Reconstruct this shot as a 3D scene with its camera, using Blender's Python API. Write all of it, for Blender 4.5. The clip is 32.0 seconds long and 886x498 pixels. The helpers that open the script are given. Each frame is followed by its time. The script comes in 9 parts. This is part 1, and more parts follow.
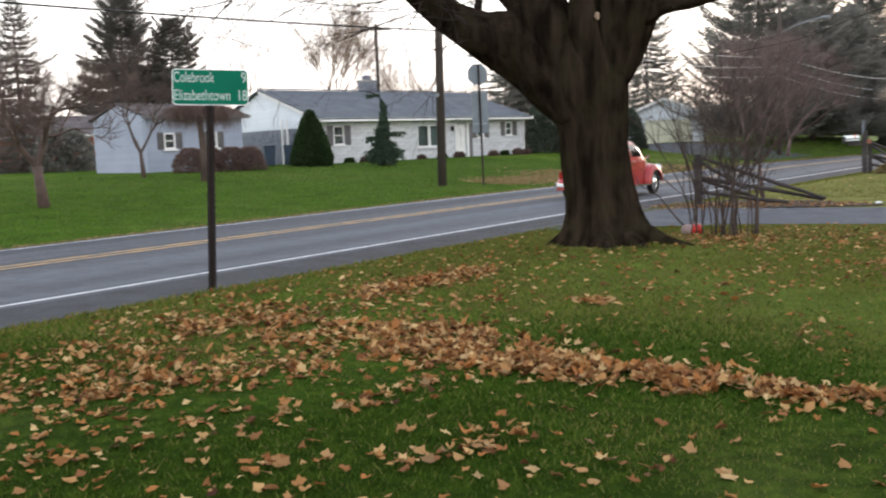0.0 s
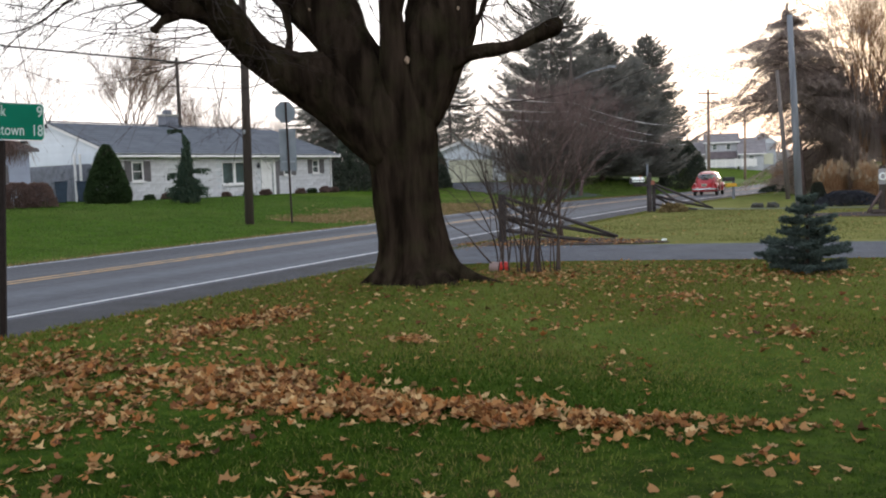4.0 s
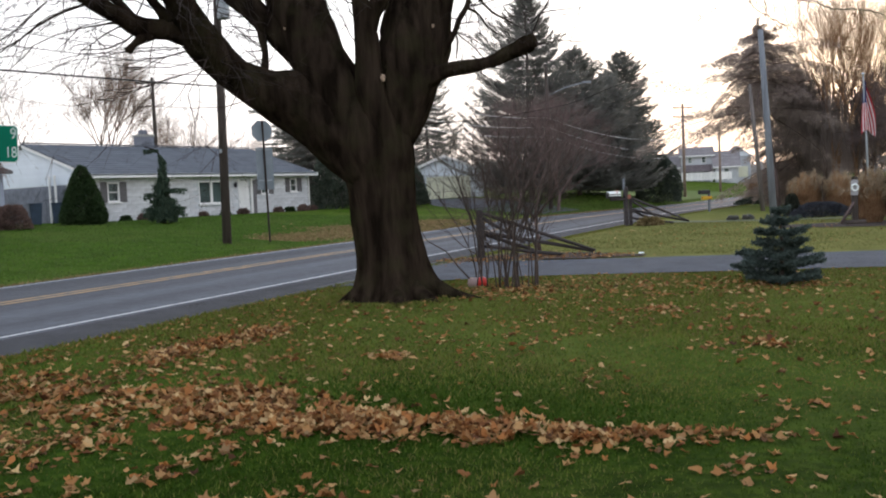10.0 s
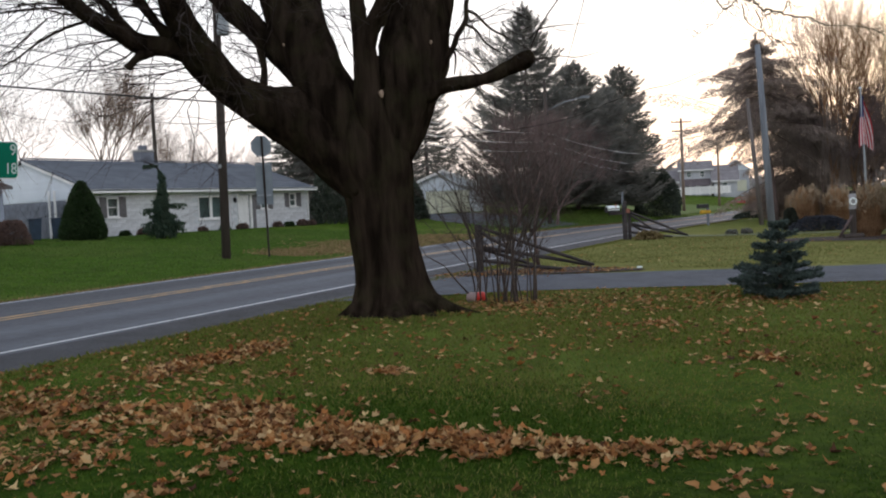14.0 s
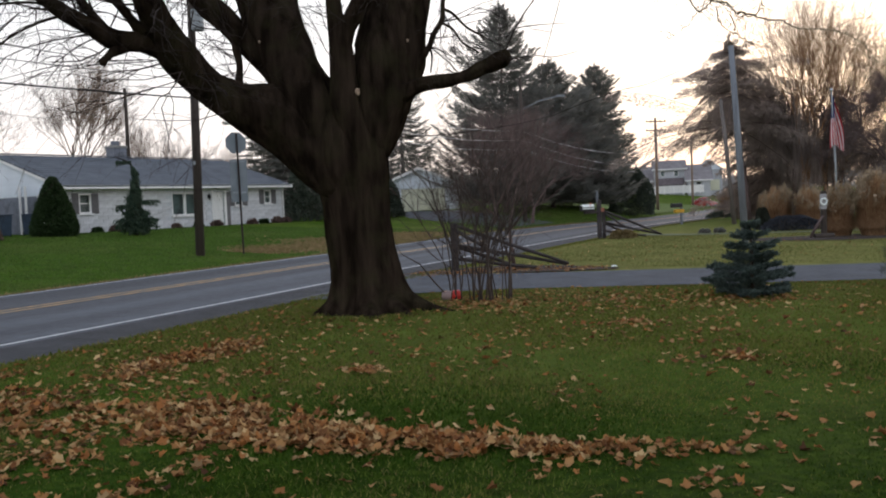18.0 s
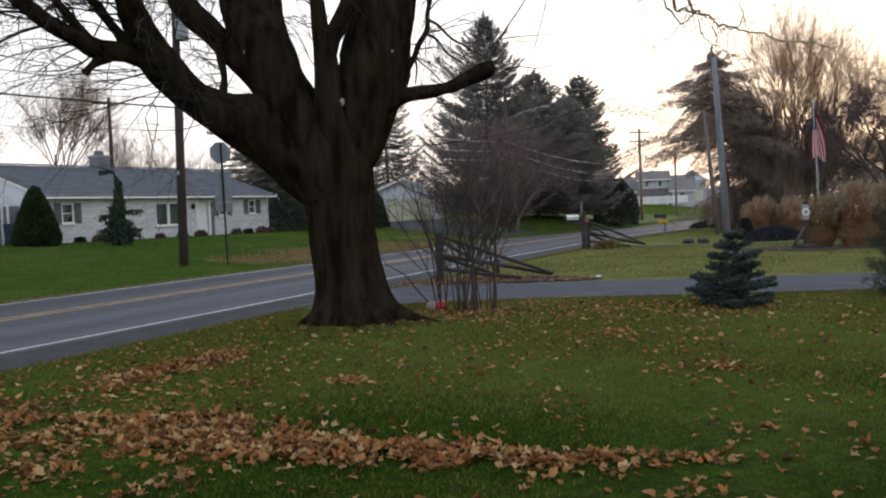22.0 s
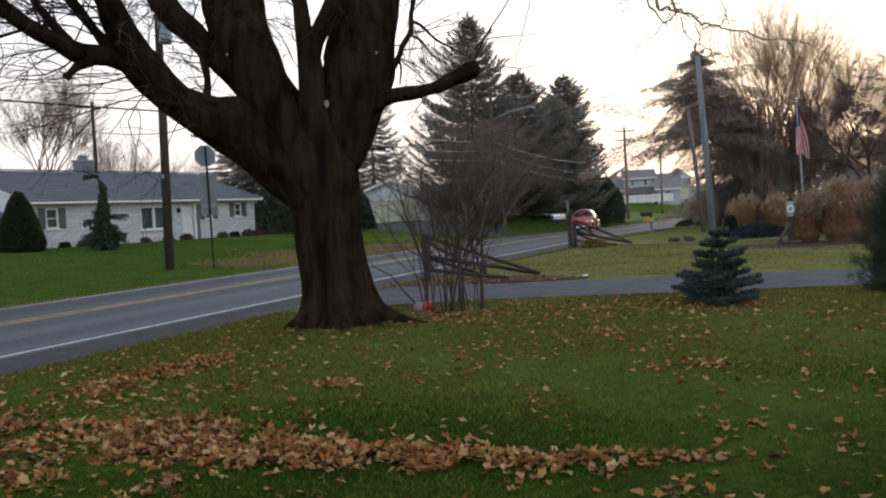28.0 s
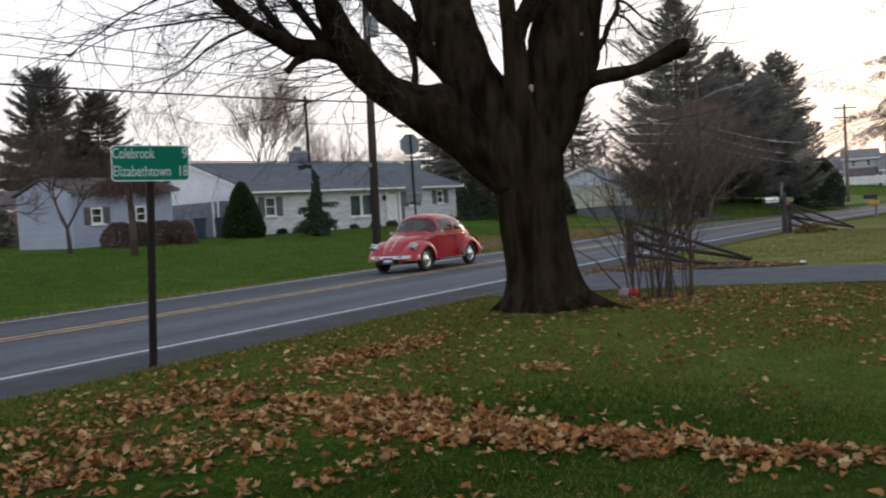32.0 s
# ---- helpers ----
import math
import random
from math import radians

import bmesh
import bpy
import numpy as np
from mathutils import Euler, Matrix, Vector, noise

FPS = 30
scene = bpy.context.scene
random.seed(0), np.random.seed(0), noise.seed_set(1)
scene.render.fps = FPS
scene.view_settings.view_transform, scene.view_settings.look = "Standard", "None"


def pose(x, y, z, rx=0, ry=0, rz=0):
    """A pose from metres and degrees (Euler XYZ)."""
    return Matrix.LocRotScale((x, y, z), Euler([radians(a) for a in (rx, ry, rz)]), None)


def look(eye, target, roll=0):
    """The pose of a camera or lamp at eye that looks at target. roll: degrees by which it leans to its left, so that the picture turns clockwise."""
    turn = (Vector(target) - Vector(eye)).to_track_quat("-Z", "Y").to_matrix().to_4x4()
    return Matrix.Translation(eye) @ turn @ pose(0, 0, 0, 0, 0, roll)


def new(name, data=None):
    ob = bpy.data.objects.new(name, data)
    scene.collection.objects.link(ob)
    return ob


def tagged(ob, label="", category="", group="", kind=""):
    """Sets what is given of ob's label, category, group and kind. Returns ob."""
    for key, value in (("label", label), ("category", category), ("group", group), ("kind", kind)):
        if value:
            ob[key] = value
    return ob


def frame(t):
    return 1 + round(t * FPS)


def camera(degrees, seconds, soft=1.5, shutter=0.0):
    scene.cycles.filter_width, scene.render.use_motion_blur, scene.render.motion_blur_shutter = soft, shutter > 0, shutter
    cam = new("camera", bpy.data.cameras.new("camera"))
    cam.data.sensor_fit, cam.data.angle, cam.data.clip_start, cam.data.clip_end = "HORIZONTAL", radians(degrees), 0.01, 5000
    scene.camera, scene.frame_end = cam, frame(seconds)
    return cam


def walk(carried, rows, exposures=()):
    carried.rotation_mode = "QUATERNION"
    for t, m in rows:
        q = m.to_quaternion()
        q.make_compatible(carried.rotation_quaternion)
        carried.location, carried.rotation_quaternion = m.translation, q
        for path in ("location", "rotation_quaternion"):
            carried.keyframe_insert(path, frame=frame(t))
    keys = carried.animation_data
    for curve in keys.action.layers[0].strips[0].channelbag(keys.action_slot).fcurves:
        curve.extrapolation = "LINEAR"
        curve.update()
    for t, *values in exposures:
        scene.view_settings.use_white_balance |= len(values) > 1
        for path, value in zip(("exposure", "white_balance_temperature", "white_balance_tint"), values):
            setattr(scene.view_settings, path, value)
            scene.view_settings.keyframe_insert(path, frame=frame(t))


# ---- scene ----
cam = camera(52.01, 32.0, soft=2.0, shutter=0.4)
EYE = 1.57
# seconds, offset x y z, yaw, pitch, roll
ROWS = [
    (0.0, 0.078, 0.070, -0.035, 13.708, -6.363, 2.371),
    (0.5, 0.035, 0.056, -0.026, 9.735, -6.196, 2.079),
    (1.0, -0.001, 0.010, -0.019, 6.218, -6.106, 1.847),
    (1.5, -0.014, -0.001, -0.006, 3.819, -5.950, 1.833),
    (2.0, -0.016, 0.001, 0.003, 2.415, -5.709, 1.867),
    (2.5, -0.012, 0.009, 0.004, 1.965, -5.355, 1.954),
    (3.0, -0.008, 0.023, 0.002, 1.828, -4.947, 1.927),
    (3.5, -0.010, 0.030, 0.000, 1.659, -4.662, 1.883),
    (5.5, -0.010, 0.018, 0.003, 0.651, -4.058, 1.809),
    (6.0, -0.006, 0.031, 0.003, 0.404, -3.964, 1.848),
    (6.5, -0.003, 0.022, 0.000, 0.203, -3.933, 1.877),
    (7.0, -0.005, 0.020, 0.005, 0.056, -3.928, 1.937),
    (7.5, -0.009, 0.013, 0.005, -0.020, -3.932, 2.003),
    (8.0, -0.006, 0.022, 0.002, 0.005, -3.929, 2.109),
    (8.5, -0.004, 0.017, -0.001, 0.036, -3.934, 2.253),
    (9.0, -0.000, 0.000, -0.000, 0.053, -3.928, 2.404),
    (9.5, -0.002, 0.006, -0.005, 0.066, -3.736, 2.499),
    (10.0, 0.002, 0.005, -0.002, 0.074, -3.466, 2.594),
    (10.5, -0.001, -0.009, 0.004, 0.057, -3.192, 2.655),
    (11.0, -0.002, -0.014, 0.004, 0.042, -2.889, 2.695),
    (11.5, -0.001, -0.015, 0.009, 0.035, -2.590, 2.719),
    (12.0, 0.001, -0.014, 0.012, 0.030, -2.289, 2.719),
    (12.5, 0.005, -0.014, 0.010, 0.029, -2.079, 2.725),
    (13.0, 0.012, -0.004, 0.010, 0.037, -2.074, 2.734),
    (13.5, 0.012, -0.002, 0.010, 0.049, -2.278, 2.721),
    (14.0, 0.015, -0.021, 0.006, -0.002, -2.562, 2.701),
    (14.5, 0.014, -0.019, 0.007, -0.152, -2.849, 2.648),
    (16.5, 0.009, -0.029, 0.015, -1.028, -2.930, 2.487),
    (17.0, 0.007, -0.034, 0.014, -1.258, -2.876, 2.457),
    (17.5, 0.007, -0.031, 0.013, -1.440, -2.822, 2.436),
    (18.0, 0.010, -0.037, 0.018, -1.556, -2.776, 2.413),
    (18.5, 0.011, -0.033, 0.016, -1.626, -2.736, 2.409),
    (19.0, 0.008, -0.044, 0.016, -1.720, -2.715, 2.348),
    (19.5, 0.011, -0.041, 0.018, -1.802, -2.653, 2.377),
    (20.0, 0.010, -0.042, 0.020, -1.933, -2.566, 2.369),
    (20.5, 0.008, -0.039, 0.022, -2.087, -2.469, 2.373),
    (21.0, 0.008, -0.034, 0.022, -2.251, -2.377, 2.341),
    (21.5, 0.012, -0.036, 0.021, -2.396, -2.273, 2.353),
    (22.0, 0.015, -0.041, 0.021, -2.528, -2.179, 2.356),
    (22.5, 0.010, -0.040, 0.018, -2.697, -2.073, 2.353),
    (23.0, 0.011, -0.039, 0.025, -2.855, -2.028, 2.343),
    (23.5, 0.011, -0.039, 0.025, -3.007, -1.983, 2.353),
    (24.0, 0.011, -0.033, 0.024, -3.168, -1.979, 2.355),
    (24.5, 0.016, -0.031, 0.023, -3.345, -1.980, 2.364),
    (25.0, 0.012, -0.023, 0.021, -3.557, -1.964, 2.351),
    (25.5, 0.017, -0.030, 0.022, -3.734, -1.970, 2.399),
    (27.5, 0.024, -0.030, 0.022, -3.562, -2.112, 2.870),
    (28.0, 0.026, -0.025, 0.024, -3.339, -2.172, 3.010),
    (28.5, 0.027, -0.025, 0.025, -3.125, -2.211, 3.179),
    (29.0, 0.027, -0.013, 0.023, -2.770, -2.239, 3.283),
    (29.5, 0.023, -0.022, 0.023, -1.906, -2.240, 3.348),
    (30.0, 0.010, -0.031, 0.027, -0.458, -2.218, 3.357),
    (30.5, 0.001, -0.036, 0.027, 1.384, -2.196, 3.416),
    (31.0, -0.021, -0.046, 0.023, 3.536, -2.173, 3.415),
    (31.5, -0.030, -0.033, 0.016, 6.099, -2.231, 3.461),
    (32.0, -0.063, -0.003, 0.004, 9.168, -2.332, 3.501),
]


def eye_pose(x, y, z, yaw, pitch, roll):
    return pose(x, y, EYE + z, 0, 0, yaw) @ pose(0, 0, 0, 90 + pitch, 0, 0) @ pose(0, 0, 0, 0, 0, -roll)


walk(cam, [(t, eye_pose(x, y, z, yaw, pitch, roll)) for t, x, y, z, yaw, pitch, roll in ROWS],
     exposures=[(0.0, 1.05, 6700, 9), (1.0, 1.15, 6600, 8), (2.0, 1.2, 6600, 8), (3.0, 1.05, 6600, 9), (4.2, 0.6, 6500, 10), (5.5, 0.46, 6400, 10), (9.0, 0.45, 6400, 10), (10.0, 0.58, 6400, 10), (11.0, 0.62, 6400, 10), (12.0, 0.38, 6400, 10), (13.0, 0.24, 6400, 10), (20.0, 0.14, 6400, 10), (28.0, 0.12, 6400, 10), (32.0, 0.12, 6400, 10)])

# ---- world and sun ----
world = bpy.data.worlds.new("world")
scene.world = world
world.use_nodes = True
wn, wl = world.node_tree.nodes, world.node_tree.links
sky = wn.new("ShaderNodeTexSky")
sky.sky_type, sky.sun_disc = "NISHITA", False
sky.sun_elevation, sky.sun_rotation = radians(5.0), radians(27.0)
sky.air_density, sky.dust_density, sky.ozone_density = 1.0, 3.0, 1.0
coord = wn.new("ShaderNodeTexCoord")
sep = wn.new("ShaderNodeSeparateXYZ")
wl.new(coord.outputs["Generated"], sep.inputs[0])
ramp = wn.new("ShaderNodeValToRGB")     # thin high cloud: pink-cream at the horizon, grey-white above
for _ in range(2):
    ramp.color_ramp.elements.new(0.5)
for e, (p, c) in zip(ramp.color_ramp.elements, ((0.0, (1.0, 0.885, 0.845, 1)), (0.10, (1.05, 0.99, 0.97, 1)), (0.28, (1.03, 1.05, 1.10, 1)), (1.0, (0.46, 0.53, 0.66, 1)))):
    e.position, e.color = p, c
wl.new(sep.outputs[2], ramp.inputs[0])
cloud = wn.new("ShaderNodeTexNoise")
cloud.inputs["Scale"].default_value, cloud.inputs["Detail"].default_value = 2.2, 3.0
stretch = wn.new("ShaderNodeMapping")
stretch.inputs["Scale"].default_value = (1, 1, 5)
wl.new(coord.outputs["Generated"], stretch.inputs[0])
wl.new(stretch.outputs[0], cloud.inputs["Vector"])
grade = wn.new("ShaderNodeMapRange")
grade.inputs["From Min"].default_value, grade.inputs["From Max"].default_value = 0.3, 0.7
grade.inputs["To Min"].default_value, grade.inputs["To Max"].default_value = 0.93, 1.08
wl.new(cloud.outputs[0], grade.inputs[0])
bg_sky, bg_cloud, add = wn.new("ShaderNodeBackground"), wn.new("ShaderNodeBackground"), wn.new("ShaderNodeAddShader")
bg_sky.inputs[1].default_value = 0.022
mul = wn.new("ShaderNodeMath")
mul.operation = "MULTIPLY"
mul.inputs[1].default_value = 1.0
wl.new(grade.outputs[0], mul.inputs[0])
wl.new(sky.outputs[0], bg_sky.inputs[0])
wl.new(ramp.outputs[0], bg_cloud.inputs[0])
wl.new(mul.outputs[0], bg_cloud.inputs[1])
wl.new(bg_sky.outputs[0], add.inputs[0])
wl.new(bg_cloud.outputs[0], add.inputs[1])
wl.new(add.outputs[0], wn["World Output"].inputs[0])

sun = new("sun", bpy.data.lights.new("sun", "SUN"))
sun.data.energy, sun.data.angle, sun.data.color = 0.6, radians(14), (1.0, 0.80, 0.62)
sun.matrix_world = look((0, 0, 0), (-math.sin(radians(27)), -math.cos(radians(27)), -math.tan(radians(8))))

# ---- small helpers ----
def part(name, bm, mat, parent=None, label="", kind="", smooth=False):
    me = bpy.data.meshes.new(name)
    bm.to_mesh(me)
    bm.free()
    return part_mesh(name, me, mat, parent, label, kind, smooth)


def part_mesh(name, me, mat, parent=None, label="", kind="", smooth=False):
    if mat is not None and not me.materials:
        me.materials.append(mat)
    if smooth:
        me.polygons.foreach_set("use_smooth", [True] * len(me.polygons))
    ob = new(name, me)
    ob.parent = parent
    return tagged(ob, label, kind=kind)


def soup(name, verts, faces):
    me = bpy.data.meshes.new(name)
    me.from_pydata([tuple(v) for v in verts], [], faces)
    me.update()
    return me


def tris(name, v):
    """A mesh of loose triangles from an array of shape (n, 3, 3)."""
    v = np.asarray(v, dtype=np.float32).reshape(-1, 3)
    n = len(v) // 3
    me = bpy.data.meshes.new(name)
    me.vertices.add(len(v))
    me.vertices.foreach_set("co", v.ravel())
    me.loops.add(len(v))
    me.loops.foreach_set("vertex_index", np.arange(len(v), dtype=np.int32))
    me.polygons.add(n)
    me.polygons.foreach_set("loop_start", np.arange(0, 3 * n, 3, dtype=np.int32))
    me.update(calc_edges=True)
    return me


def thing(name, m, label, category, group=""):
    ob = new(name)
    ob.empty_display_size = 0.2
    ob.matrix_world = m if isinstance(m, Matrix) else Matrix.Translation(m)
    return tagged(ob, label, category, group)


def box(size, at=(0, 0, 0), bevel=0.0, turn=None):
    bm = bmesh.new()
    bmesh.ops.create_cube(bm, size=1)
    bmesh.ops.scale(bm, vec=size, verts=bm.verts)
    if bevel:
        bmesh.ops.bevel(bm, geom=list(bm.edges), offset=bevel, segments=2, affect="EDGES")
    if turn is not None:
        bmesh.ops.transform(bm, matrix=turn, verts=bm.verts)
    bmesh.ops.translate(bm, vec=at, verts=bm.verts)
    return bm


def prism(outline, depth, m=None):
    """An outline in x, z pushed along y by depth."""
    bm = bmesh.new()
    a = [bm.verts.new((x, 0, z)) for x, z in outline]
    b = [bm.verts.new((x, depth, z)) for x, z in outline]
    n = len(a)
    bm.faces.new(a)
    bm.faces.new(b[::-1])
    for i in range(n):
        bm.faces.new((a[i], b[i], b[(i + 1) % n], a[(i + 1) % n]))
    bmesh.ops.recalc_face_normals(bm, faces=bm.faces)
    if m is not None:
        bmesh.ops.transform(bm, matrix=m, verts=bm.verts)
    return bm


def tube_data(pts, radii, sides=8, verts=None, faces=None, rough=0.0, cap=True):
    verts, faces = ([] if verts is None else verts), ([] if faces is None else faces)
    pts = [Vector(p) for p in pts]
    base = len(verts)
    ref = Vector((0.31, 0.17, 0.93))
    for i, p in enumerate(pts):
        d = (pts[min(i + 1, len(pts) - 1)] - pts[max(i - 1, 0)]).normalized()
        u = d.cross(ref)
        u = u.normalized() if u.length > 1e-3 else Vector((1, 0, 0))
        v = d.cross(u)
        for k in range(sides):
            a = 2 * math.pi * k / sides
            r = radii[i] * (1 + (rough * noise.noise((p * 1.7 + u * math.cos(a) * 2 + v * math.sin(a) * 2)) if rough else 0))
            verts.append(p + (u * math.cos(a) + v * math.sin(a)) * r)
    for i in range(len(pts) - 1):
        for k in range(sides):
            a, b = base + i * sides + k, base + i * sides + (k + 1) % sides
            faces.append((a, b, b + sides, a + sides))
    if cap and sides > 2:
        faces.append(tuple(base + k for k in range(sides))[::-1])
        faces.append(tuple(base + (len(pts) - 1) * sides + k for k in range(sides)))
    return verts, faces


def tube(name, pts, radii, mat, parent=None, sides=8, rough=0.0, label="", kind=""):
    if not isinstance(radii, (list, tuple)):
        radii = [radii] * len(pts)
    v, f = tube_data(pts, radii, sides, rough=rough)
    return part_mesh(name, soup(name, v, f), mat, parent, label, kind, smooth=sides > 4)


def smooth_line(rows, steps=4):
    """Catmull-Rom through rows of any length."""
    rows = np.array(rows, float)
    # seconds, metres along the edge line, metres beyond it
    out = []
    for i in range(len(rows) - 1):
        p0, p1, p2, p3 = rows[max(i - 1, 0)], rows[i], rows[i + 1], rows[min(i + 2, len(rows) - 1)]
        for k in range(steps):
            t = k / steps
            out.append(0.5 * (2 * p1 + (p2 - p0) * t + (2 * p0 - 5 * p1 + 4 * p2 - p3) * t * t + (3 * p1 - p0 - 3 * p2 + p3) * t ** 3))
    out.append(rows[-1])
    return np.array(out)


# ---- materials ----
def mat_of(name, color, rough=0.8, metal=0.0, second=None, scale=4.0, mix=(0.35, 0.65), bump=0.0, bump_scale=40.0, island=0.0, per_object=0.0,
           detail=6.0, stretch=(1, 1, 1), coat=0.0, ior=1.45, spec=0.5, relief=0.02, turn=0.0):
    m = bpy.data.materials.new(name)
    m.use_nodes = True
    n, l = m.node_tree.nodes, m.node_tree.links
    b = n["Principled BSDF"]
    b.inputs["Roughness"].default_value, b.inputs["Metallic"].default_value = rough, metal
    b.inputs["Coat Weight"].default_value, b.inputs["IOR"].default_value = coat, ior
    b.inputs["Specular IOR Level"].default_value = spec
    tc, mp = n.new("ShaderNodeTexCoord"), n.new("ShaderNodeMapping")
    mp.inputs["Scale"].default_value = stretch
    if turn:
        spin = n.new("ShaderNodeMapping")
        spin.inputs["Rotation"].default_value = (0, 0, radians(turn))
        l.new(tc.outputs["Object"], spin.inputs[0])
        l.new(spin.outputs[0], mp.inputs[0])
    else:
        l.new(tc.outputs["Object"], mp.inputs[0])
    tex = n.new("ShaderNodeTexNoise")
    tex.inputs["Scale"].default_value, tex.inputs["Detail"].default_value = scale, detail
    l.new(mp.outputs[0], tex.inputs["Vector"])
    rp = n.new("ShaderNodeValToRGB")
    second = second or tuple(c * 0.75 for c in color)
    rp.color_ramp.elements[0].position, rp.color_ramp.elements[1].position = mix
    rp.color_ramp.elements[0].color, rp.color_ramp.elements[1].color = (*second, 1), (*color, 1)
    l.new(tex.outputs[0], rp.inputs[0])
    out = rp.outputs[0]
    for amount, node, sock in ((island, "ShaderNodeNewGeometry", "Random Per Island"), (per_object, "ShaderNodeObjectInfo", "Random")):
        if amount:
            g = n.new(node)
            hsv, mr = n.new("ShaderNodeHueSaturation"), n.new("ShaderNodeMapRange")
            mr.inputs["To Min"].default_value, mr.inputs["To Max"].default_value = 1 - amount, 1 + amount
            l.new(g.outputs[sock], mr.inputs[0])
            l.new(mr.outputs[0], hsv.inputs["Value"])
            l.new(out, hsv.inputs["Color"])
            out = hsv.outputs[0]
    l.new(out, b.inputs["Base Color"])
    if bump:
        t2, bp = n.new("ShaderNodeTexNoise"), n.new("ShaderNodeBump")
        t2.inputs["Scale"].default_value, t2.inputs["Detail"].default_value = bump_scale, 5
        l.new(mp.outputs[0], t2.inputs["Vector"])
        bp.inputs["Strength"].default_value, bp.inputs["Distance"].default_value = bump, relief
        l.new(t2.outputs[0], bp.inputs["Height"])
        l.new(bp.outputs[0], b.inputs["Normal"])
    return m


def ramp_by_island(name, colors, rough=0.8, spec=0.3, through_light=0.35, by_object=False):
    """Loose pieces that each take one of several colours."""
    m = bpy.data.materials.new(name)
    m.use_nodes = True
    n, l = m.node_tree.nodes, m.node_tree.links
    b = n["Principled BSDF"]
    b.inputs["Roughness"].default_value = rough
    b.inputs["Specular IOR Level"].default_value = spec
    g, rp = n.new("ShaderNodeNewGeometry"), n.new("ShaderNodeValToRGB")
    for _ in range(len(colors) - 2):
        rp.color_ramp.elements.new(0.5)
    for i, (e, c) in enumerate(zip(rp.color_ramp.elements, colors)):
        e.position, e.color = i / (len(colors) - 1), (*c, 1)
    l.new(n.new("ShaderNodeObjectInfo").outputs["Random"] if by_object else g.outputs["Random Per Island"], rp.inputs[0])
    l.new(rp.outputs[0], b.inputs["Base Color"])
    if through_light:                     # thin leaves let light through
        tr, mx = n.new("ShaderNodeBsdfTranslucent"), n.new("ShaderNodeMixShader")
        l.new(rp.outputs[0], tr.inputs[0])
        mx.inputs[0].default_value = through_light
        l.new(b.outputs[0], mx.inputs[1])
        l.new(tr.outputs[0], mx.inputs[2])
        l.new(mx.outputs[0], n["Material Output"].inputs[0])
    return m


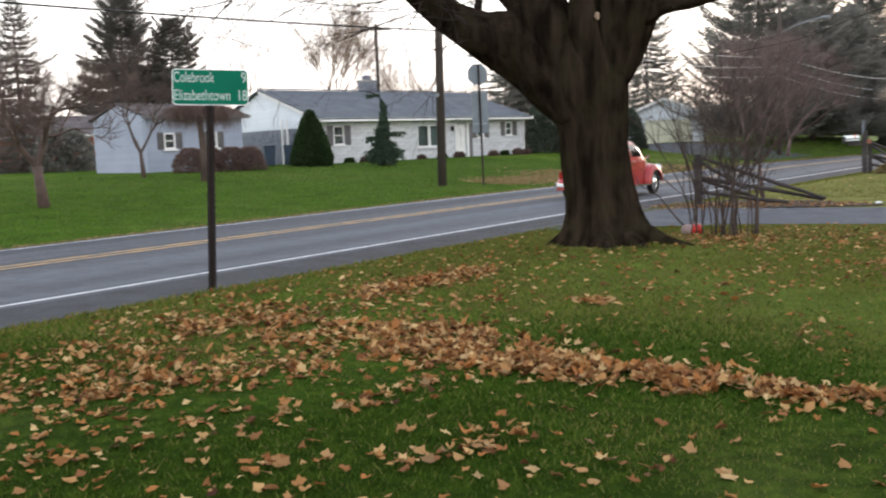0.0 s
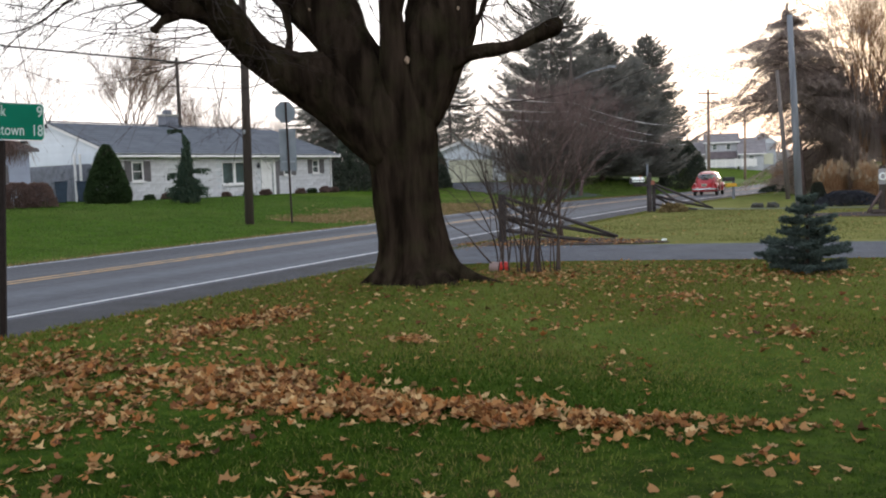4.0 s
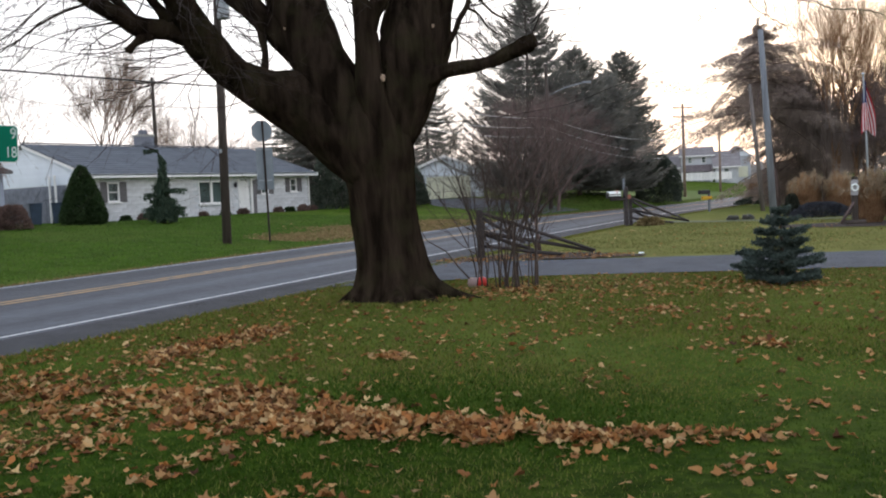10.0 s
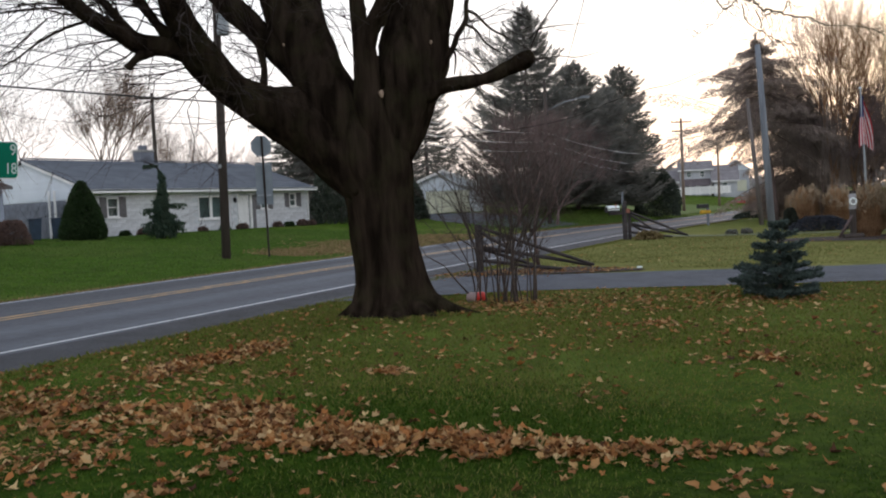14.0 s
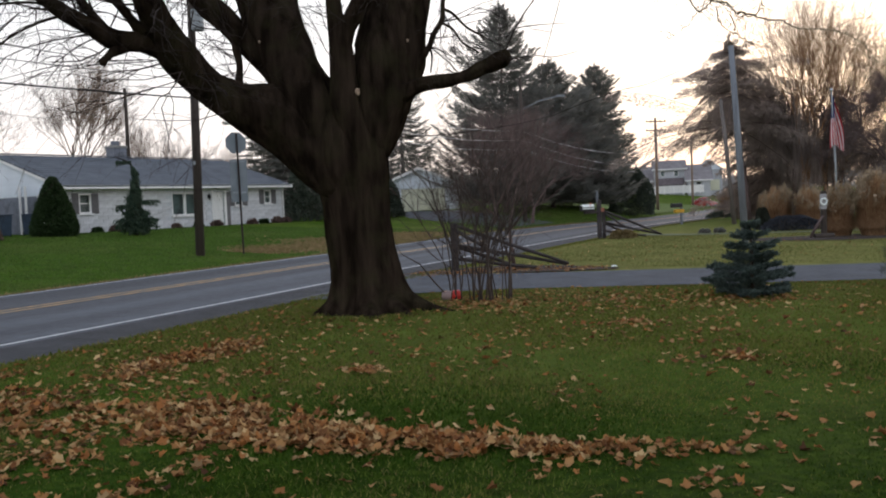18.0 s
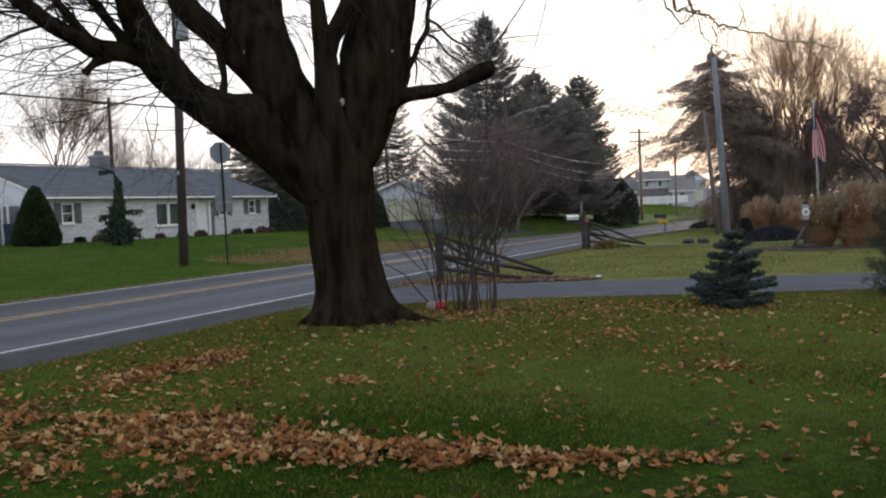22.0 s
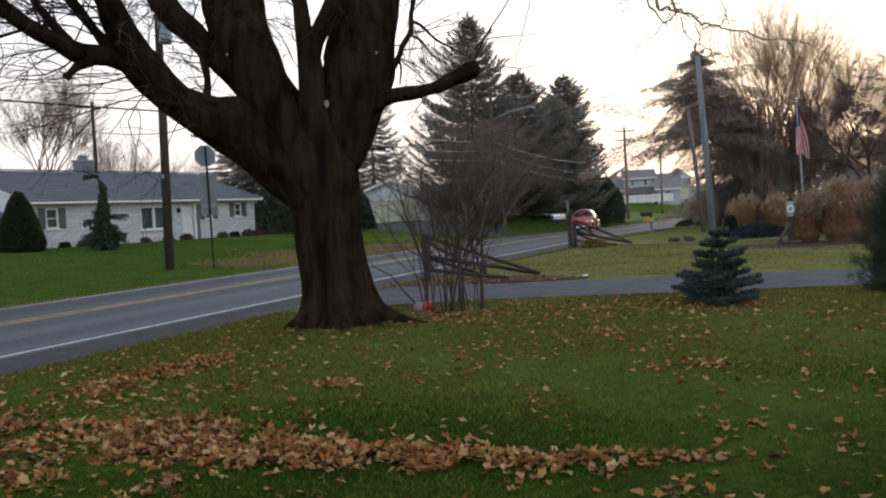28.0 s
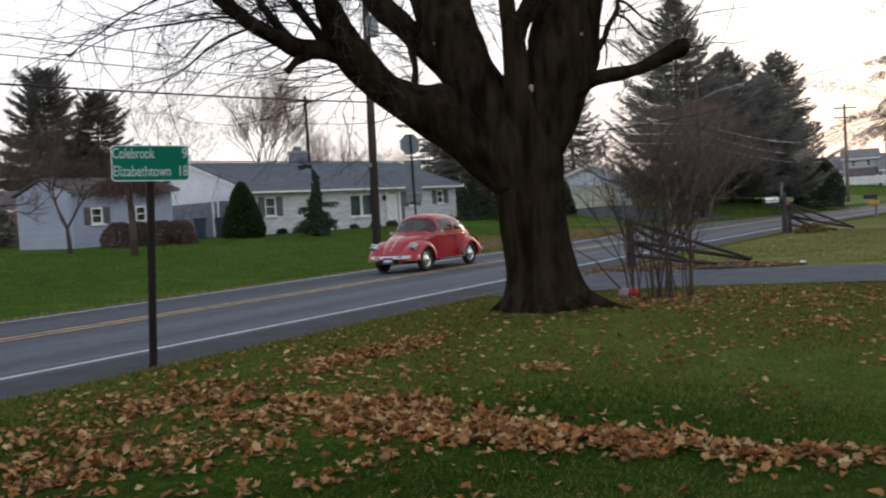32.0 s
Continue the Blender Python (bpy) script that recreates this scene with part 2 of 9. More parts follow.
def grass_ground():
    m = mat_of("lawn_soil", (0.046, 0.100, 0.007), 0.95, second=(0.028, 0.066, 0.004), scale=1.1, bump=0.9, bump_scale=60, spec=0.03)
    n, l = m.node_tree.nodes, m.node_tree.links
    b = n["Principled BSDF"]
    first = b.inputs["Base Color"].links[0].from_socket
    tc = n.new("ShaderNodeTexCoord")
    fine = n.new("ShaderNodeTexNoise")
    fine.inputs["Scale"].default_value, fine.inputs["Detail"].default_value = 9.0, 8
    l.new(tc.outputs["Object"], fine.inputs["Vector"])
    dry = n.new("ShaderNodeTexNoise")
    dry.inputs["Scale"].default_value, dry.inputs["Detail"].default_value = 0.18, 5
    l.new(tc.outputs["Object"], dry.inputs["Vector"])
    r1, r2 = n.new("ShaderNodeMapRange"), n.new("ShaderNodeMapRange")
    r1.inputs["From Min"].default_value, r1.inputs["From Max"].default_value = 0.42, 0.72
    r1.inputs["To Max"].default_value = 0.5
    r2.inputs["From Min"].default_value, r2.inputs["From Max"].default_value = 0.5, 0.72
    r2.inputs["To Max"].default_value = 0.22
    l.new(fine.outputs[0], r1.inputs[0])
    l.new(dry.outputs[0], r2.inputs[0])
    m1, m2 = n.new("ShaderNodeMix"), n.new("ShaderNodeMix")
    for mm in (m1, m2):
        mm.data_type = "RGBA"
    l.new(r1.outputs[0], m1.inputs["Factor"])
    near = n.new("ShaderNodeMapRange")     # lush near turf, soil colour darkened for shade between its blades; thinner past it
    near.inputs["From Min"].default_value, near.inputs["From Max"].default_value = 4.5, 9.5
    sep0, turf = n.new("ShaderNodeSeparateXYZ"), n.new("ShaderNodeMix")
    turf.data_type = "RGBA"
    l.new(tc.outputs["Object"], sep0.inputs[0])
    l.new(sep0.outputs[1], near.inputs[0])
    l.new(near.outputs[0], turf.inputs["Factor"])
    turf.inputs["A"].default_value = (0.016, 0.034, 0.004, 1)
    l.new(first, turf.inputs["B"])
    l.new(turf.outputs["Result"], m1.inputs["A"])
    m1.inputs["B"].default_value = (0.072, 0.108, 0.011, 1)
    sx, gy, mx = n.new("ShaderNodeSeparateXYZ"), n.new("ShaderNodeMapRange"), n.new("ShaderNodeMath")
    l.new(tc.outputs["Object"], sx.inputs[0])
    gy.inputs["From Min"].default_value, gy.inputs["From Max"].default_value = 6.0, 20.0
    gy.inputs["To Min"].default_value, gy.inputs["To Max"].default_value = 0.0, 0.62
    l.new(sx.outputs[1], gy.inputs[0])
    gx = n.new("ShaderNodeMapRange")      # the far lawn past the road stays green
    gx.inputs["From Min"].default_value, gx.inputs["From Max"].default_value = -5.0, 1.0
    l.new(sx.outputs[0], gx.inputs[0])
    both = n.new("ShaderNodeMath")
    both.operation = "MULTIPLY"
    l.new(gy.outputs[0], both.inputs[0])
    l.new(gx.outputs[0], both.inputs[1])
    gf, both2 = n.new("ShaderNodeMapRange"), n.new("ShaderNodeMath")      # greener again far off
    gf.inputs["From Min"].default_value, gf.inputs["From Max"].default_value = 36.0, 58.0
    gf.inputs["To Min"].default_value, gf.inputs["To Max"].default_value = 1.0, 0.2
    both2.operation = "MULTIPLY"
    l.new(sx.outputs[1], gf.inputs[0])
    l.new(both.outputs[0], both2.inputs[0])
    l.new(gf.outputs[0], both2.inputs[1])
    mx.operation = "ADD"
    l.new(r2.outputs[0], mx.inputs[0])
    l.new(both2.outputs[0], mx.inputs[1])
    l.new(mx.outputs[0], m2.inputs["Factor"])
    l.new(m1.outputs["Result"], m2.inputs["A"])
    m2.inputs["B"].default_value = (0.225, 0.200, 0.075, 1)
    l.new(m2.outputs["Result"], b.inputs["Base Color"])
    return m


def speckle(m, scale, amount, stretch=(1, 1, 1)):
    """Fine lighter and darker grains over a material's own colour."""
    n, l = m.node_tree.nodes, m.node_tree.links
    b = n["Principled BSDF"]
    src = b.inputs["Base Color"].links[0].from_socket
    tc, mp, nz, rg, mx = n.new("ShaderNodeTexCoord"), n.new("ShaderNodeMapping"), n.new("ShaderNodeTexNoise"), n.new("ShaderNodeMapRange"), n.new("ShaderNodeMix")
    mp.inputs["Scale"].default_value = stretch
    nz.inputs["Scale"].default_value, nz.inputs["Detail"].default_value, nz.inputs["Roughness"].default_value = scale, 8, 0.75
    rg.inputs["From Min"].default_value, rg.inputs["From Max"].default_value = 0.3, 0.7
    rg.inputs["To Min"].default_value, rg.inputs["To Max"].default_value = 1 - amount, 1 + amount
    mx.data_type, mx.blend_type = "RGBA", "MULTIPLY"
    mx.inputs["Factor"].default_value = 1.0
    l.new(tc.outputs["Object"], mp.inputs[0])
    l.new(mp.outputs[0], nz.inputs["Vector"])
    l.new(nz.outputs[0], rg.inputs[0])
    l.new(src, mx.inputs["A"])
    l.new(rg.outputs[0], mx.inputs["B"])
    l.new(mx.outputs["Result"], b.inputs["Base Color"])


def glass_mat(name, tint=(0.75, 0.8, 0.82), rough=0.02, ior=1.3):
    m = bpy.data.materials.new(name)
    m.use_nodes = True
    n, l = m.node_tree.nodes, m.node_tree.links
    n.remove(n["Principled BSDF"])
    clear, gloss, fres, mix = n.new("ShaderNodeBsdfTransparent"), n.new("ShaderNodeBsdfGlossy"), n.new("ShaderNodeFresnel"), n.new("ShaderNodeMixShader")
    clear.inputs[0].default_value = (*tint, 1)
    gloss.inputs["Roughness"].default_value = rough
    fres.inputs["IOR"].default_value = ior
    l.new(fres.outputs[0], mix.inputs[0])
    l.new(clear.outputs[0], mix.inputs[1])
    l.new(gloss.outputs[0], mix.inputs[2])
    l.new(mix.outputs[0], n["Material Output"].inputs[0])
    return m


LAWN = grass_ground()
ASPHALT = mat_of("asphalt", (0.081, 0.091, 0.114), 0.80, second=(0.030, 0.035, 0.047), scale=0.9, bump=0.5, bump_scale=160, stretch=(0.9, 0.03, 1), spec=0.4, turn=24.2, mix=(0.38, 0.62))
SHOULDER = mat_of("dark_asphalt", (0.036, 0.040, 0.051), 0.88, second=(0.020, 0.022, 0.029), scale=2.2, bump=0.6, bump_scale=150)
DRIVE = mat_of("driveway_asphalt", (0.056, 0.065, 0.086), 0.8, second=(0.036, 0.042, 0.057), scale=1.4, bump=0.5, bump_scale=150)
CONCRETE = mat_of("concrete", (0.33, 0.33, 0.32), 0.9, second=(0.25, 0.25, 0.24), scale=1.6, bump=0.3, bump_scale=70)
speckle(ASPHALT, 3.5, 0.30)
speckle(SHOULDER, 2.5, 0.35)
speckle(DRIVE, 3.0, 0.28)
speckle(LAWN, 1.4, 0.40)
LINE_WHITE = mat_of("white_line_paint", (0.56, 0.58, 0.60), 0.7, second=(0.28, 0.30, 0.33), scale=7, mix=(0.28, 0.5))
LINE_YELLOW = mat_of("yellow_line_paint", (0.42, 0.26, 0.11), 0.7, second=(0.15, 0.125, 0.095), scale=5, mix=(0.34, 0.6))
BARK = mat_of("maple_bark", (0.036, 0.026, 0.019), 1.0, second=(0.009, 0.0066, 0.005), scale=7, stretch=(1, 1, 0.16), bump=1.0, bump_scale=12, spec=0.0, relief=0.08)


def mossy(m, tint, scale, amount):
    """Patches of moss and lichen over a bark."""
    n, l = m.node_tree.nodes, m.node_tree.links
    b = n["Principled BSDF"]
    first = b.inputs["Base Color"].links[0].from_socket
    tc, tex, lim, mix = n.new("ShaderNodeTexCoord"), n.new("ShaderNodeTexNoise"), n.new("ShaderNodeMapRange"), n.new("ShaderNodeMix")
    tex.inputs["Scale"].default_value, tex.inputs["Detail"].default_value = scale, 7
    lim.inputs["From Min"].default_value, lim.inputs["From Max"].default_value = 0.46, 0.66
    lim.inputs["To Max"].default_value = amount
    mix.data_type = "RGBA"
    l.new(tc.outputs["Object"], tex.inputs["Vector"])
    l.new(tex.outputs[0], lim.inputs[0])
    l.new(lim.outputs[0], mix.inputs["Factor"])
    l.new(first, mix.inputs["A"])
    mix.inputs["B"].default_value = (*tint, 1)
    l.new(mix.outputs["Result"], b.inputs["Base Color"])


mossy(BARK, (0.033, 0.030, 0.016), 3.2, 0.5)
TWIG = mat_of("twig_bark", (0.044, 0.033, 0.029), 0.9, second=(0.024, 0.018, 0.016), scale=9, spec=0.2)
TWIG_BROWN = mat_of("brown_twig_bark", (0.115, 0.085, 0.075), 0.9, second=(0.075, 0.055, 0.05), scale=3, spec=0.2)
# willow bark coloured orange to carry the sunset glow
TWIG_WARM = mat_of("sunset_tinted_twig_bark", (0.33, 0.190, 0.105), 0.9, second=(0.17, 0.100, 0.062), scale=3, spec=0.2)
# distance haze mixed into the bark colour of far trees and poles
TWIG_PALE = mat_of("haze_paled_twig_bark", (0.27, 0.20, 0.165), 0.9, second=(0.19, 0.14, 0.115), scale=3, spec=0.2)
# warm pale bark: dusk backlight behind the house put into its colour
TWIG_FAR = mat_of("backlit_far_twig_bark", (0.28, 0.205, 0.17), 0.9, second=(0.19, 0.14, 0.115), scale=3, spec=0.2)
TWIG_VEIL = mat_of("dull_brown_twig_bark", (0.13, 0.096, 0.092), 0.9, second=(0.085, 0.064, 0.062), scale=3, spec=0.2)
TWIG_ROSE = mat_of("reddish_twig_bark", (0.21, 0.150, 0.140), 0.9, second=(0.14, 0.10, 0.095), scale=3, spec=0.2)
TWIG_RED = mat_of("dark_reddish_bark", (0.135, 0.094, 0.084), 0.9, second=(0.085, 0.060, 0.054), scale=4, spec=0.2)
# overhead twigs bleached olive in colour, for the glare of the sky behind
TWIG_GLARE = mat_of("glare_bleached_twig_bark", (0.32, 0.27, 0.19), 0.9, second=(0.20, 0.165, 0.12), scale=22, spec=0.2)
WOOD_POLE = mat_of("weathered_pole_wood", (0.066, 0.052, 0.045), 0.9, second=(0.036, 0.028, 0.024), scale=6, stretch=(1, 1, 0.1), bump=0.5, bump_scale=30)
WOOD_GREY = mat_of("grey_pole_wood", (0.20, 0.22, 0.255), 0.9, second=(0.12, 0.132, 0.155), scale=5, stretch=(1, 1, 0.1), bump=0.4, bump_scale=30)
WOOD_RAIL = mat_of("weathered_rail_wood", (0.066, 0.057, 0.058), 0.95, second=(0.032, 0.027, 0.028), scale=8, stretch=(0.3, 1, 1), bump=0.8, bump_scale=30)
GREEN_SIGN = mat_of("green_sign_sheeting", (0.0, 0.150, 0.090), 0.6, second=(0.0, 0.130, 0.078), scale=2, spec=0.15)
SIGN_WHITE = mat_of("white_sign_sheeting", (0.75, 0.80, 0.80), 0.4, second=(0.68, 0.74, 0.74), scale=3)
SIGN_LETTER = mat_of("worn_letter_sheeting", (0.50, 0.60, 0.58), 0.5, second=(0.42, 0.52, 0.50), scale=3)
POST_BROWN = mat_of("rusty_sign_post", (0.035, 0.026, 0.024), 0.7, metal=0.4, second=(0.02, 0.014, 0.013), scale=20)
ALU = mat_of("dull_aluminium", (0.30, 0.33, 0.36), 0.6, metal=0.3, second=(0.25, 0.275, 0.30), scale=4)
SIGN_BACK = mat_of("dull_sign_back", (0.185, 0.215, 0.245), 0.75, second=(0.15, 0.18, 0.205), scale=3)
BRICK_WHITE = mat_of("whitewashed_brick", (0.65, 0.66, 0.69), 0.9, second=(0.52, 0.525, 0.55), scale=5, per_object=0.10, bump=0.2, bump_scale=40)
MORTAR = mat_of("pale_mortar", (0.57, 0.60, 0.64), 0.95, second=(0.47, 0.49, 0.52), scale=3)
SHED_BLUE = mat_of("grey_blue_siding", (0.34, 0.38, 0.48), 0.8, second=(0.30, 0.335, 0.425), scale=0.8, per_object=0.03)
SIDING_WHITE = mat_of("white_siding", (0.78, 0.84, 0.92), 0.6, second=(0.70, 0.76, 0.84), scale=0.8, per_object=0.03)
STONE_GREY = mat_of("grey_stone_veneer", (0.20, 0.22, 0.265), 0.9, second=(0.14, 0.15, 0.18), scale=2.5, bump=0.5, bump_scale=8)
ROOF = mat_of("grey_shingle", (0.115, 0.132, 0.16), 0.9, second=(0.085, 0.098, 0.122), scale=1.2, per_object=0.05, bump=0.4, bump_scale=50)
ROOF_BROWN = mat_of("brown_shingle", (0.12, 0.10, 0.105), 0.9, second=(0.085, 0.07, 0.075), scale=1.2, per_object=0.12)
TRIM = mat_of("white_trim", (0.80, 0.80, 0.80), 0.5, second=(0.72, 0.72, 0.72), scale=2)
SHUTTER = mat_of("grey_shutter", (0.16, 0.15, 0.16), 0.7, second=(0.12, 0.115, 0.12), scale=5)
DARK_ROOM = mat_of("dim_interior", (0.38, 0.44, 0.42), 0.9, second=(0.26, 0.30, 0.29), scale=1)
WINDOW_GLASS = glass_mat("window_glass", (0.72, 0.77, 0.77), 0.05)
CREAM = mat_of("cream_garage_door", (0.70, 0.70, 0.56), 0.6, second=(0.64, 0.64, 0.50), scale=1)
BRICK_RED = mat_of("red_brick", (0.24, 0.085, 0.055), 0.9, second=(0.17, 0.06, 0.04), scale=4, per_object=0.15)
STEM = mat_of("shrub_stem", (0.075, 0.055, 0.045), 0.9, second=(0.045, 0.033, 0.028), scale=8)
# dark needles lifted well above their own tone to imitate haze
SPRUCE_LEAF = ramp_by_island("haze_lifted_spruce_needles", [(0.145, 0.150, 0.138), (0.19, 0.19, 0.174), (0.245, 0.232, 0.21)], 0.85, through_light=0.7)
# paler browned needle colours stand in for the veil of haze
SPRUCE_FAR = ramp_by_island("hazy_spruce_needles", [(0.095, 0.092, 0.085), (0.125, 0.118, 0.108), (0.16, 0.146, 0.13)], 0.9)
BLUE_SPRUCE = ramp_by_island("blue_spruce_needles", [(0.036, 0.053, 0.047), (0.064, 0.090, 0.080), (0.105, 0.140, 0.125)], 0.8)
# brown cedar colours lightened for the veiling glare before the sunset
CEDAR_LEAF = ramp_by_island("haze_paled_brown_cedar", [(0.25, 0.205, 0.185), (0.33, 0.27, 0.24), (0.41, 0.325, 0.28)], 0.9, through_light=0.5)
YEW_LEAF = ramp_by_island("dark_yew_foliage", [(0.045, 0.060, 0.046), (0.065, 0.082, 0.062), (0.09, 0.105, 0.08)], 0.85)
ARBOR_LEAF = ramp_by_island("arborvitae_foliage", [(0.018, 0.036, 0.010), (0.030, 0.058, 0.020), (0.042, 0.070, 0.026)], 0.85)
WEEP_LEAF = ramp_by_island("weeping_cedar_foliage", [(0.026, 0.050, 0.034), (0.04, 0.068, 0.045), (0.06, 0.085, 0.055)], 0.85)
BROWN_LEAF = ramp_by_island("withered_shrub_foliage", [(0.11, 0.072, 0.066), (0.16, 0.105, 0.092), (0.21, 0.145, 0.125)], 0.9)
TAN_BLADE = ramp_by_island("dry_ornamental_grass", [(0.15, 0.085, 0.042), (0.23, 0.145, 0.078), (0.33, 0.245, 0.155)], 0.9)
RUST_BLADE = ramp_by_island("rusty_ornamental_grass", [(0.22, 0.125, 0.070), (0.37, 0.225, 0.125), (0.52, 0.36, 0.215)], 0.9, through_light=0.45)
# hanging brown twigs, greyed in colour for haze
CURTAIN = ramp_by_island("haze_greyed_brown_twigs", [(0.18, 0.15, 0.14), (0.24, 0.198, 0.182), (0.30, 0.245, 0.22)], 0.9, through_light=0.5)
PLUME = ramp_by_island("pale_grass_plume", [(0.28, 0.21, 0.14), (0.38, 0.30, 0.21)], 0.95)
FALLEN = ramp_by_island("fallen_maple_leaf", [(0.058, 0.025, 0.013), (0.279, 0.122, 0.04), (0.424, 0.233, 0.093), (0.149, 0.058, 0.023), (0.49, 0.298, 0.127), (0.255, 0.126, 0.053), (0.577, 0.4, 0.195), (0.086, 0.036, 0.018), (0.385, 0.156, 0.048), (0.211, 0.091, 0.039)], 0.8, spec=0.12, through_light=0.2)
FALLEN_ONE = ramp_by_island("single_maple_leaf", [(0.058, 0.025, 0.013), (0.279, 0.122, 0.04), (0.424, 0.233, 0.093), (0.149, 0.058, 0.023), (0.49, 0.298, 0.127), (0.255, 0.126, 0.053), (0.577, 0.4, 0.195), (0.086, 0.036, 0.018), (0.385, 0.156, 0.048), (0.211, 0.091, 0.039)], 0.8, spec=0.12, through_light=0.2, by_object=True)
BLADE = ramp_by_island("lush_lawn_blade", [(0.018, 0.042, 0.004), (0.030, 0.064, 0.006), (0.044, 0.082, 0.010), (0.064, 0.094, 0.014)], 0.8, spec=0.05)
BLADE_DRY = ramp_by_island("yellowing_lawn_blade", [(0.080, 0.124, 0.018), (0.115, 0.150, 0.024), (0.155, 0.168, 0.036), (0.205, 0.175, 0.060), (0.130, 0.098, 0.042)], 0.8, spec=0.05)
BLADE_FAR = ramp_by_island("far_lawn_blade", [(0.062, 0.112, 0.026), (0.086, 0.146, 0.036), (0.112, 0.160, 0.046), (0.072, 0.102, 0.034)], 0.8, spec=0.05)
BLADE_PALE = ramp_by_island("pale_lawn_blade", [(0.112, 0.132, 0.036), (0.168, 0.178, 0.060), (0.225, 0.205, 0.085), (0.085, 0.115, 0.026)], 0.8, spec=0.05)
VERGE_STRAW = ramp_by_island("dead_verge_grass", [(0.28, 0.205, 0.11), (0.38, 0.27, 0.15), (0.19, 0.145, 0.07), (0.23, 0.15, 0.085), (0.12, 0.14, 0.04)], 0.9, spec=0.05)
FAR_VERGE = mat_of("haze_dulled_grass", (0.115, 0.150, 0.055), 0.95, second=(0.085, 0.120, 0.038), scale=0.8, bump=0.6, bump_scale=12, spec=0.03)
MULCH = mat_of("dark_mulch", (0.042, 0.027, 0.020), 0.95, second=(0.028, 0.018, 0.014), scale=9, bump=1.0, bump_scale=40)
STRAW = mat_of("dead_grass_clippings", (0.24, 0.175, 0.085), 0.95, second=(0.13, 0.105, 0.04), scale=9, bump=1.0, bump_scale=40)
CAR_RED = mat_of("faded_red_paint", (0.37, 0.006, 0.010), 0.30, second=(0.31, 0.005, 0.009), scale=1.5, coat=0.5)
CHROME = mat_of("chrome", (0.75, 0.76, 0.78), 0.16, metal=1.0, second=(0.66, 0.67, 0.69), scale=8)
RUBBER = mat_of("tyre_rubber", (0.022, 0.022, 0.023), 0.85, second=(0.015, 0.015, 0.016), scale=12)
BLACK = mat_of("black_paint", (0.02, 0.02, 0.022), 0.5, second=(0.014, 0.014, 0.016), scale=8)
LENS = glass_mat("lamp_glass", (0.9, 0.92, 0.95), 0.08)
RED_LENS = mat_of("red_lens", (0.30, 0.012, 0.010), 0.25, second=(0.24, 0.01, 0.008), scale=8)
CAR_GLASS = glass_mat("car_glass", (0.90, 0.95, 0.96), 0.02, 1.75)
SEAT = mat_of("beige_seat_vinyl", (0.30, 0.25, 0.20), 0.7, second=(0.24, 0.20, 0.16), scale=6)
LANE = mat_of("grassy_gravel", (0.125, 0.14, 0.085), 0.95, second=(0.085, 0.10, 0.05), scale=2.5, bump=0.6, bump_scale=60)
WIRE_PALE = mat_of("bare_cable", (0.66, 0.65, 0.64), 0.5, second=(0.36, 0.36, 0.37), scale=3)
PINE_LEAF = ramp_by_island("dull_pine_needles", [(0.045, 0.058, 0.038), (0.065, 0.080, 0.052), (0.09, 0.10, 0.07)], 0.85, through_light=0.5)
WIRE = mat_of("black_cable", (0.018, 0.018, 0.02), 0.7, second=(0.012, 0.012, 0.013), scale=3)
YELLOW_BOX = mat_of("yellow_plastic", (0.62, 0.36, 0.03), 0.5, second=(0.55, 0.31, 0.025), scale=4)
CAN_RED = mat_of("red_plastic", (0.62, 0.035, 0.025), 0.45, second=(0.52, 0.03, 0.02), scale=6)

# ---- the lie of the land ----
# the near white edge line of the road, from behind the camera to the far distance
EDGE = smooth_line([(-74, -141), (-40, -65.5), (-6.5, 9.0), (-0.42, 22.65), (6.35, 36.8), (10.65, 45.5), (15.2, 54.0), (19.6, 62.4), (23.9, 70.9), (29.8, 82.6), (36.5, 95.5), (43.5, 109), (60, 140), (110, 233)], 8)
EDGE_T = np.gradient(EDGE, axis=0)
EDGE_T /= np.linalg.norm(EDGE_T, axis=1)[:, None]
EDGE_N = np.column_stack([-EDGE_T[:, 1], EDGE_T[:, 0]])
EDGE_S = np.concatenate([[0], np.cumsum(np.linalg.norm(np.diff(EDGE, axis=0), axis=1))])


def across(x, y):
    """How far a place lies beyond the near edge line (negative: on the camera's side)."""
    p = np.stack([np.asarray(x, float), np.asarray(y, float)], -1)
    shape = p.shape[:-1]
    p = p.reshape(-1, 2)
    out = np.empty(len(p))
    a, b = EDGE[:-1], EDGE[1:]
    d = b - a
    ll = (d * d).sum(1)
    for i in range(0, len(p), 4000):
        q = p[i:i + 4000, None, :] - a[None]
        u = np.clip((q * d[None]).sum(2) / ll, 0, 1)
        r = q - u[..., None] * d[None]
        dist = np.linalg.norm(r, axis=2)
        k = dist.argmin(1)
        j = np.arange(len(k))
        side = d[k, 0] * q[j, k, 1] - d[k, 1] * q[j, k, 0]
        out[i:i + 4000] = dist[j, k] * np.sign(side)
    return out.reshape(shape)


def dip(y):
    """The road sinks a little towards its bend."""
    k = np.clip((np.asarray(y, float) - 42) / 55, 0, 1)
    return -0.40 * k * k * (3 - 2 * k)


def road_side(y):
    """How far the far edge of the asphalt lies beyond the near edge line: the road widens towards its bend."""
    k = np.clip((np.asarray(y, float) - 30) / 22, 0, 1)
    return 6.45 + 0.9 * k * k * (3 - 2 * k)


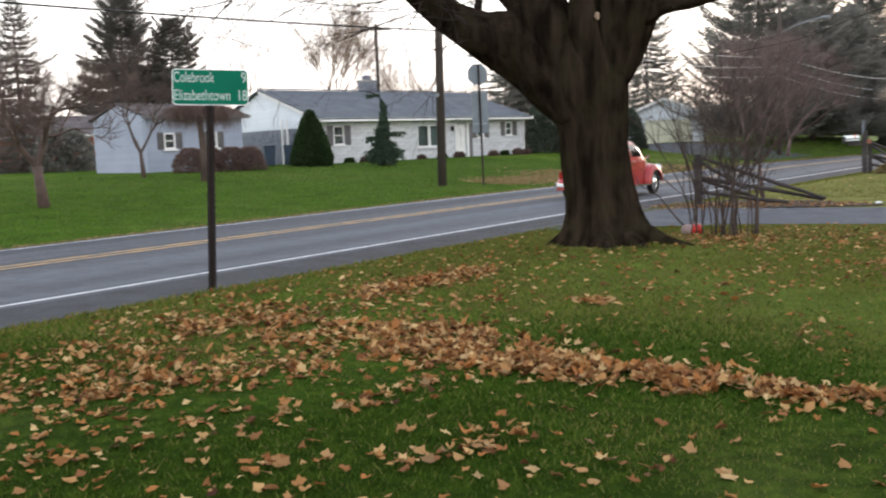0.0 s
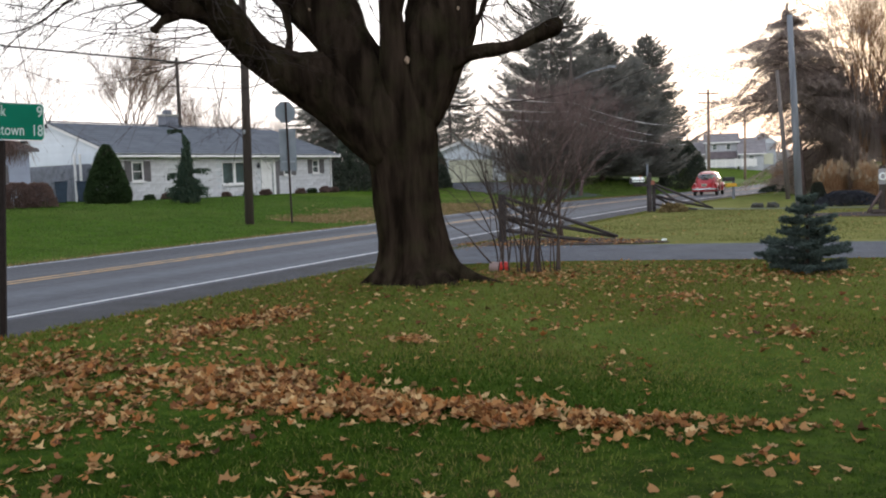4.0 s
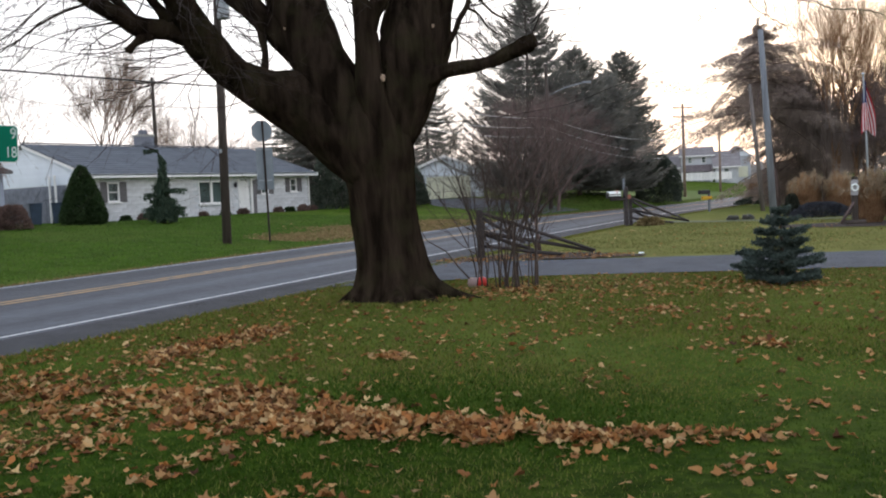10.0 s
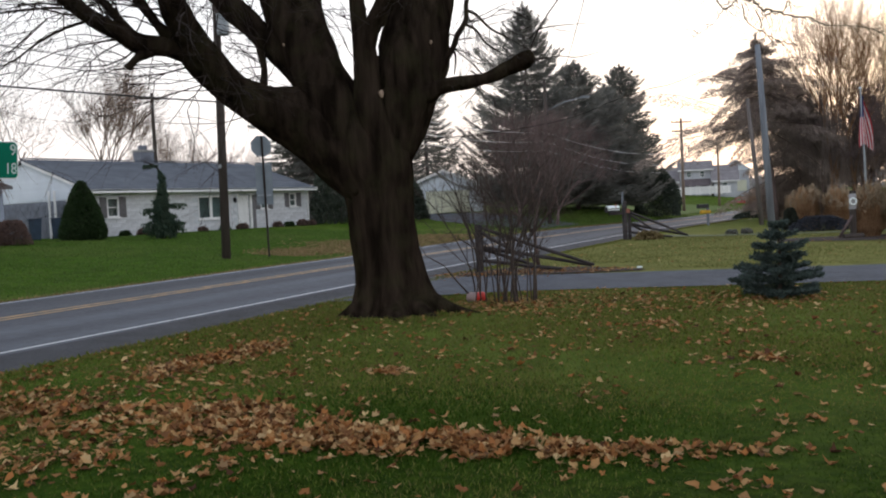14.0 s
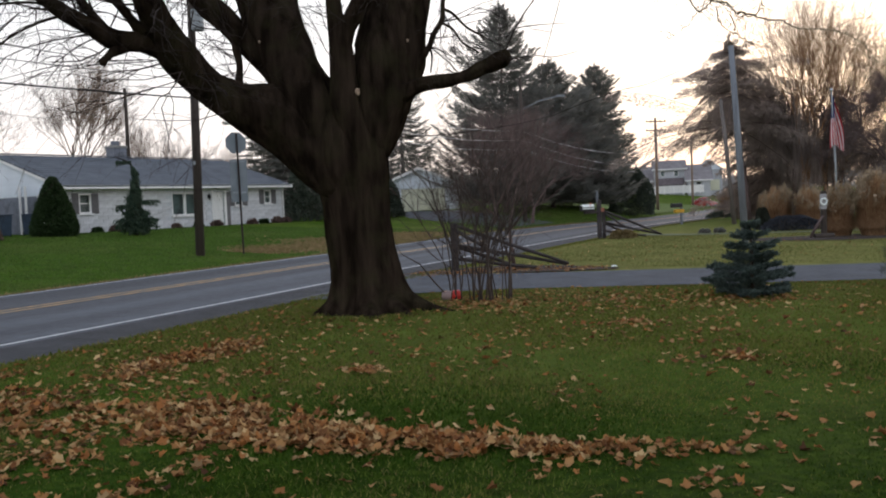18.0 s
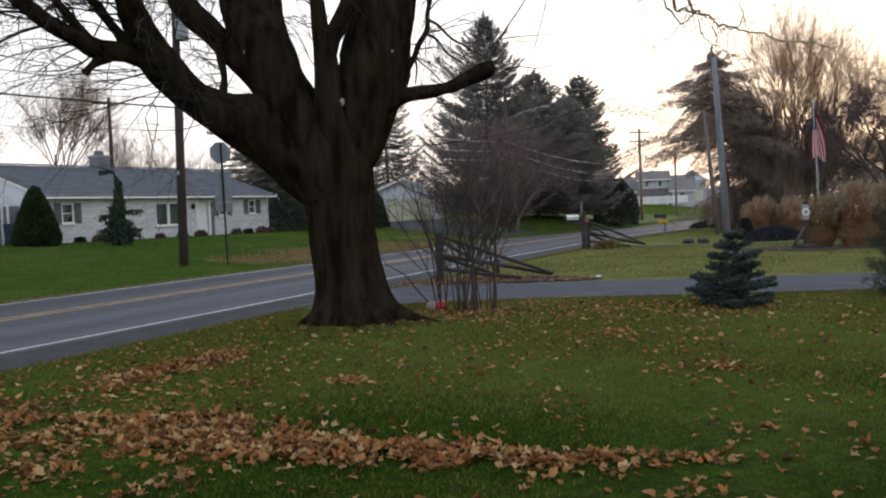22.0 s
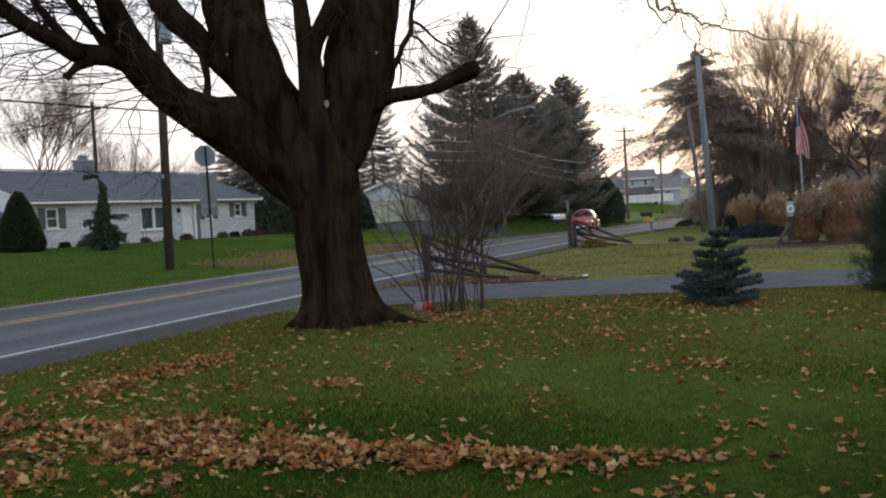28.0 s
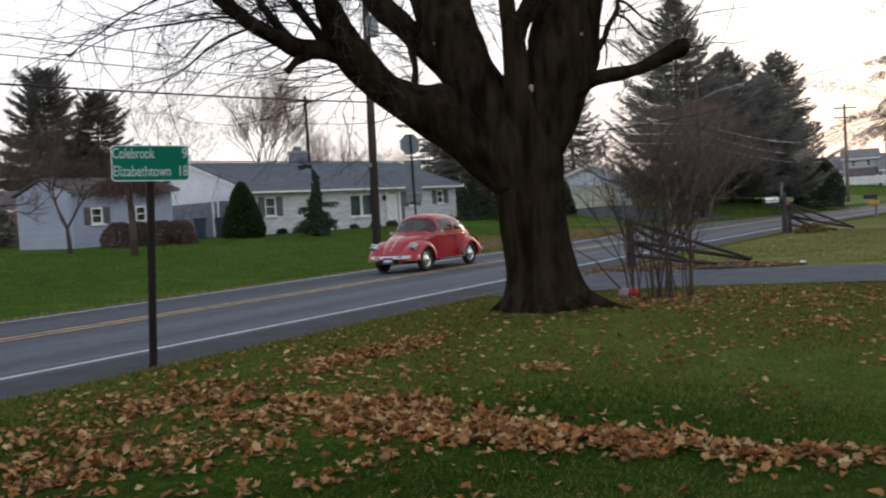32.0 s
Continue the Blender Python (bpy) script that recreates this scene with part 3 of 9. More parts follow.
def land(x, y):
    x, y = np.asarray(x, float), np.asarray(y, float)
    n = across(x, y)
    up = np.clip(n - 7.6, 0, 60)
    z = np.where(n > 7.6, 0.03 + 0.0585 * np.minimum(up, 15) + 0.008 * np.clip(up - 15, 0, 40), 0.03 * np.clip(n - 6.6, 0, 1))
    z = np.where((n > -0.75) & (n < road_side(y) - 0.15), -0.10, z)
    near = n < -1.4
    z = z + dip(y) * np.clip(1 - (n - 8) / 12, 0, 1)
    far = np.clip((np.hypot(x, y) - 130) / 13, 0, 1)
    z = z + np.where(n > 8, 1.3 * far * far * (3 - 2 * far), 0)
    z = z + 0.9 * np.exp(-((x - 13) ** 2 + (y - 78) ** 2) / 160) * np.clip((n - 8.2) / 4, 0, 1)      # a low bank under the roadside spruces
    mound = 0.10 * np.exp(-(((x + 0.75) ** 2 + (y - 13.4) ** 2) / 1.6))
    z = z + np.where(near, mound, 0)
    return z


def z_at(x, y):
    return float(land(np.array([x]), np.array([y]))[0])


class FarSide:
    """An offset from the far edge of the asphalt."""
    def __init__(self, off):
        self.off = off


def strip(name, n0, n1, zf, mat, s0=0, s1=None, cols=1, parent=None, label=""):
    keep = (EDGE_S >= s0) & (EDGE_S <= (s1 or 1e9))
    e, nn = EDGE[keep], EDGE_N[keep]
    verts, faces = [], []
    for k in range(cols + 1):
        for p, q in zip(e, nn):
            a, b = (float(road_side(p[1] + 5 * q[1])) + v.off if isinstance(v, FarSide) else v for v in (n0, n1))
            n = a + (b - a) * k / cols
            verts.append((p[0] + n * q[0], p[1] + n * q[1], zf(n) + float(dip(p[1] + n * q[1]))))
    m = len(e)
    for k in range(cols):
        faces += [(k * m + i, k * m + i + 1, (k + 1) * m + i + 1, (k + 1) * m + i) for i in range(m - 1)]
    me = soup(name, verts, faces)
    me.flip_normals()
    return part_mesh(name, me, mat, parent, label)


def crown(n):
    return 0.015 + 0.05 * max(0.0, 1 - ((n - 3.5) / 4.7) ** 2)


def build_ground():
    radii = np.concatenate([np.linspace(0.0, 12, 40), np.geomspace(12.4, 130, 110), np.geomspace(140, 3000, 26)])
    ang = np.radians(np.concatenate([np.linspace(-62, 62, 330), np.linspace(64, 296, 90)]))
    rr, aa = np.meshgrid(radii, ang, indexing="ij")
    x, y = rr * np.sin(aa), rr * np.cos(aa)
    z = land(x, y)
    flat = np.exp(-np.maximum(rr - 300, 0) / 300)
    z = z * flat + 0.012 * np.sin(x * 1.3 + 2 * np.sin(y * 0.7)) * np.exp(-rr / 40) * (across(x, y) < -1.6)
    verts = np.stack([x, y, z], -1).reshape(-1, 3)
    m = len(ang)
    faces = []
    for i in range(len(radii) - 1):
        for k in range(m):
            faces.append((i * m + k, (i + 1) * m + k, (i + 1) * m + (k + 1) % m, i * m + (k + 1) % m))
    me = soup("ground", verts, faces)
    me.flip_normals()
    me.polygons.foreach_set("use_smooth", [True] * len(me.polygons))
    tagged(part_mesh("ground", me, LAWN), "green autumn lawn with yellowing patches", "ground", kind="structure")


def flat_patch(name, outline, z, mat, label, category, cut=6):
    """A thin paved or bedded patch that follows the land."""
    bm = bmesh.new()
    vs = [bm.verts.new((x, y, 0)) for x, y in outline]
    bm.faces.new(vs)
    bmesh.ops.triangulate(bm, faces=bm.faces)
    for _ in range(cut):
        long = [e for e in bm.edges if e.calc_length() > 1.5]
        if not long:
            break
        bmesh.ops.subdivide_edges(bm, edges=long, cuts=1)
        bmesh.ops.triangulate(bm, faces=bm.faces)
    for v in bm.verts:
        v.co.z = max(z_at(v.co.x, v.co.y), float(dip(v.co.y))) + z
    bmesh.ops.recalc_face_normals(bm, faces=bm.faces)
    if sum(f.normal.z for f in bm.faces) < 0:
        bmesh.ops.reverse_faces(bm, faces=bm.faces)
    return tagged(part(name, bm, mat), label, category, kind="structure")


build_ground()
road = strip("road", -0.16, FarSide(0.0), crown, ASPHALT, cols=8)
tagged(road, "worn grey asphalt two-lane country road", "road", kind="structure")
shoulder = strip("shoulder", -1.2, -0.16, lambda n: 0.012 + (crown(-0.16) - 0.012) * (n + 1.2) / 1.04, SHOULDER, cols=2)
tagged(shoulder, "dark asphalt shoulder beside the road", "shoulder", kind="structure")
shoulder_far = strip("shoulder_far", FarSide(0.0), FarSide(0.22), lambda n: crown(6.6) - 0.006, SHOULDER)
tagged(shoulder_far, "narrow dark shoulder along the far lawn", "shoulder", kind="structure")
tagged(strip("edge_line", -0.045, 0.04, lambda n: crown(n) + 0.006, LINE_WHITE), "worn white edge line", "road marking", kind="structure")
tagged(strip("edge_line", FarSide(-0.26), FarSide(-0.16), lambda n: crown(n) + 0.006, LINE_WHITE), "worn white far edge line", "road marking", kind="structure")
for off in (3.15, 3.46):
    tagged(strip("centre_line", off, off + 0.15, lambda n: crown(n) + 0.006, LINE_YELLOW), "faded yellow centre line", "road marking", kind="structure")
flat_patch("driveway", [(-2.6, 15.9), (-0.2, 16.32), (1.4, 16.42), (2.34, 16.24), (5.0, 15.66), (7.4, 15.22), (14, 14.2), (34, 11), (35, 14.4), (15, 17.4), (8.3, 18.6), (2.64, 19.8), (1.0, 20.3), (-0.6, 21.2), (-1.4, 20.3)], 0.018, DRIVE,
           "dark asphalt driveway joining the road", "driveway")
flat_patch("garden_path", [(8.3, 37.6), (10.2, 35.2), (14, 33.6), (30, 29.3), (30.4, 30.2), (14.4, 34.5), (11, 36.1), (8.9, 38.9)], 0.016, LANE, "faint grassy gravel lane across the lawn", "lane")
flat_patch("neighbour_driveway", [(5.3, 54.5), (9.5, 62.3), (3.2, 72.5), (-2.0, 73.2), (-0.5, 64)], 0.02, DRIVE, "grey driveway of the neighbour's garage", "driveway")
flat_patch("mulch_bed", [(-0.75, 20.95), (-0.3, 21.15), (0.3, 21.7), (1.7, 22.5), (3.4, 21.7), (4.5, 20.15), (4.4, 19.85), (2.7, 20.0), (1.0, 20.5)], 0.026, MULCH, "leaf-strewn mulch bed round the rail fence", "mulch bed")
flat_patch("mulch_bed", [(10.6, 28.9), (11.5, 30.6), (15, 30.6), (18, 28.5), (17.5, 27.0), (13, 27.4)], 0.014, MULCH, "dark mulch bed under ornamental grass", "mulch bed")
# strip laid over the far lawn, its green dulled to imitate haze
verge = [k for k in range(len(EDGE_S)) if EDGE[k][1] > 0 and 88 < math.hypot(*EDGE[k]) < 134]
flat_patch("far_verge", [tuple(EDGE[k] + 9.0 * EDGE_N[k]) for k in verge] + [tuple(EDGE[k] + 24.0 * EDGE_N[k]) for k in reversed(verge)], 0.08, FAR_VERGE, "yellow-green lawn strip before the far houses, dulled for haze", "verge")

# ---- trees and shrubs ----
def limb_rows(rows, steps=5):
    r = smooth_line(rows, steps)
    return [tuple(q[:3]) for q in r], [float(q[3]) for q in r]


def twigs(rng, verts, faces, start, way, length, radius, depth, droop=0.0, spread=0.55, kids=3, sides=3):
    """A branching twig of tapered pieces, appended to verts and faces."""
    n = 4
    pts, p, d = [Vector(start)], Vector(start), Vector(way).normalized()
    for i in range(n):
        d = (d + Vector((rng.uniform(-1, 1), rng.uniform(-1, 1), rng.uniform(-1, 1) - droop)) * 0.30).normalized()
        p = p + d * length / n
        pts.append(p)
    tube_data(pts, [radius * (1 - 0.7 * i / n) for i in range(n + 1)], sides, verts, faces, cap=False)
    if depth <= 0:
        tube_data([p, p + d * 0.03], [radius * 1.1, radius * 0.5], 3, verts, faces)      # the bud
        return
    for k in range(kids):
        i = rng.randint(1, n)
        a = rng.uniform(0, 6.283)
        u = d.orthogonal().normalized()
        v = d.cross(u)
        w = (d + (u * math.cos(a) + v * math.sin(a)) * rng.uniform(spread * 0.6, spread * 1.6)).normalized()
        twigs(rng, verts, faces, pts[i], w, length * rng.uniform(0.5, 0.8), radius * 0.5, depth - 1, droop, spread, kids, sides)


def maple():
    t = thing("maple_tree", (-0.75, 13.4, z_at(-0.75, 13.4)), "large old bare maple with dark furrowed bark on the lawn", "tree")
    off = t.matrix_world.inverted()

    def loc(rows):
        return [tuple(off @ Vector(r[:3])) + (r[3],) for r in rows]
    # trunk: a flared, fluted column
    col = smooth_line([(-0.723, 13.38, -0.12, 0.80), (-0.74, 13.38, -0.057, 0.776), (-0.78, 13.38, 0.006, 0.69), (-0.778, 13.38, 0.066, 0.637), (-0.755, 13.38, 0.184, 0.579), (-0.755, 13.38, 0.354, 0.528), (-0.771, 13.38, 0.608, 0.491), (-0.822, 13.38, 1.028, 0.462), (-0.865, 13.38, 1.446, 0.461), (-0.896, 13.38, 1.862, 0.482), (-0.94, 13.38, 2.10, 0.54), (-0.98, 13.37, 2.40, 0.56), (-1.02, 13.37, 2.85, 0.48), (-1.0, 13.38, 3.15, 0.34)], 6)
    sides, verts, faces = 110, [], []
    for i, (x, y, z, r) in enumerate(col):
        for k in range(sides):
            a = 2 * math.pi * k / sides
            flare = max(0.0, 1 - max(z, 0) / 0.7)
            lobes = 0.16 * flare ** 1.5 * (math.cos(5 * a + 0.6) + 0.55 * math.cos(3 * a - 1.0)) + 0.055 * math.cos(4 * a + 0.8 * z) * min(1, max(0, z))
            east = 0.38 * flare ** 2 * max(0, math.cos(a + 0.15)) ** 6 + 0.20 * flare ** 2 * max(0, -math.cos(a - 0.2)) ** 5
            ridge = 0.05 * abs(noise.noise(Vector((math.cos(a) * 4.2, math.sin(a) * 4.2, z * 0.75)))) + 0.035 * abs(noise.noise(Vector((math.cos(a) * 11, math.sin(a) * 11, z * 1.3)))) + 0.012 * noise.noise(Vector((math.cos(a) * 24, math.sin(a) * 24, z * 5.0)))
            rr = r * (1 + lobes + east) + ridge
            verts.append((x + rr * math.cos(a) + 0.0, y + rr * math.sin(a), z))
    for i in range(len(col) - 1):
        for k in range(sides):
            a, b = i * sides + k, i * sides + (k + 1) % sides
            faces.append((a, b, b + sides, a + sides))
    faces.append(tuple((len(col) - 1) * sides + k for k in range(sides)))
    part_mesh("trunk", soup("trunk", [off @ Vector(v) for v in verts], faces), BARK, t, smooth=True)
    limbs = {
        "A": [(-0.97, 13.36, 2.03, 0.456), (-1.47, 13.34, 2.54, 0.478), (-1.91, 13.25, 2.84, 0.401), (-2.27, 13.1, 3.01, 0.331), (-2.59, 12.92, 3.17, 0.262), (-2.87, 12.72, 3.43, 0.25), (-3.07, 12.52, 3.67, 0.261), (-3.2, 12.3, 3.87, 0.248), (-3.26, 12.05, 4.1, 0.213), (-3.29, 11.8, 4.3, 0.187), (-3.31, 11.6, 4.47, 0.156), (-3.46, 11.37, 4.87, 0.14), (-3.67, 10.99, 5.45, 0.114), (-3.76, 10.64, 6.11, 0.081), (-3.94, 10.24, 7.0, 0.042)],
        "A0": [(-1.45, 13.3, 2.74, 0.3), (-1.95, 13.2, 3.14, 0.26), (-2.36, 13.1, 3.23, 0.21), (-2.63, 13.0, 3.39, 0.145), (-2.85, 12.9, 3.53, 0.09)],
        "A1": [(-3.27, 12.3, 3.79, 0.15), (-3.43, 12.1, 3.87, 0.14), (-3.58, 11.85, 3.85, 0.137), (-3.74, 11.65, 3.86, 0.128), (-3.92, 11.4, 3.97, 0.104), (-4.08, 11.1, 4.06, 0.10), (-4.22, 10.8, 4.2, 0.096), (-4.34, 10.5, 4.36, 0.09), (-4.5, 10.1, 4.55, 0.075), (-4.7, 9.6, 4.8, 0.055), (-4.9, 9.1, 5.1, 0.035), (-5.1, 8.6, 5.45, 0.015)],
        "stub": [(-3.64, 11.8, 3.78, 0.094), (-3.71, 11.6, 3.68, 0.064), (-3.76, 11.5, 3.6, 0.042), (-3.81, 11.48, 3.54, 0.053), (-3.83, 11.47, 3.51, 0.045)],
        "A2": [(-3.73, 11.7, 3.85, 0.079), (-3.79, 11.6, 3.95, 0.064), (-3.86, 11.45, 4.07, 0.056), (-3.92, 11.3, 4.18, 0.055), (-3.98, 11.15, 4.3, 0.047), (-4.01, 11.0, 4.4, 0.04), (-4.07, 10.7, 4.64, 0.028), (-4.13, 10.4, 4.88, 0.016)],
        "A3": [(-3.45, 11.95, 3.99, 0.095), (-3.53, 11.8, 4.13, 0.061), (-3.61, 11.7, 4.26, 0.061), (-3.68, 11.6, 4.38, 0.067), (-3.73, 11.5, 4.48, 0.063), (-3.83, 11.3, 4.74, 0.039), (-3.93, 11.1, 5.0, 0.015)],
        "B1": [(-1.42, 13.42, 2.98, 0.373), (-1.66, 13.45, 3.29, 0.315), (-1.89, 13.48, 3.6, 0.249), (-2.19, 13.5, 3.92, 0.199), (-2.45, 13.52, 4.19, 0.182), (-2.69, 13.54, 4.45, 0.182), (-2.92, 13.56, 4.66, 0.191), (-3.1, 13.58, 4.9, 0.191), (-3.2, 13.6, 5.04, 0.149), (-3.61, 13.63, 5.72, 0.121), (-3.97, 13.63, 6.65, 0.087), (-4.22, 13.6, 7.7, 0.039)],
        "B2": [(-1.07, 13.34, 2.44, 0.434), (-1.4, 13.36, 3.01, 0.446), (-1.68, 13.4, 3.57, 0.421), (-1.84, 13.5, 4.02, 0.415), (-2.0, 13.65, 4.42, 0.428), (-2.1, 13.8, 4.79, 0.44), (-2.16, 13.9, 5.03, 0.443), (-2.27, 14.01, 5.51, 0.407), (-2.36, 14.2, 6.6, 0.317), (-2.38, 14.39, 7.89, 0.165), (-2.52, 14.49, 9.2, 0.069)],
        "C": [(-0.78, 13.05, 2.29, 0.186), (-0.87, 13.0, 2.78, 0.201), (-0.93, 12.96, 3.1, 0.208), (-0.94, 12.96, 3.41, 0.192), (-0.95, 12.96, 3.73, 0.176), (-0.98, 12.96, 4.01, 0.152), (-1.03, 12.97, 4.33, 0.12), (-1.05, 12.98, 4.69, 0.104), (-1.07, 12.98, 4.85, 0.096), (-0.83, 12.99, 5.86, 0.066), (-0.71, 12.99, 6.72, 0.032)],
        "C2": [(-0.93, 12.95, 3.86, 0.136), (-0.84, 12.9, 4.12, 0.119), (-0.74, 12.85, 4.32, 0.135), (-0.61, 12.8, 4.52, 0.142), (-0.5, 12.75, 4.7, 0.134), (-0.6, 12.65, 5.32, 0.105), (-0.78, 12.53, 6.05, 0.057)],
        "D": [(-0.74, 13.4, 2.39, 0.374), (-0.58, 13.42, 2.85, 0.466), (-0.43, 13.46, 3.3, 0.508), (-0.31, 13.55, 3.81, 0.511), (-0.2, 13.68, 4.33, 0.49), (-0.1, 13.8, 4.86, 0.46), (-0.05, 13.85, 5.08, 0.444), (-0.0, 13.88, 5.34, 0.433), (0.22, 14.07, 6.41, 0.359), (0.55, 14.27, 7.75, 0.214), (0.8, 14.38, 9.4, 0.084)],
        "E": [(-0.23, 13.25, 3.16, 0.164), (0.03, 13.08, 3.28, 0.11), (0.25, 12.95, 3.32, 0.096), (0.44, 12.83, 3.32, 0.088), (0.64, 12.74, 3.33, 0.079), (0.8, 12.67, 3.36, 0.083), (0.95, 12.6, 3.43, 0.086), (1.11, 12.55, 3.49, 0.094), (1.23, 12.5, 3.54, 0.113), (1.31, 12.46, 3.57, 0.105), (1.37, 12.43, 3.58, 0.062)],
        "A4": [(-4.13, 11.1, 4.07, 0.0206), (-4.35, 10.9, 4.16, 0.0162), (-4.66, 10.6, 4.09, 0.0129), (-4.87, 10.3, 4.0, 0.0115), (-5.07, 10.0, 3.92, 0.0094), (-5.22, 9.7, 3.82, 0.0073), (-5.43, 9.4, 3.62, 0.0053), (-5.58, 9.1, 3.45, 0.0038)],
        "A5": [(-4.13, 11.1, 4.05, 0.0185), (-4.41, 11.0, 3.94, 0.0152), (-4.67, 10.9, 3.78, 0.013), (-4.9, 10.8, 3.58, 0.0104), (-5.11, 10.7, 3.46, 0.0075), (-5.38, 10.5, 3.37, 0.0057), (-5.52, 10.3, 3.33, 0.0035)],
        "A6": [(-4.35, 10.45, 4.36, 0.0174), (-4.5, 9.9, 4.28, 0.0125), (-4.89, 9.4, 3.96, 0.0088), (-5.15, 9.2, 3.72, 0.0078), (-5.26, 9.0, 3.57, 0.0068), (-5.41, 8.8, 3.29, 0.0035)],
        "G": [(-2.46, 13.1, 3.39, 0.072), (-2.45, 13.2, 3.58, 0.053), (-2.46, 13.3, 3.76, 0.049), (-2.51, 13.42, 3.96, 0.062), (-2.55, 13.5, 4.11, 0.05)],
        "F": [(0.1, 13.4, 3.6, 0.05), (0.3, 13.27, 3.9, 0.046), (0.37, 13.27, 4.07, 0.044), (0.5, 13.27, 4.28, 0.04), (0.52, 13.27, 4.53, 0.036), (0.6, 13.25, 4.9, 0.028), (0.55, 13.2, 5.4, 0.015)],
        "F2": [(0.52, 13.27, 4.42, 0.024), (0.65, 13.26, 4.35, 0.022), (0.84, 13.25, 4.15, 0.017), (1.05, 13.24, 4.02, 0.012), (1.12, 13.23, 3.97, 0.006)],
        "F3": [(0.47, 13.27, 4.23, 0.022), (0.64, 13.26, 4.13, 0.019), (0.78, 13.25, 3.93, 0.015), (1.02, 13.24, 3.77, 0.008)],
        "F4": [(0.29, 13.27, 3.91, 0.018), (0.33, 13.27, 3.75, 0.015), (0.3, 13.27, 3.51, 0.01)],
        "F5": [(0.29, 13.27, 3.9, 0.01), (0.52, 13.27, 3.7, 0.009), (0.76, 13.26, 3.44, 0.005)],
        "H4": [(-0.2, 13.3, 2.6, 0.008), (0.7, 13.15, 2.62, 0.005), (1.84, 13.05, 2.76, 0.0035), (2.49, 12.94, 2.97, 0.004), (2.99, 12.84, 3.11, 0.005), (3.31, 12.76, 3.16, 0.004), (3.77, 12.63, 3.32, 0.003)],
        "H1": [(1.3, 13.0, 3.56, 0.012), (1.47, 13.1, 3.95, 0.011), (1.67, 13.17, 4.28, 0.01), (1.83, 13.15, 4.49, 0.009), (2.1, 13.1, 4.9, 0.006)],
        "H2": [(1.4, 13.1, 3.95, 0.008), (1.57, 13.19, 4.09, 0.008), (1.88, 13.14, 4.12, 0.006), (2.29, 13.08, 4.12, 0.003)],
        "H3": [(1.4, 12.6, 3.56, 0.008), (1.79, 13.0, 3.66, 0.007), (2.08, 13.11, 3.65, 0.006), (2.42, 13.06, 3.71, 0.003)],
    }
    for name, rows in limbs.items():
        pts, rad = limb_rows(loc(rows))
        tube("limb", pts, rad, TWIG if name[0] == "H" else BARK, t, sides=22 if rad[0] > 0.15 else 9, rough=0.34 if name in ("E", "stub") else 0.16)
    # surface roots that run out into the grass
    for rows in ([(-0.30, 13.25, 0.22, 0.20), (0.05, 13.18, 0.10, 0.13), (0.32, 13.12, 0.03, 0.085), (0.62, 13.08, -0.03, 0.05)], [(-1.15, 13.2, 0.22, 0.18), (-1.42, 13.12, 0.07, 0.11), (-1.62, 13.05, -0.03, 0.06)],
                 [(-0.75, 12.95, 0.20, 0.18), (-0.68, 12.62, 0.05, 0.12), (-0.62, 12.36, -0.03, 0.06)], [(-0.45, 13.05, 0.20, 0.16), (-0.22, 12.76, 0.05, 0.10), (-0.05, 12.55, -0.03, 0.05)]):
        pts, rad = limb_rows(loc(rows))
        tube("root", pts, rad, BARK, t, sides=14, rough=0.3)
    # pale scars where branches were sawn off
    cut_wood = mat_of("bare_cut_wood", (0.42, 0.31, 0.22), 0.8, second=(0.16, 0.11, 0.08), scale=26)
    for at, r in (((-0.745, 12.80, 3.22), 0.046), ((-2.11, 13.0, 4.0), 0.020), ((-0.015, 13.10, 3.96), 0.026)):
        bm = bmesh.new()
        bmesh.ops.create_uvsphere(bm, u_segments=14, v_segments=9, radius=r)
        for v in bm.verts:
            v.co *= 1 + 0.35 * noise.noise(v.co * 30 + Vector(at))
        bmesh.ops.scale(bm, vec=(0.8, 0.4, 1.15), verts=bm.verts)
        bmesh.ops.translate(bm, vec=off @ Vector(at), verts=bm.verts)
        part("branch_scar", bm, cut_wood, t, "pale sawn branch scar")
    # fine twigs
    rng = random.Random(11)
    v, f = [], []
    for name, n, lo, length, rad, depth, droop in (("A1", 22, 0.25, 1.15, 0.016, 3, 0.08), ("A", 28, 0.3, 1.3, 0.018, 3, 0.1), ("A2", 12, 0.1, 1.1, 0.013, 3, 0.1), ("A3", 10, 0.2, 1.0, 0.012, 3, 0.1), ("G", 10, 0.1, 0.7, 0.010, 2, 0.0), ("A4", 11, 0.15, 0.8, 0.008, 2, 0.15), ("A5", 9, 0.15, 0.7, 0.008, 2, 0.15), ("A6", 9, 0.2, 0.7, 0.007, 2, 0.2), ("B1", 22, 0.25, 1.3, 0.015, 3, 0.1), ("B2", 14, 0.35, 1.2, 0.016, 3, 0.0),
                                                   ("C", 9, 0.3, 0.9, 0.012, 2, 0.1), ("C2", 6, 0.2, 0.8, 0.011, 2, 0.1), ("D", 12, 0.45, 1.3, 0.016, 3, 0.0), ("F", 12, 0.1, 1.0, 0.012, 3, 0.2), ("E", 12, 0.2, 0.5, 0.008, 2, 0.1), ("F2", 5, 0.2, 0.5, 0.007, 2, 0.1), ("F3", 4, 0.2, 0.4, 0.006, 2, 0.1), ("G", 4, 0.5, 0.8, 0.012, 3, 0.2)):
        pts, _ = limb_rows(loc(limbs[name]))
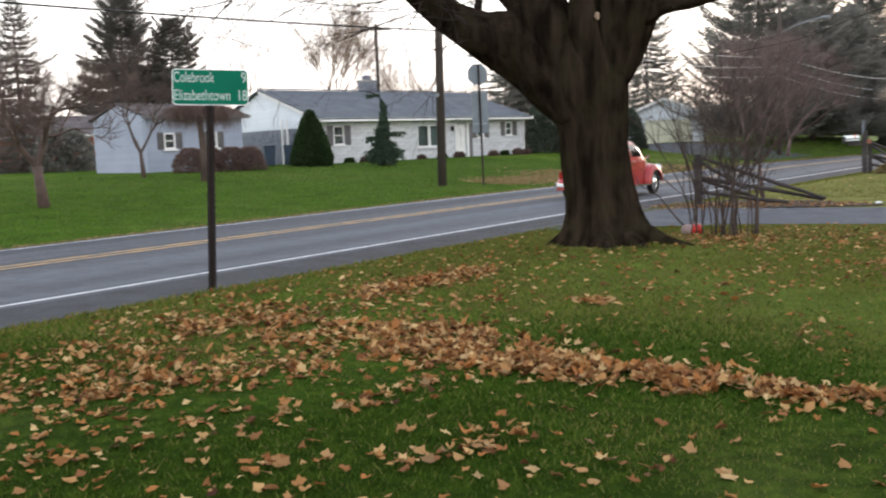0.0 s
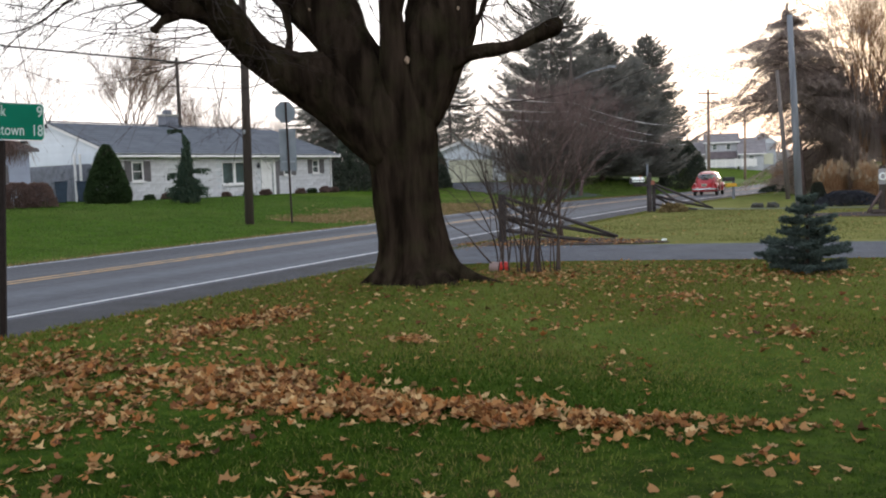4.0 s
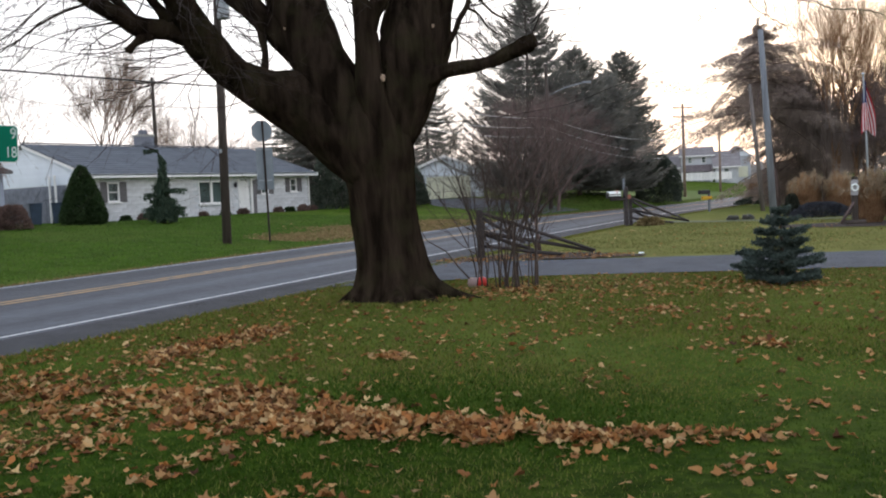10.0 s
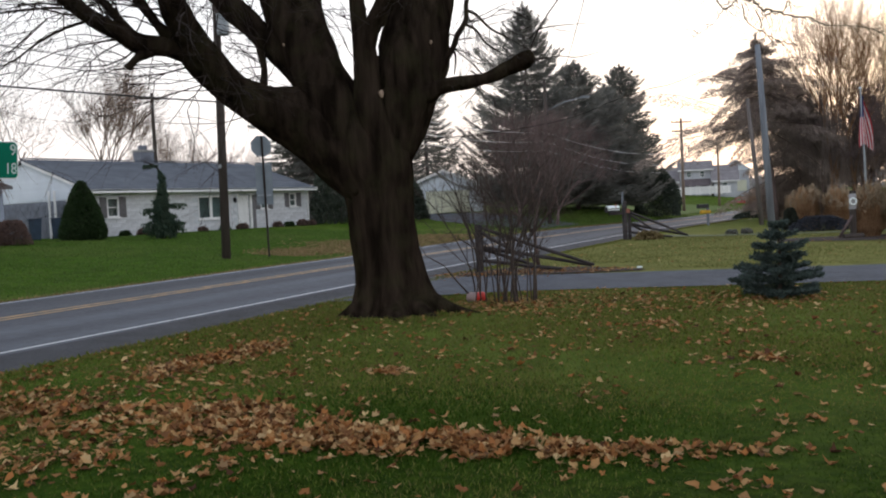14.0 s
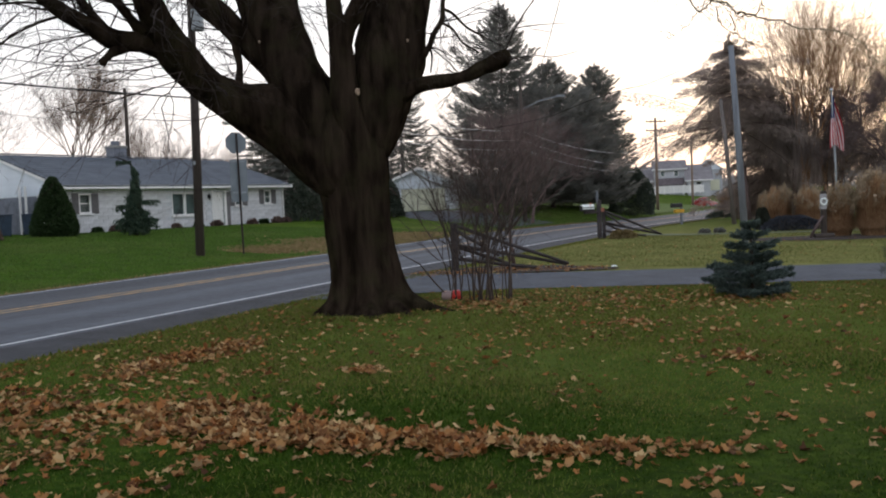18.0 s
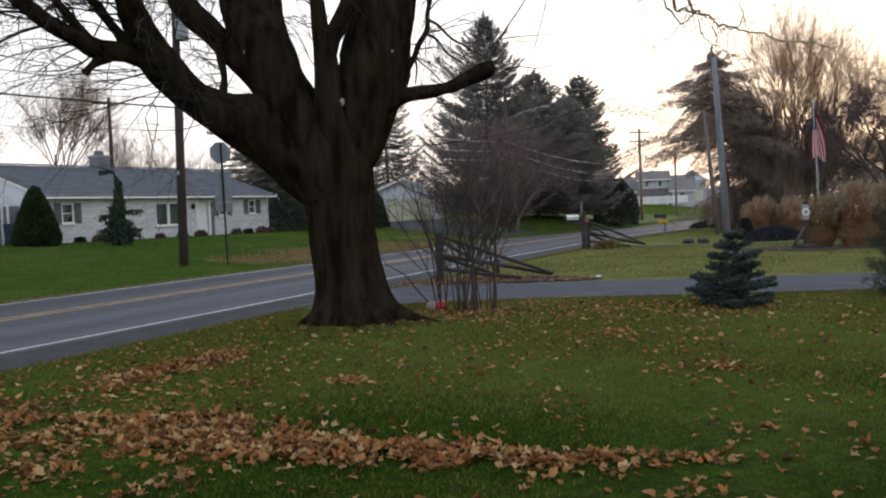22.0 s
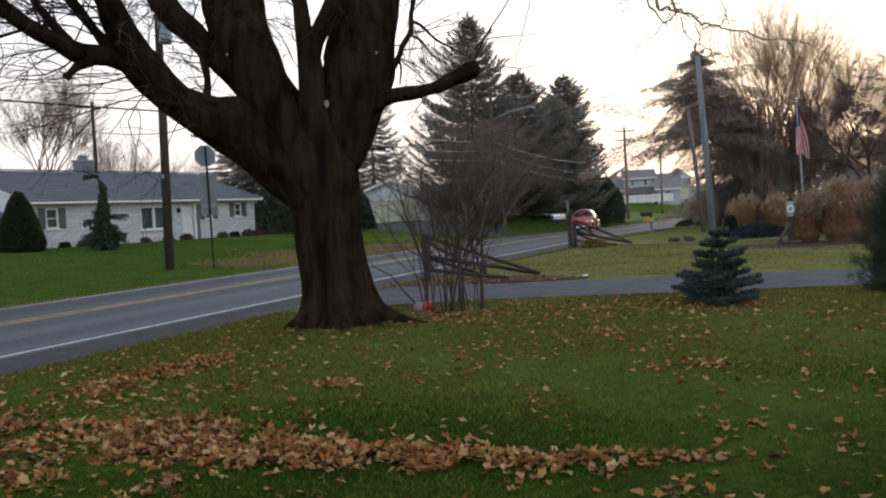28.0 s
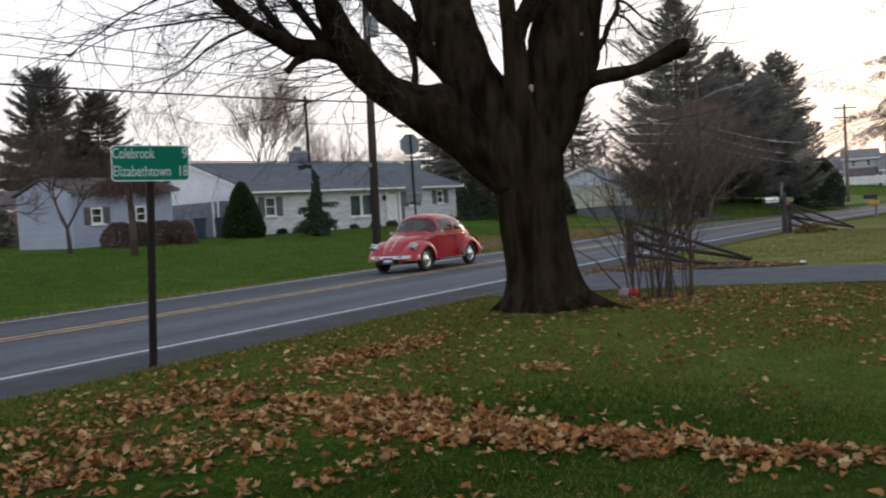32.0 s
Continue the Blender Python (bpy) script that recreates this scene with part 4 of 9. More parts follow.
        for k in range(n):
            i = int((lo + (1 - lo) * (k + rng.random()) / n) * (len(pts) - 2))
            d = Vector(pts[i + 1]) - Vector(pts[i])
            w = d.normalized() * 0.5 + Vector((rng.uniform(-1, 0.75), rng.uniform(-1, 1), rng.uniform(-0.5, 0.9)))
            if name in ("A1", "A2", "A4", "A5", "A6"):
                w = d.normalized() * 0.7 + Vector((rng.uniform(-0.9, 0.7), rng.uniform(-1, 0.8), rng.uniform(-0.6, 0.5)))
            if name in ("F",):
                w = Vector((rng.uniform(-0.2, 0.9), rng.uniform(-0.7, 0.7), rng.uniform(-0.7, 0.8)))
            twigs(rng, v, f, pts[i], w, length * rng.uniform(0.7, 1.25), rad, depth, droop)
    # long low whips that hang before the far house
    for x0, y0, z0, dx, dz, ln in ((-2.5, 12.6, 3.0, -0.8, -0.10, 1.8), (-2.9, 12.3, 3.3, -0.9, -0.2, 2.0), (-2.7, 12.5, 3.1, -0.55, -0.75, 1.3), (-3.4, 11.8, 3.6, -0.9, -0.25, 1.6), (-3.0, 12.2, 3.5, -1, 0.0, 2.1), (-3.3, 11.9, 3.6, -1, 0.1, 2.4), (-3.0, 12.2, 3.4, -1, -0.12, 2.6)):
        twigs(rng, v, f, off @ Vector((x0, y0, z0)), Vector((dx, -0.35, dz)), ln, 0.009, 2, 0.05, 0.55)
    part_mesh("twig_tangle", soup("twig_tangle", v, f), TWIG, t, "fine bare twigs", "stuff")


def overhang():
    """The twigs that hang into the sky from a tree over the camera."""
    t = thing("overhanging_branch", (2.2, 7.0, 5.2), "thin knotty bare branch hanging into the sky overhead", "branch")
    off = t.matrix_world.inverted()
    runs = (
        ([(2.2, 7.0, 5.2), (2.35, 7.5, 4.3), (2.60, 7.89, 3.42), (2.69, 7.86, 3.27), (2.77, 7.83, 3.22), (2.83, 7.81, 3.14), (2.91, 7.78, 3.13), (3.05, 7.73, 3.06), (3.18, 7.68, 3.03), (3.30, 7.62, 2.95), (3.51, 7.53, 2.91), (3.66, 7.46, 2.85), (3.78, 7.40, 2.73), (3.86, 7.36, 2.57)], 0.0135, 0.003),
        ([(2.24, 7.3, 4.6), (2.48, 7.92, 3.41), (2.57, 7.89, 3.31), (2.67, 7.86, 3.25)], 0.012, 0.010),
        ([(2.3, 7.6, 4.1), (2.41, 7.94, 3.42), (2.46, 7.93, 3.30), (2.53, 7.91, 3.19), (2.59, 7.89, 3.20), (2.64, 7.87, 3.25)], 0.008, 0.006),
        ([(2.53, 7.91, 3.19), (2.49, 7.92, 3.11), (2.37, 7.95, 3.01), (2.28, 7.98, 2.95)], 0.004, 0.0015),
        ([(2.86, 7.79, 3.10), (2.99, 7.74, 3.11), (3.03, 7.73, 3.20), (3.01, 7.74, 3.29), (2.95, 7.76, 3.35)], 0.006, 0.003),
        ([(2.79, 7.82, 3.13), (2.82, 7.81, 3.03), (2.81, 7.81, 2.94), (2.78, 7.82, 2.86)], 0.006, 0.003),
        ([(2.68, 7.86, 3.21), (2.69, 7.85, 3.12), (2.73, 7.84, 3.03), (2.83, 7.80, 2.95), (2.96, 7.75, 2.86), (3.09, 7.70, 2.81)], 0.006, 0.002),
        ([(2.05, 7.5, 4.3), (2.18, 7.99, 3.52), (2.23, 7.99, 3.41), (2.28, 7.98, 3.28)], 0.004, 0.002))
    rng = random.Random(5)
    v, f = [], []
    for k, (pts, r0, r1) in enumerate(runs):
        rows = [tuple(off @ Vector(p)) + (r0 + (r1 - r0) * i / (len(pts) - 1),) for i, p in enumerate(pts)]
        line, rad = limb_rows(rows, 6)
        line = [(x + rng.uniform(-1, 1) * 0.009, y + rng.uniform(-1, 1) * 0.009, z + rng.uniform(-1, 1) * 0.009) for x, y, z in line]
        rad = [r * (1.35 if rng.random() < 0.16 else 1.0) for r in rad]     # knots
        tube("limb" if k < 3 else "twig", line, rad, TWIG_GLARE, t, sides=7, rough=0.25)
        for i in range(6, len(line) - 1):
            if rng.random() < (0.6 if k else 0.75):                          # buds and short spurs
                w = Vector((rng.uniform(-1, 1), rng.uniform(-0.5, 0.5), rng.uniform(-1, 0.8)))
                twigs(rng, v, f, Vector(line[i]), w, rng.uniform(0.05, 0.2) * (2.0 if rng.random() < 0.2 else 1), 0.0032, 1, 0.25, 0.8, kids=2)
    part_mesh("twig_tangle", soup("twig_tangle", v, f), TWIG_GLARE, t, "thin drooping twigs with buds", "stuff")


def fan_tris(rng, p, way, length, width, n, droop, size, thin=0.2, lift=-0.35):
    """Needle sprays along one bough: n loose triangles of that size."""
    p, way = np.array(p), np.array(way)
    u = rng.random(n) ** 0.7
    side = np.array([-way[1], way[0], 0.0])
    c = p + way * (u * length)[:, None] + side * ((rng.random(n) - 0.5) * width * (1.15 - u))[:, None]
    c[:, 2] -= droop * u ** 2 * length + rng.normal(size=n) * (0.05 * width + size * 0.45)
    d = rng.normal(size=(n, 3)) * 0.42 + way * 0.9
    d[:, 2] += lift
    d /= np.linalg.norm(d, axis=1)[:, None]
    e = np.cross(d, rng.normal(size=(n, 3)))
    e /= np.linalg.norm(e, axis=1)[:, None] + 1e-6
    s = size * (0.6 + 0.8 * rng.random(n))[:, None]
    return np.stack([c - e * s * thin, c + e * s * thin, c + d * s * 2.0], 1)


def conifer(name, x, y, height, radius, label, leaf, seed, boughs=170, per=46, size=0.34, droop=0.35, bare=0.04, taper=0.85, lean=0.0, up=0.15, gaps=0.12, group="", fluff=0.55, vary=(0.68, 1.14), thin=0.2, lift=0.15, point=0.0):
    t = thing(name, (x, y, z_at(x, y)), label, "tree", group)
    rng = np.random.default_rng(seed)
    top = [(lean * k / 8 + 0.05 * math.sin(k), 0.05 * math.cos(k * 1.7), height * k / 8) for k in range(9)]
    tube("trunk", [(0, 0, -0.1)] + top[1:], [height * 0.016 * (1.05 - k / 8) for k in range(9)], TWIG_VEIL, t, sides=8)
    out = []
    for i in range(boughs):
        h = bare + (1 - bare) * (i + rng.random()) / boughs
        if rng.random() < gaps:
            continue
        prof = (1 - h) ** taper
        prof *= min(1.0, 0.55 + h * 3.2) * (1 - point * max(0.0, h - 0.68) / 0.32)
        r = radius * (prof + 0.03) * rng.uniform(*vary)
        a = i * 2.399 + rng.uniform(-0.4, 0.4)
        way = np.array([math.cos(a), math.sin(a), up * (h - 0.3) + 5.0 * max(0.0, h - 0.82)])
        out.append(fan_tris(rng, (lean * h, 0, h * height), way, r, r * fluff + 0.25 * (1 - point * h), int(1.5 * per * (0.35 + prof)), droop, size * (0.7 + 0.3 * prof), thin, lift))
    part_mesh("crown", tris("crown", np.concatenate(out)), leaf, t, "", "stuff")
    return t


def spruce(x, y, height, radius, label, leaf, seed, whorls=36, per=36, group="", name="spruce_tree", power=0.85, droop=0.22, tip=0.20, base=0.03, lean=0.0, size=0.22, skip=0.06, reach=(0.66, 1.14), hang=0.35, thin=0.15, top_up=1.1, blunt=0.22, ragged=0.14, sway=0.05):
    """A conifer of whorled boughs that sag and turn up at their tips, each with side sprays of needles."""
    t = thing(name, (x, y, z_at(x, y)), label, "tree", group)
    rng = np.random.default_rng(seed)
    stem = [(lean * k / 8 + 0.04 * math.sin(k * 1.3), 0.04 * math.cos(k * 1.7), height * k / 8) for k in range(9)]
    tube("trunk", [(0, 0, -0.1)] + stem[1:], [height * 0.015 * (1.05 - k / 8) for k in range(9)], TWIG_VEIL, t, sides=8)
    out, v, f = [], [], []
    for w in range(whorls):
        h = base + (0.985 - base) * (w + 0.5 * rng.random()) / whorls
        r = radius * (1 - h) ** power * min(1.0, 0.62 + 2.4 * h) + 0.10
        r *= min(1.0, ((1 - h) / blunt) ** 0.55) * (1 + ragged * rng.normal())
        m = int(6 + 5 * (1 - h))
        a0 = rng.uniform(0, 6.283)
        for i in range(m):
            if rng.random() < skip:
                continue
            a = a0 + 6.283 * i / m + rng.normal() * 0.14
            ln = r * rng.uniform(*reach) * (1 + ragged * math.sin(3 * a + 11 * h + seed) + 0.6 * ragged * math.sin(7 * a + 29 * h))
            way = np.array([math.cos(a), math.sin(a), 0.0])
            side = np.array([-way[1], way[0], 0.0])
            rise = top_up * max(0.0, h - 0.62) / 0.38 + sway * rng.normal()
            n = int(per * (1.15 + 0.9 * h) * (ln + 0.3))
            u = 0.06 + 0.94 * rng.random(n) ** 0.8

            def along(u):
                return rise * u - droop * np.sin(2.5 * u) * (1 - h) ** 0.4 + tip * u ** 3
            c = np.array([lean * h, 0, h * height]) + way * (u * ln)[:, None]
            lat = (rng.random(n) - 0.5) * 2
            c += side * (lat * (0.44 * ln * (1 - 0.8 * u) + 0.08))[:, None]
            c[:, 2] += along(u) * ln - hang * np.abs(lat) * 0.16 - rng.random(n) * 0.05 * ln * hang
            d = way * 0.9 + side * (np.sign(lat) * 0.55)[:, None] + rng.normal(size=(n, 3)) * 0.30
            d[:, 2] += (2.2 * tip * u ** 2 + rise) * 0.6 - hang * 0.6 * (1 - u)
            d /= np.linalg.norm(d, axis=1)[:, None]
            e = np.cross(d, rng.normal(size=(n, 3)))
            e /= np.linalg.norm(e, axis=1)[:, None] + 1e-6
            s = size * (0.6 + 0.8 * rng.random(n))[:, None] * (0.75 + 0.25 * (1 - h))
            out.append(np.stack([c - e * s * thin, c + e * s * thin, c + d * s * 2.0], 1))
            q = np.linspace(0, 0.95, 4)
            tube_data([(lean * h + way[0] * k * ln, way[1] * k * ln, h * height + float(along(k)) * ln) for k in q], [0.035, 0.025, 0.016, 0.008], 3, v, f, cap=False)
    lead = 0.05 * height
    k = 60
    c = np.column_stack([np.full(k, lean) + rng.normal(size=k) * 0.03, rng.normal(size=k) * 0.03, height * 0.96 + lead * rng.random(k)])
    d = rng.normal(size=(k, 3)) * 0.5 + np.array([0, 0, 0.9])
    e = rng.normal(size=(k, 3)) * 0.02
    out.append(np.stack([c - e, c + e, c + d * 0.22], 1))
    part_mesh("branch_crown", soup("branch_crown", v, f), TWIG_VEIL, t, "", "stuff")
    part_mesh("crown", tris("crown", np.concatenate(out)), leaf, t, "", "stuff")
    return t


def bare_tree(name, x, y, height, spread, label, seed, mat, levels=4, stems=1, kids=4, up=0.55, trunk=0.25, radius=0.10, group="", droop=0.0, fan=0.9, spray=2, spray_len=0.5, spray_w=0.004, hang=0.0, split=False):
    t = thing(name, (x, y, z_at(x, y)), label, "tree", group)
    rng = random.Random(seed)
    v, f = [], []
    tv, tf = [], []
    tips = []
    for s in range(stems):
        base = Vector((rng.uniform(-0.3, 0.3), rng.uniform(-0.3, 0.3), 0)) * (stems > 1)
        a0 = rng.uniform(0, 6.28)
        tip = base + Vector((math.cos(a0) * spread * 0.03, math.sin(a0) * spread * 0.03, height * trunk))
        tube_data([base + Vector((0, 0, -0.1)), base.lerp(tip, 0.5), tip], [radius * 1.25, radius, radius * 0.85], 8, tv, tf)

        def grow(p, d, length, r, lv):
            n = 4
            pts = [p]
            for _ in range(n):
                d = (d + Vector((rng.uniform(-1, 1), rng.uniform(-1, 1), rng.uniform(-1, 1) + 0.25 - droop)) * 0.16).normalized()
                p = p + d * length / n
                pts.append(p)
            big = lv >= levels - 1
            radii = [r * (1 - 0.5 * i / n) for i in range(n + 1)]
            if big and split:
                tube("limb", pts, radii, mat, t, sides=5)
            else:
                tube_data(pts, radii, 5 if big else 3, tv if big else v, tf if big else f, cap=False)
            if lv == 0:
                tips.extend((q, d) for q in pts[1:])
                return
            for k in range(kids):
                a = k * 2.4 + rng.uniform(-0.7, 0.7)
                u = d.orthogonal().normalized()
                w = d.cross(u)
                q = (d * up + (u * math.cos(a) + w * math.sin(a)) * rng.uniform(0.25, 0.75) * fan + Vector((0, 0, 0.12))).normalized()
                grow(pts[rng.randint(2, n)], q, length * rng.uniform(0.55, 0.82), r * 0.52, lv - 1)
        for k in range(3 if stems == 1 else 2):
            a = a0 + k * 2.1
            grow(tip, Vector((math.cos(a) * spread / height, math.sin(a) * spread / height, 0.9)).normalized(), height * (1 - trunk) * 0.42, radius * 0.7, levels)
    part_mesh("trunk", soup("trunk", tv, tf), mat, t, smooth=True)
    if spray:
        r2 = np.random.default_rng(seed)
        q = np.repeat(np.array([tuple(p[0]) for p in tips]), spray, 0)
        d = np.repeat(np.array([tuple(p[1]) for p in tips]), spray, 0) * 0.8 + r2.normal(size=q.shape) * 0.55 + np.array([0, 0, 0.2 - droop - hang])
        d /= np.linalg.norm(d, axis=1)[:, None]
        e = np.cross(d, r2.normal(size=q.shape))
        e /= np.linalg.norm(e, axis=1)[:, None]
        ln = spray_len * (0.4 + 0.9 * r2.random(len(q)))[:, None]
        part_mesh("fine_twig_haze", tris("fine_twig_haze", np.stack([q - e * spray_w, q + e * spray_w, q + d * ln], 1)), mat, t, "finest bare twigs", "stuff")
    part_mesh("branch_crown", soup("branch_crown", v, f), mat, t, "bare branches and twigs", "stuff")
    return t


def curtain_tree(x, y, height, width, label, seed, n=3400):
    """A weeping tree: thin strands that hang in curtains from arching boughs."""
    t = thing("weeping_tree", (x, y, z_at(x, y)), label, "tree")
    rng = np.random.default_rng(seed)
    v, f = [], []
    tube_data([(0, 0, -0.1), (0.05, 0, height * 0.5), (0, 0, height * 0.9)], [0.16, 0.12, 0.05], 7, v, f)
    starts = []
    for k in range(46):
        a, r, h = rng.uniform(0, 6.283), width / 2 * rng.uniform(0.35, 1.0), height * rng.uniform(0.35, 0.8)
        c, s = math.cos(a), math.sin(a)
        line = [(0, 0, h), (c * r * 0.4, s * r * 0.4, h + 0.14 * height), (c * r * 0.8, s * r * 0.8, h + 0.12 * height), (c * r, s * r, h - 0.03 * height)]
        q = smooth_line([p + (0.03 * (1 - 0.25 * i),) for i, p in enumerate(line)], 4)
        tube_data([tuple(p[:3]) for p in q], [float(p[3]) for p in q], 4, v, f, cap=False)
        starts += [tuple(p[:3]) for p in q[3:]]
    part_mesh("trunk", soup("trunk", v, f), TWIG_BROWN, t, smooth=True)
    p = np.array(starts)[rng.integers(0, len(starts), n)] + rng.normal(size=(n, 3)) * 0.10
    ln = height * (0.08 + 0.28 * rng.random(n) ** 1.5)
    ln = np.minimum(ln, p[:, 2] * 0.85)
    e = rng.normal(size=(n, 3)) * np.array([1, 1, 0])
    e /= np.linalg.norm(e, axis=1)[:, None]
    d = np.column_stack([rng.normal(size=n) * 0.12 * ln, rng.normal(size=n) * 0.12 * ln, -ln])
    part_mesh("twig_curtain", tris("twig_curtain", np.stack([p - e * 0.009, p + e * 0.009, p + d], 1)), CURTAIN, t, "brown hanging twigs", "stuff")


def mound_bush(name, x, y, w, h, label, leaf, seed, n=2500, size=0.10, depth=None, cone=False, category="shrub", group=""):
    t = thing(name, (x, y, z_at(x, y) - 0.02), label, category, group)
    rng = np.random.default_rng(seed)
    u = rng.random(n)
    a = rng.random(n) * 6.283
    if cone:
        z = u ** 1.25
        prof = np.where(z < 0.12, 0.86 + z * 1.1, np.power(np.clip((1 - z) / 0.88, 0, 1), 0.62))
    else:
        z = u ** 0.9
        prof = np.sqrt(np.clip(1 - (z * 0.98) ** 2, 0, 1)) * 0.9 + 0.1
    wob = 1 + 0.13 * np.sin(3 * a + seed) + 0.10 * np.sin(5 * a + 7 * z)
    if cone:
        wob = 1 + 0.04 * np.sin(3 * a + seed) + 0.03 * np.sin(9 * a + 11 * z)
    rr = prof * wob * (1 - 0.28 * rng.random(n) ** 2)
    c = np.stack([np.cos(a) * rr * w / 2, np.sin(a) * rr * (depth or w) / 2, z * h * (0.94 + 0.08 * rng.random(n))], 1)
    d = rng.normal(size=(n, 3)) * 0.6 + np.stack([np.cos(a), np.sin(a), np.full(n, 0.8)], 1) * 0.8
    d /= np.linalg.norm(d, axis=1)[:, None]
    e = np.cross(d, rng.normal(size=(n, 3)))
    e /= np.linalg.norm(e, axis=1)[:, None]
    s = size * (0.6 + 0.8 * rng.random(n))[:, None]
    part_mesh("foliage", tris("foliage", np.stack([c - e * s * 0.45, c + e * s * 0.45, c + d * s * 1.3], 1)), leaf, t, "", "stuff")
    v, f = [], []
    r2 = random.Random(seed)
    for _ in range(7):
        b = r2.uniform(0, 6.28)
        tube_data([(0.05 * math.cos(b), 0.05 * math.sin(b), -0.05), (w * 0.12 * math.cos(b), w * 0.12 * math.sin(b), h * 0.4), (w * 0.25 * math.cos(b), w * 0.25 * math.sin(b), h * 0.75)], [0.03, 0.02, 0.008], 4, v, f)
    part_mesh("stems", soup("stems", v, f), STEM, t)
    return t


def grass_tuft(x, y, w, h, label, seed, n=1500, plumes=60, group="ornamental grasses", tall=1.0, body=None):
    t = thing("ornamental_grass", (x, y, z_at(x, y) - 0.02), label, "ornamental grass", group)
    rng = np.random.default_rng(seed)
    a = rng.random(n) * 6.283
    r0 = rng.random(n) ** 0.5 * w * 0.24
    th = np.arccos(1 - 0.97 * rng.random(n))           # each blade leans out towards a domed outline
    far = 0.62 + 0.42 * rng.random(n) ** 0.5
    lump = 1 + 0.08 * np.sin(3 * a + seed) + 0.06 * np.sin(7 * a + 5 * th)
    r1 = np.maximum(r0, w * 0.5 * np.sin(th) * far * lump)
    hh = h * (0.10 + 0.90 * np.cos(th)) * far * lump
    turn = rng.normal(size=n) * 0.25
    p0 = np.stack([np.cos(a) * r0, np.sin(a) * r0, np.zeros(n)], 1)
    pm = np.stack([np.cos(a) * (r0 * 0.45 + r1 * 0.55), np.sin(a) * (r0 * 0.45 + r1 * 0.55), hh * 0.80 + 0.10 * h * np.sin(th)], 1)
    p1 = np.stack([np.cos(a + turn) * r1, np.sin(a + turn) * r1, hh], 1)
    e = np.stack([-np.sin(a), np.cos(a), np.zeros(n)], 1) * 0.009 * (w / 1.5)
    t1 = np.stack([p0 - e, p0 + e, pm + e], 1)
    t2 = np.stack([p0 - e, pm + e, pm - e], 1)
    t3 = np.stack([pm - e, pm + e, p1], 1)
    part_mesh("blades", tris("blades", np.concatenate([t1, t2, t3])), body or TAN_BLADE, t, "dry tan blades", "stuff")
    if plumes:
        a = rng.random(plumes) * 6.283
        r = rng.random(plumes) ** 0.5 * w * 0.42
        c = np.stack([np.cos(a) * r, np.sin(a) * r, h * (0.76 + 0.34 * rng.random(plumes)) * tall * np.sqrt(1 - (r / (w * 0.58)) ** 2)], 1)
        out = []
        for k in range(22):
            q = c + rng.normal(size=c.shape) * np.array([0.035, 0.035, 0.09])
            d = rng.normal(size=c.shape) * 0.4 + np.array([0.15, 0, 0.6])
            s = np.cross(d, rng.normal(size=c.shape)) * 0.014
            out.append(np.stack([q - s, q + s, q + d * 0.11], 1))
        part_mesh("plumes", tris("plumes", np.concatenate(out)), PLUME, t, "pale feathery plumes", "stuff")
    return t


def blue_spruce(x, y, height=1.16, width=1.5):
    t = thing("blue_spruce", (x, y, z_at(x, y)), "young blue spruce with layered boughs on the lawn", "tree")
    rng = np.random.default_rng(3)
    tube("trunk", [(0, 0, -0.05), (0.01, 0, height * 0.5), (0, 0, height * 0.96)], [0.035, 0.025, 0.006], STEM, t)
    out, v, f = [], [], []
    tiers = 7
    for k in range(tiers):
        h = 0.06 + 0.86 * (k / (tiers - 1)) ** 0.95
        r = width / 2 * (1 - h) ** 0.80 * (0.95 if k == 0 else 1) + 0.03
        m = 11 - k // 2
        for i in range(m):
            a = i * 6.283 / m + k * 0.8 + rng.uniform(-0.25, 0.25)
            rr = r * rng.uniform(0.55, 1.18)
            way = np.array([math.cos(a), math.sin(a), rng.uniform(-0.06, 0.10) + 0.35 * max(0.0, h - 0.6)])
            p = np.array([0, 0, h * height + rng.uniform(-0.03, 0.03)])
            tube_data([Vector(p), Vector(p + way * rr * 0.6), Vector(p + way * rr + np.array([0, 0, 0.04]))], [0.012, 0.007, 0.003], 4, v, f, cap=False)
            n = int(330 * rr / 0.5) + 50
            u = 0.12 + 0.9 * rng.random(n)
            side = np.array([-way[1], way[0], 0])
            c = p + way * (u * rr)[:, None] + side * ((rng.random(n) - 0.5) * (0.05 + rr * 0.55 * (1.1 - u)))[:, None]
            c[:, 2] += rng.normal(size=n) * 0.015 + 0.05 * u * u
            d = rng.normal(size=(n, 3)) * 0.55 + way * 0.8 + np.array([0, 0, 0.25])
            d /= np.linalg.norm(d, axis=1)[:, None]
            e = np.cross(d, rng.normal(size=(n, 3)))
            e /= np.linalg.norm(e, axis=1)[:, None]
            out.append(np.stack([c - e * 0.011, c + e * 0.011, c + d * 0.062], 1))
    part_mesh("boughs", soup("boughs", v, f), STEM, t)
    part_mesh("needles", tris("needles", np.concatenate(out)), BLUE_SPRUCE, t, "blue-green needles", "stuff")
    return t


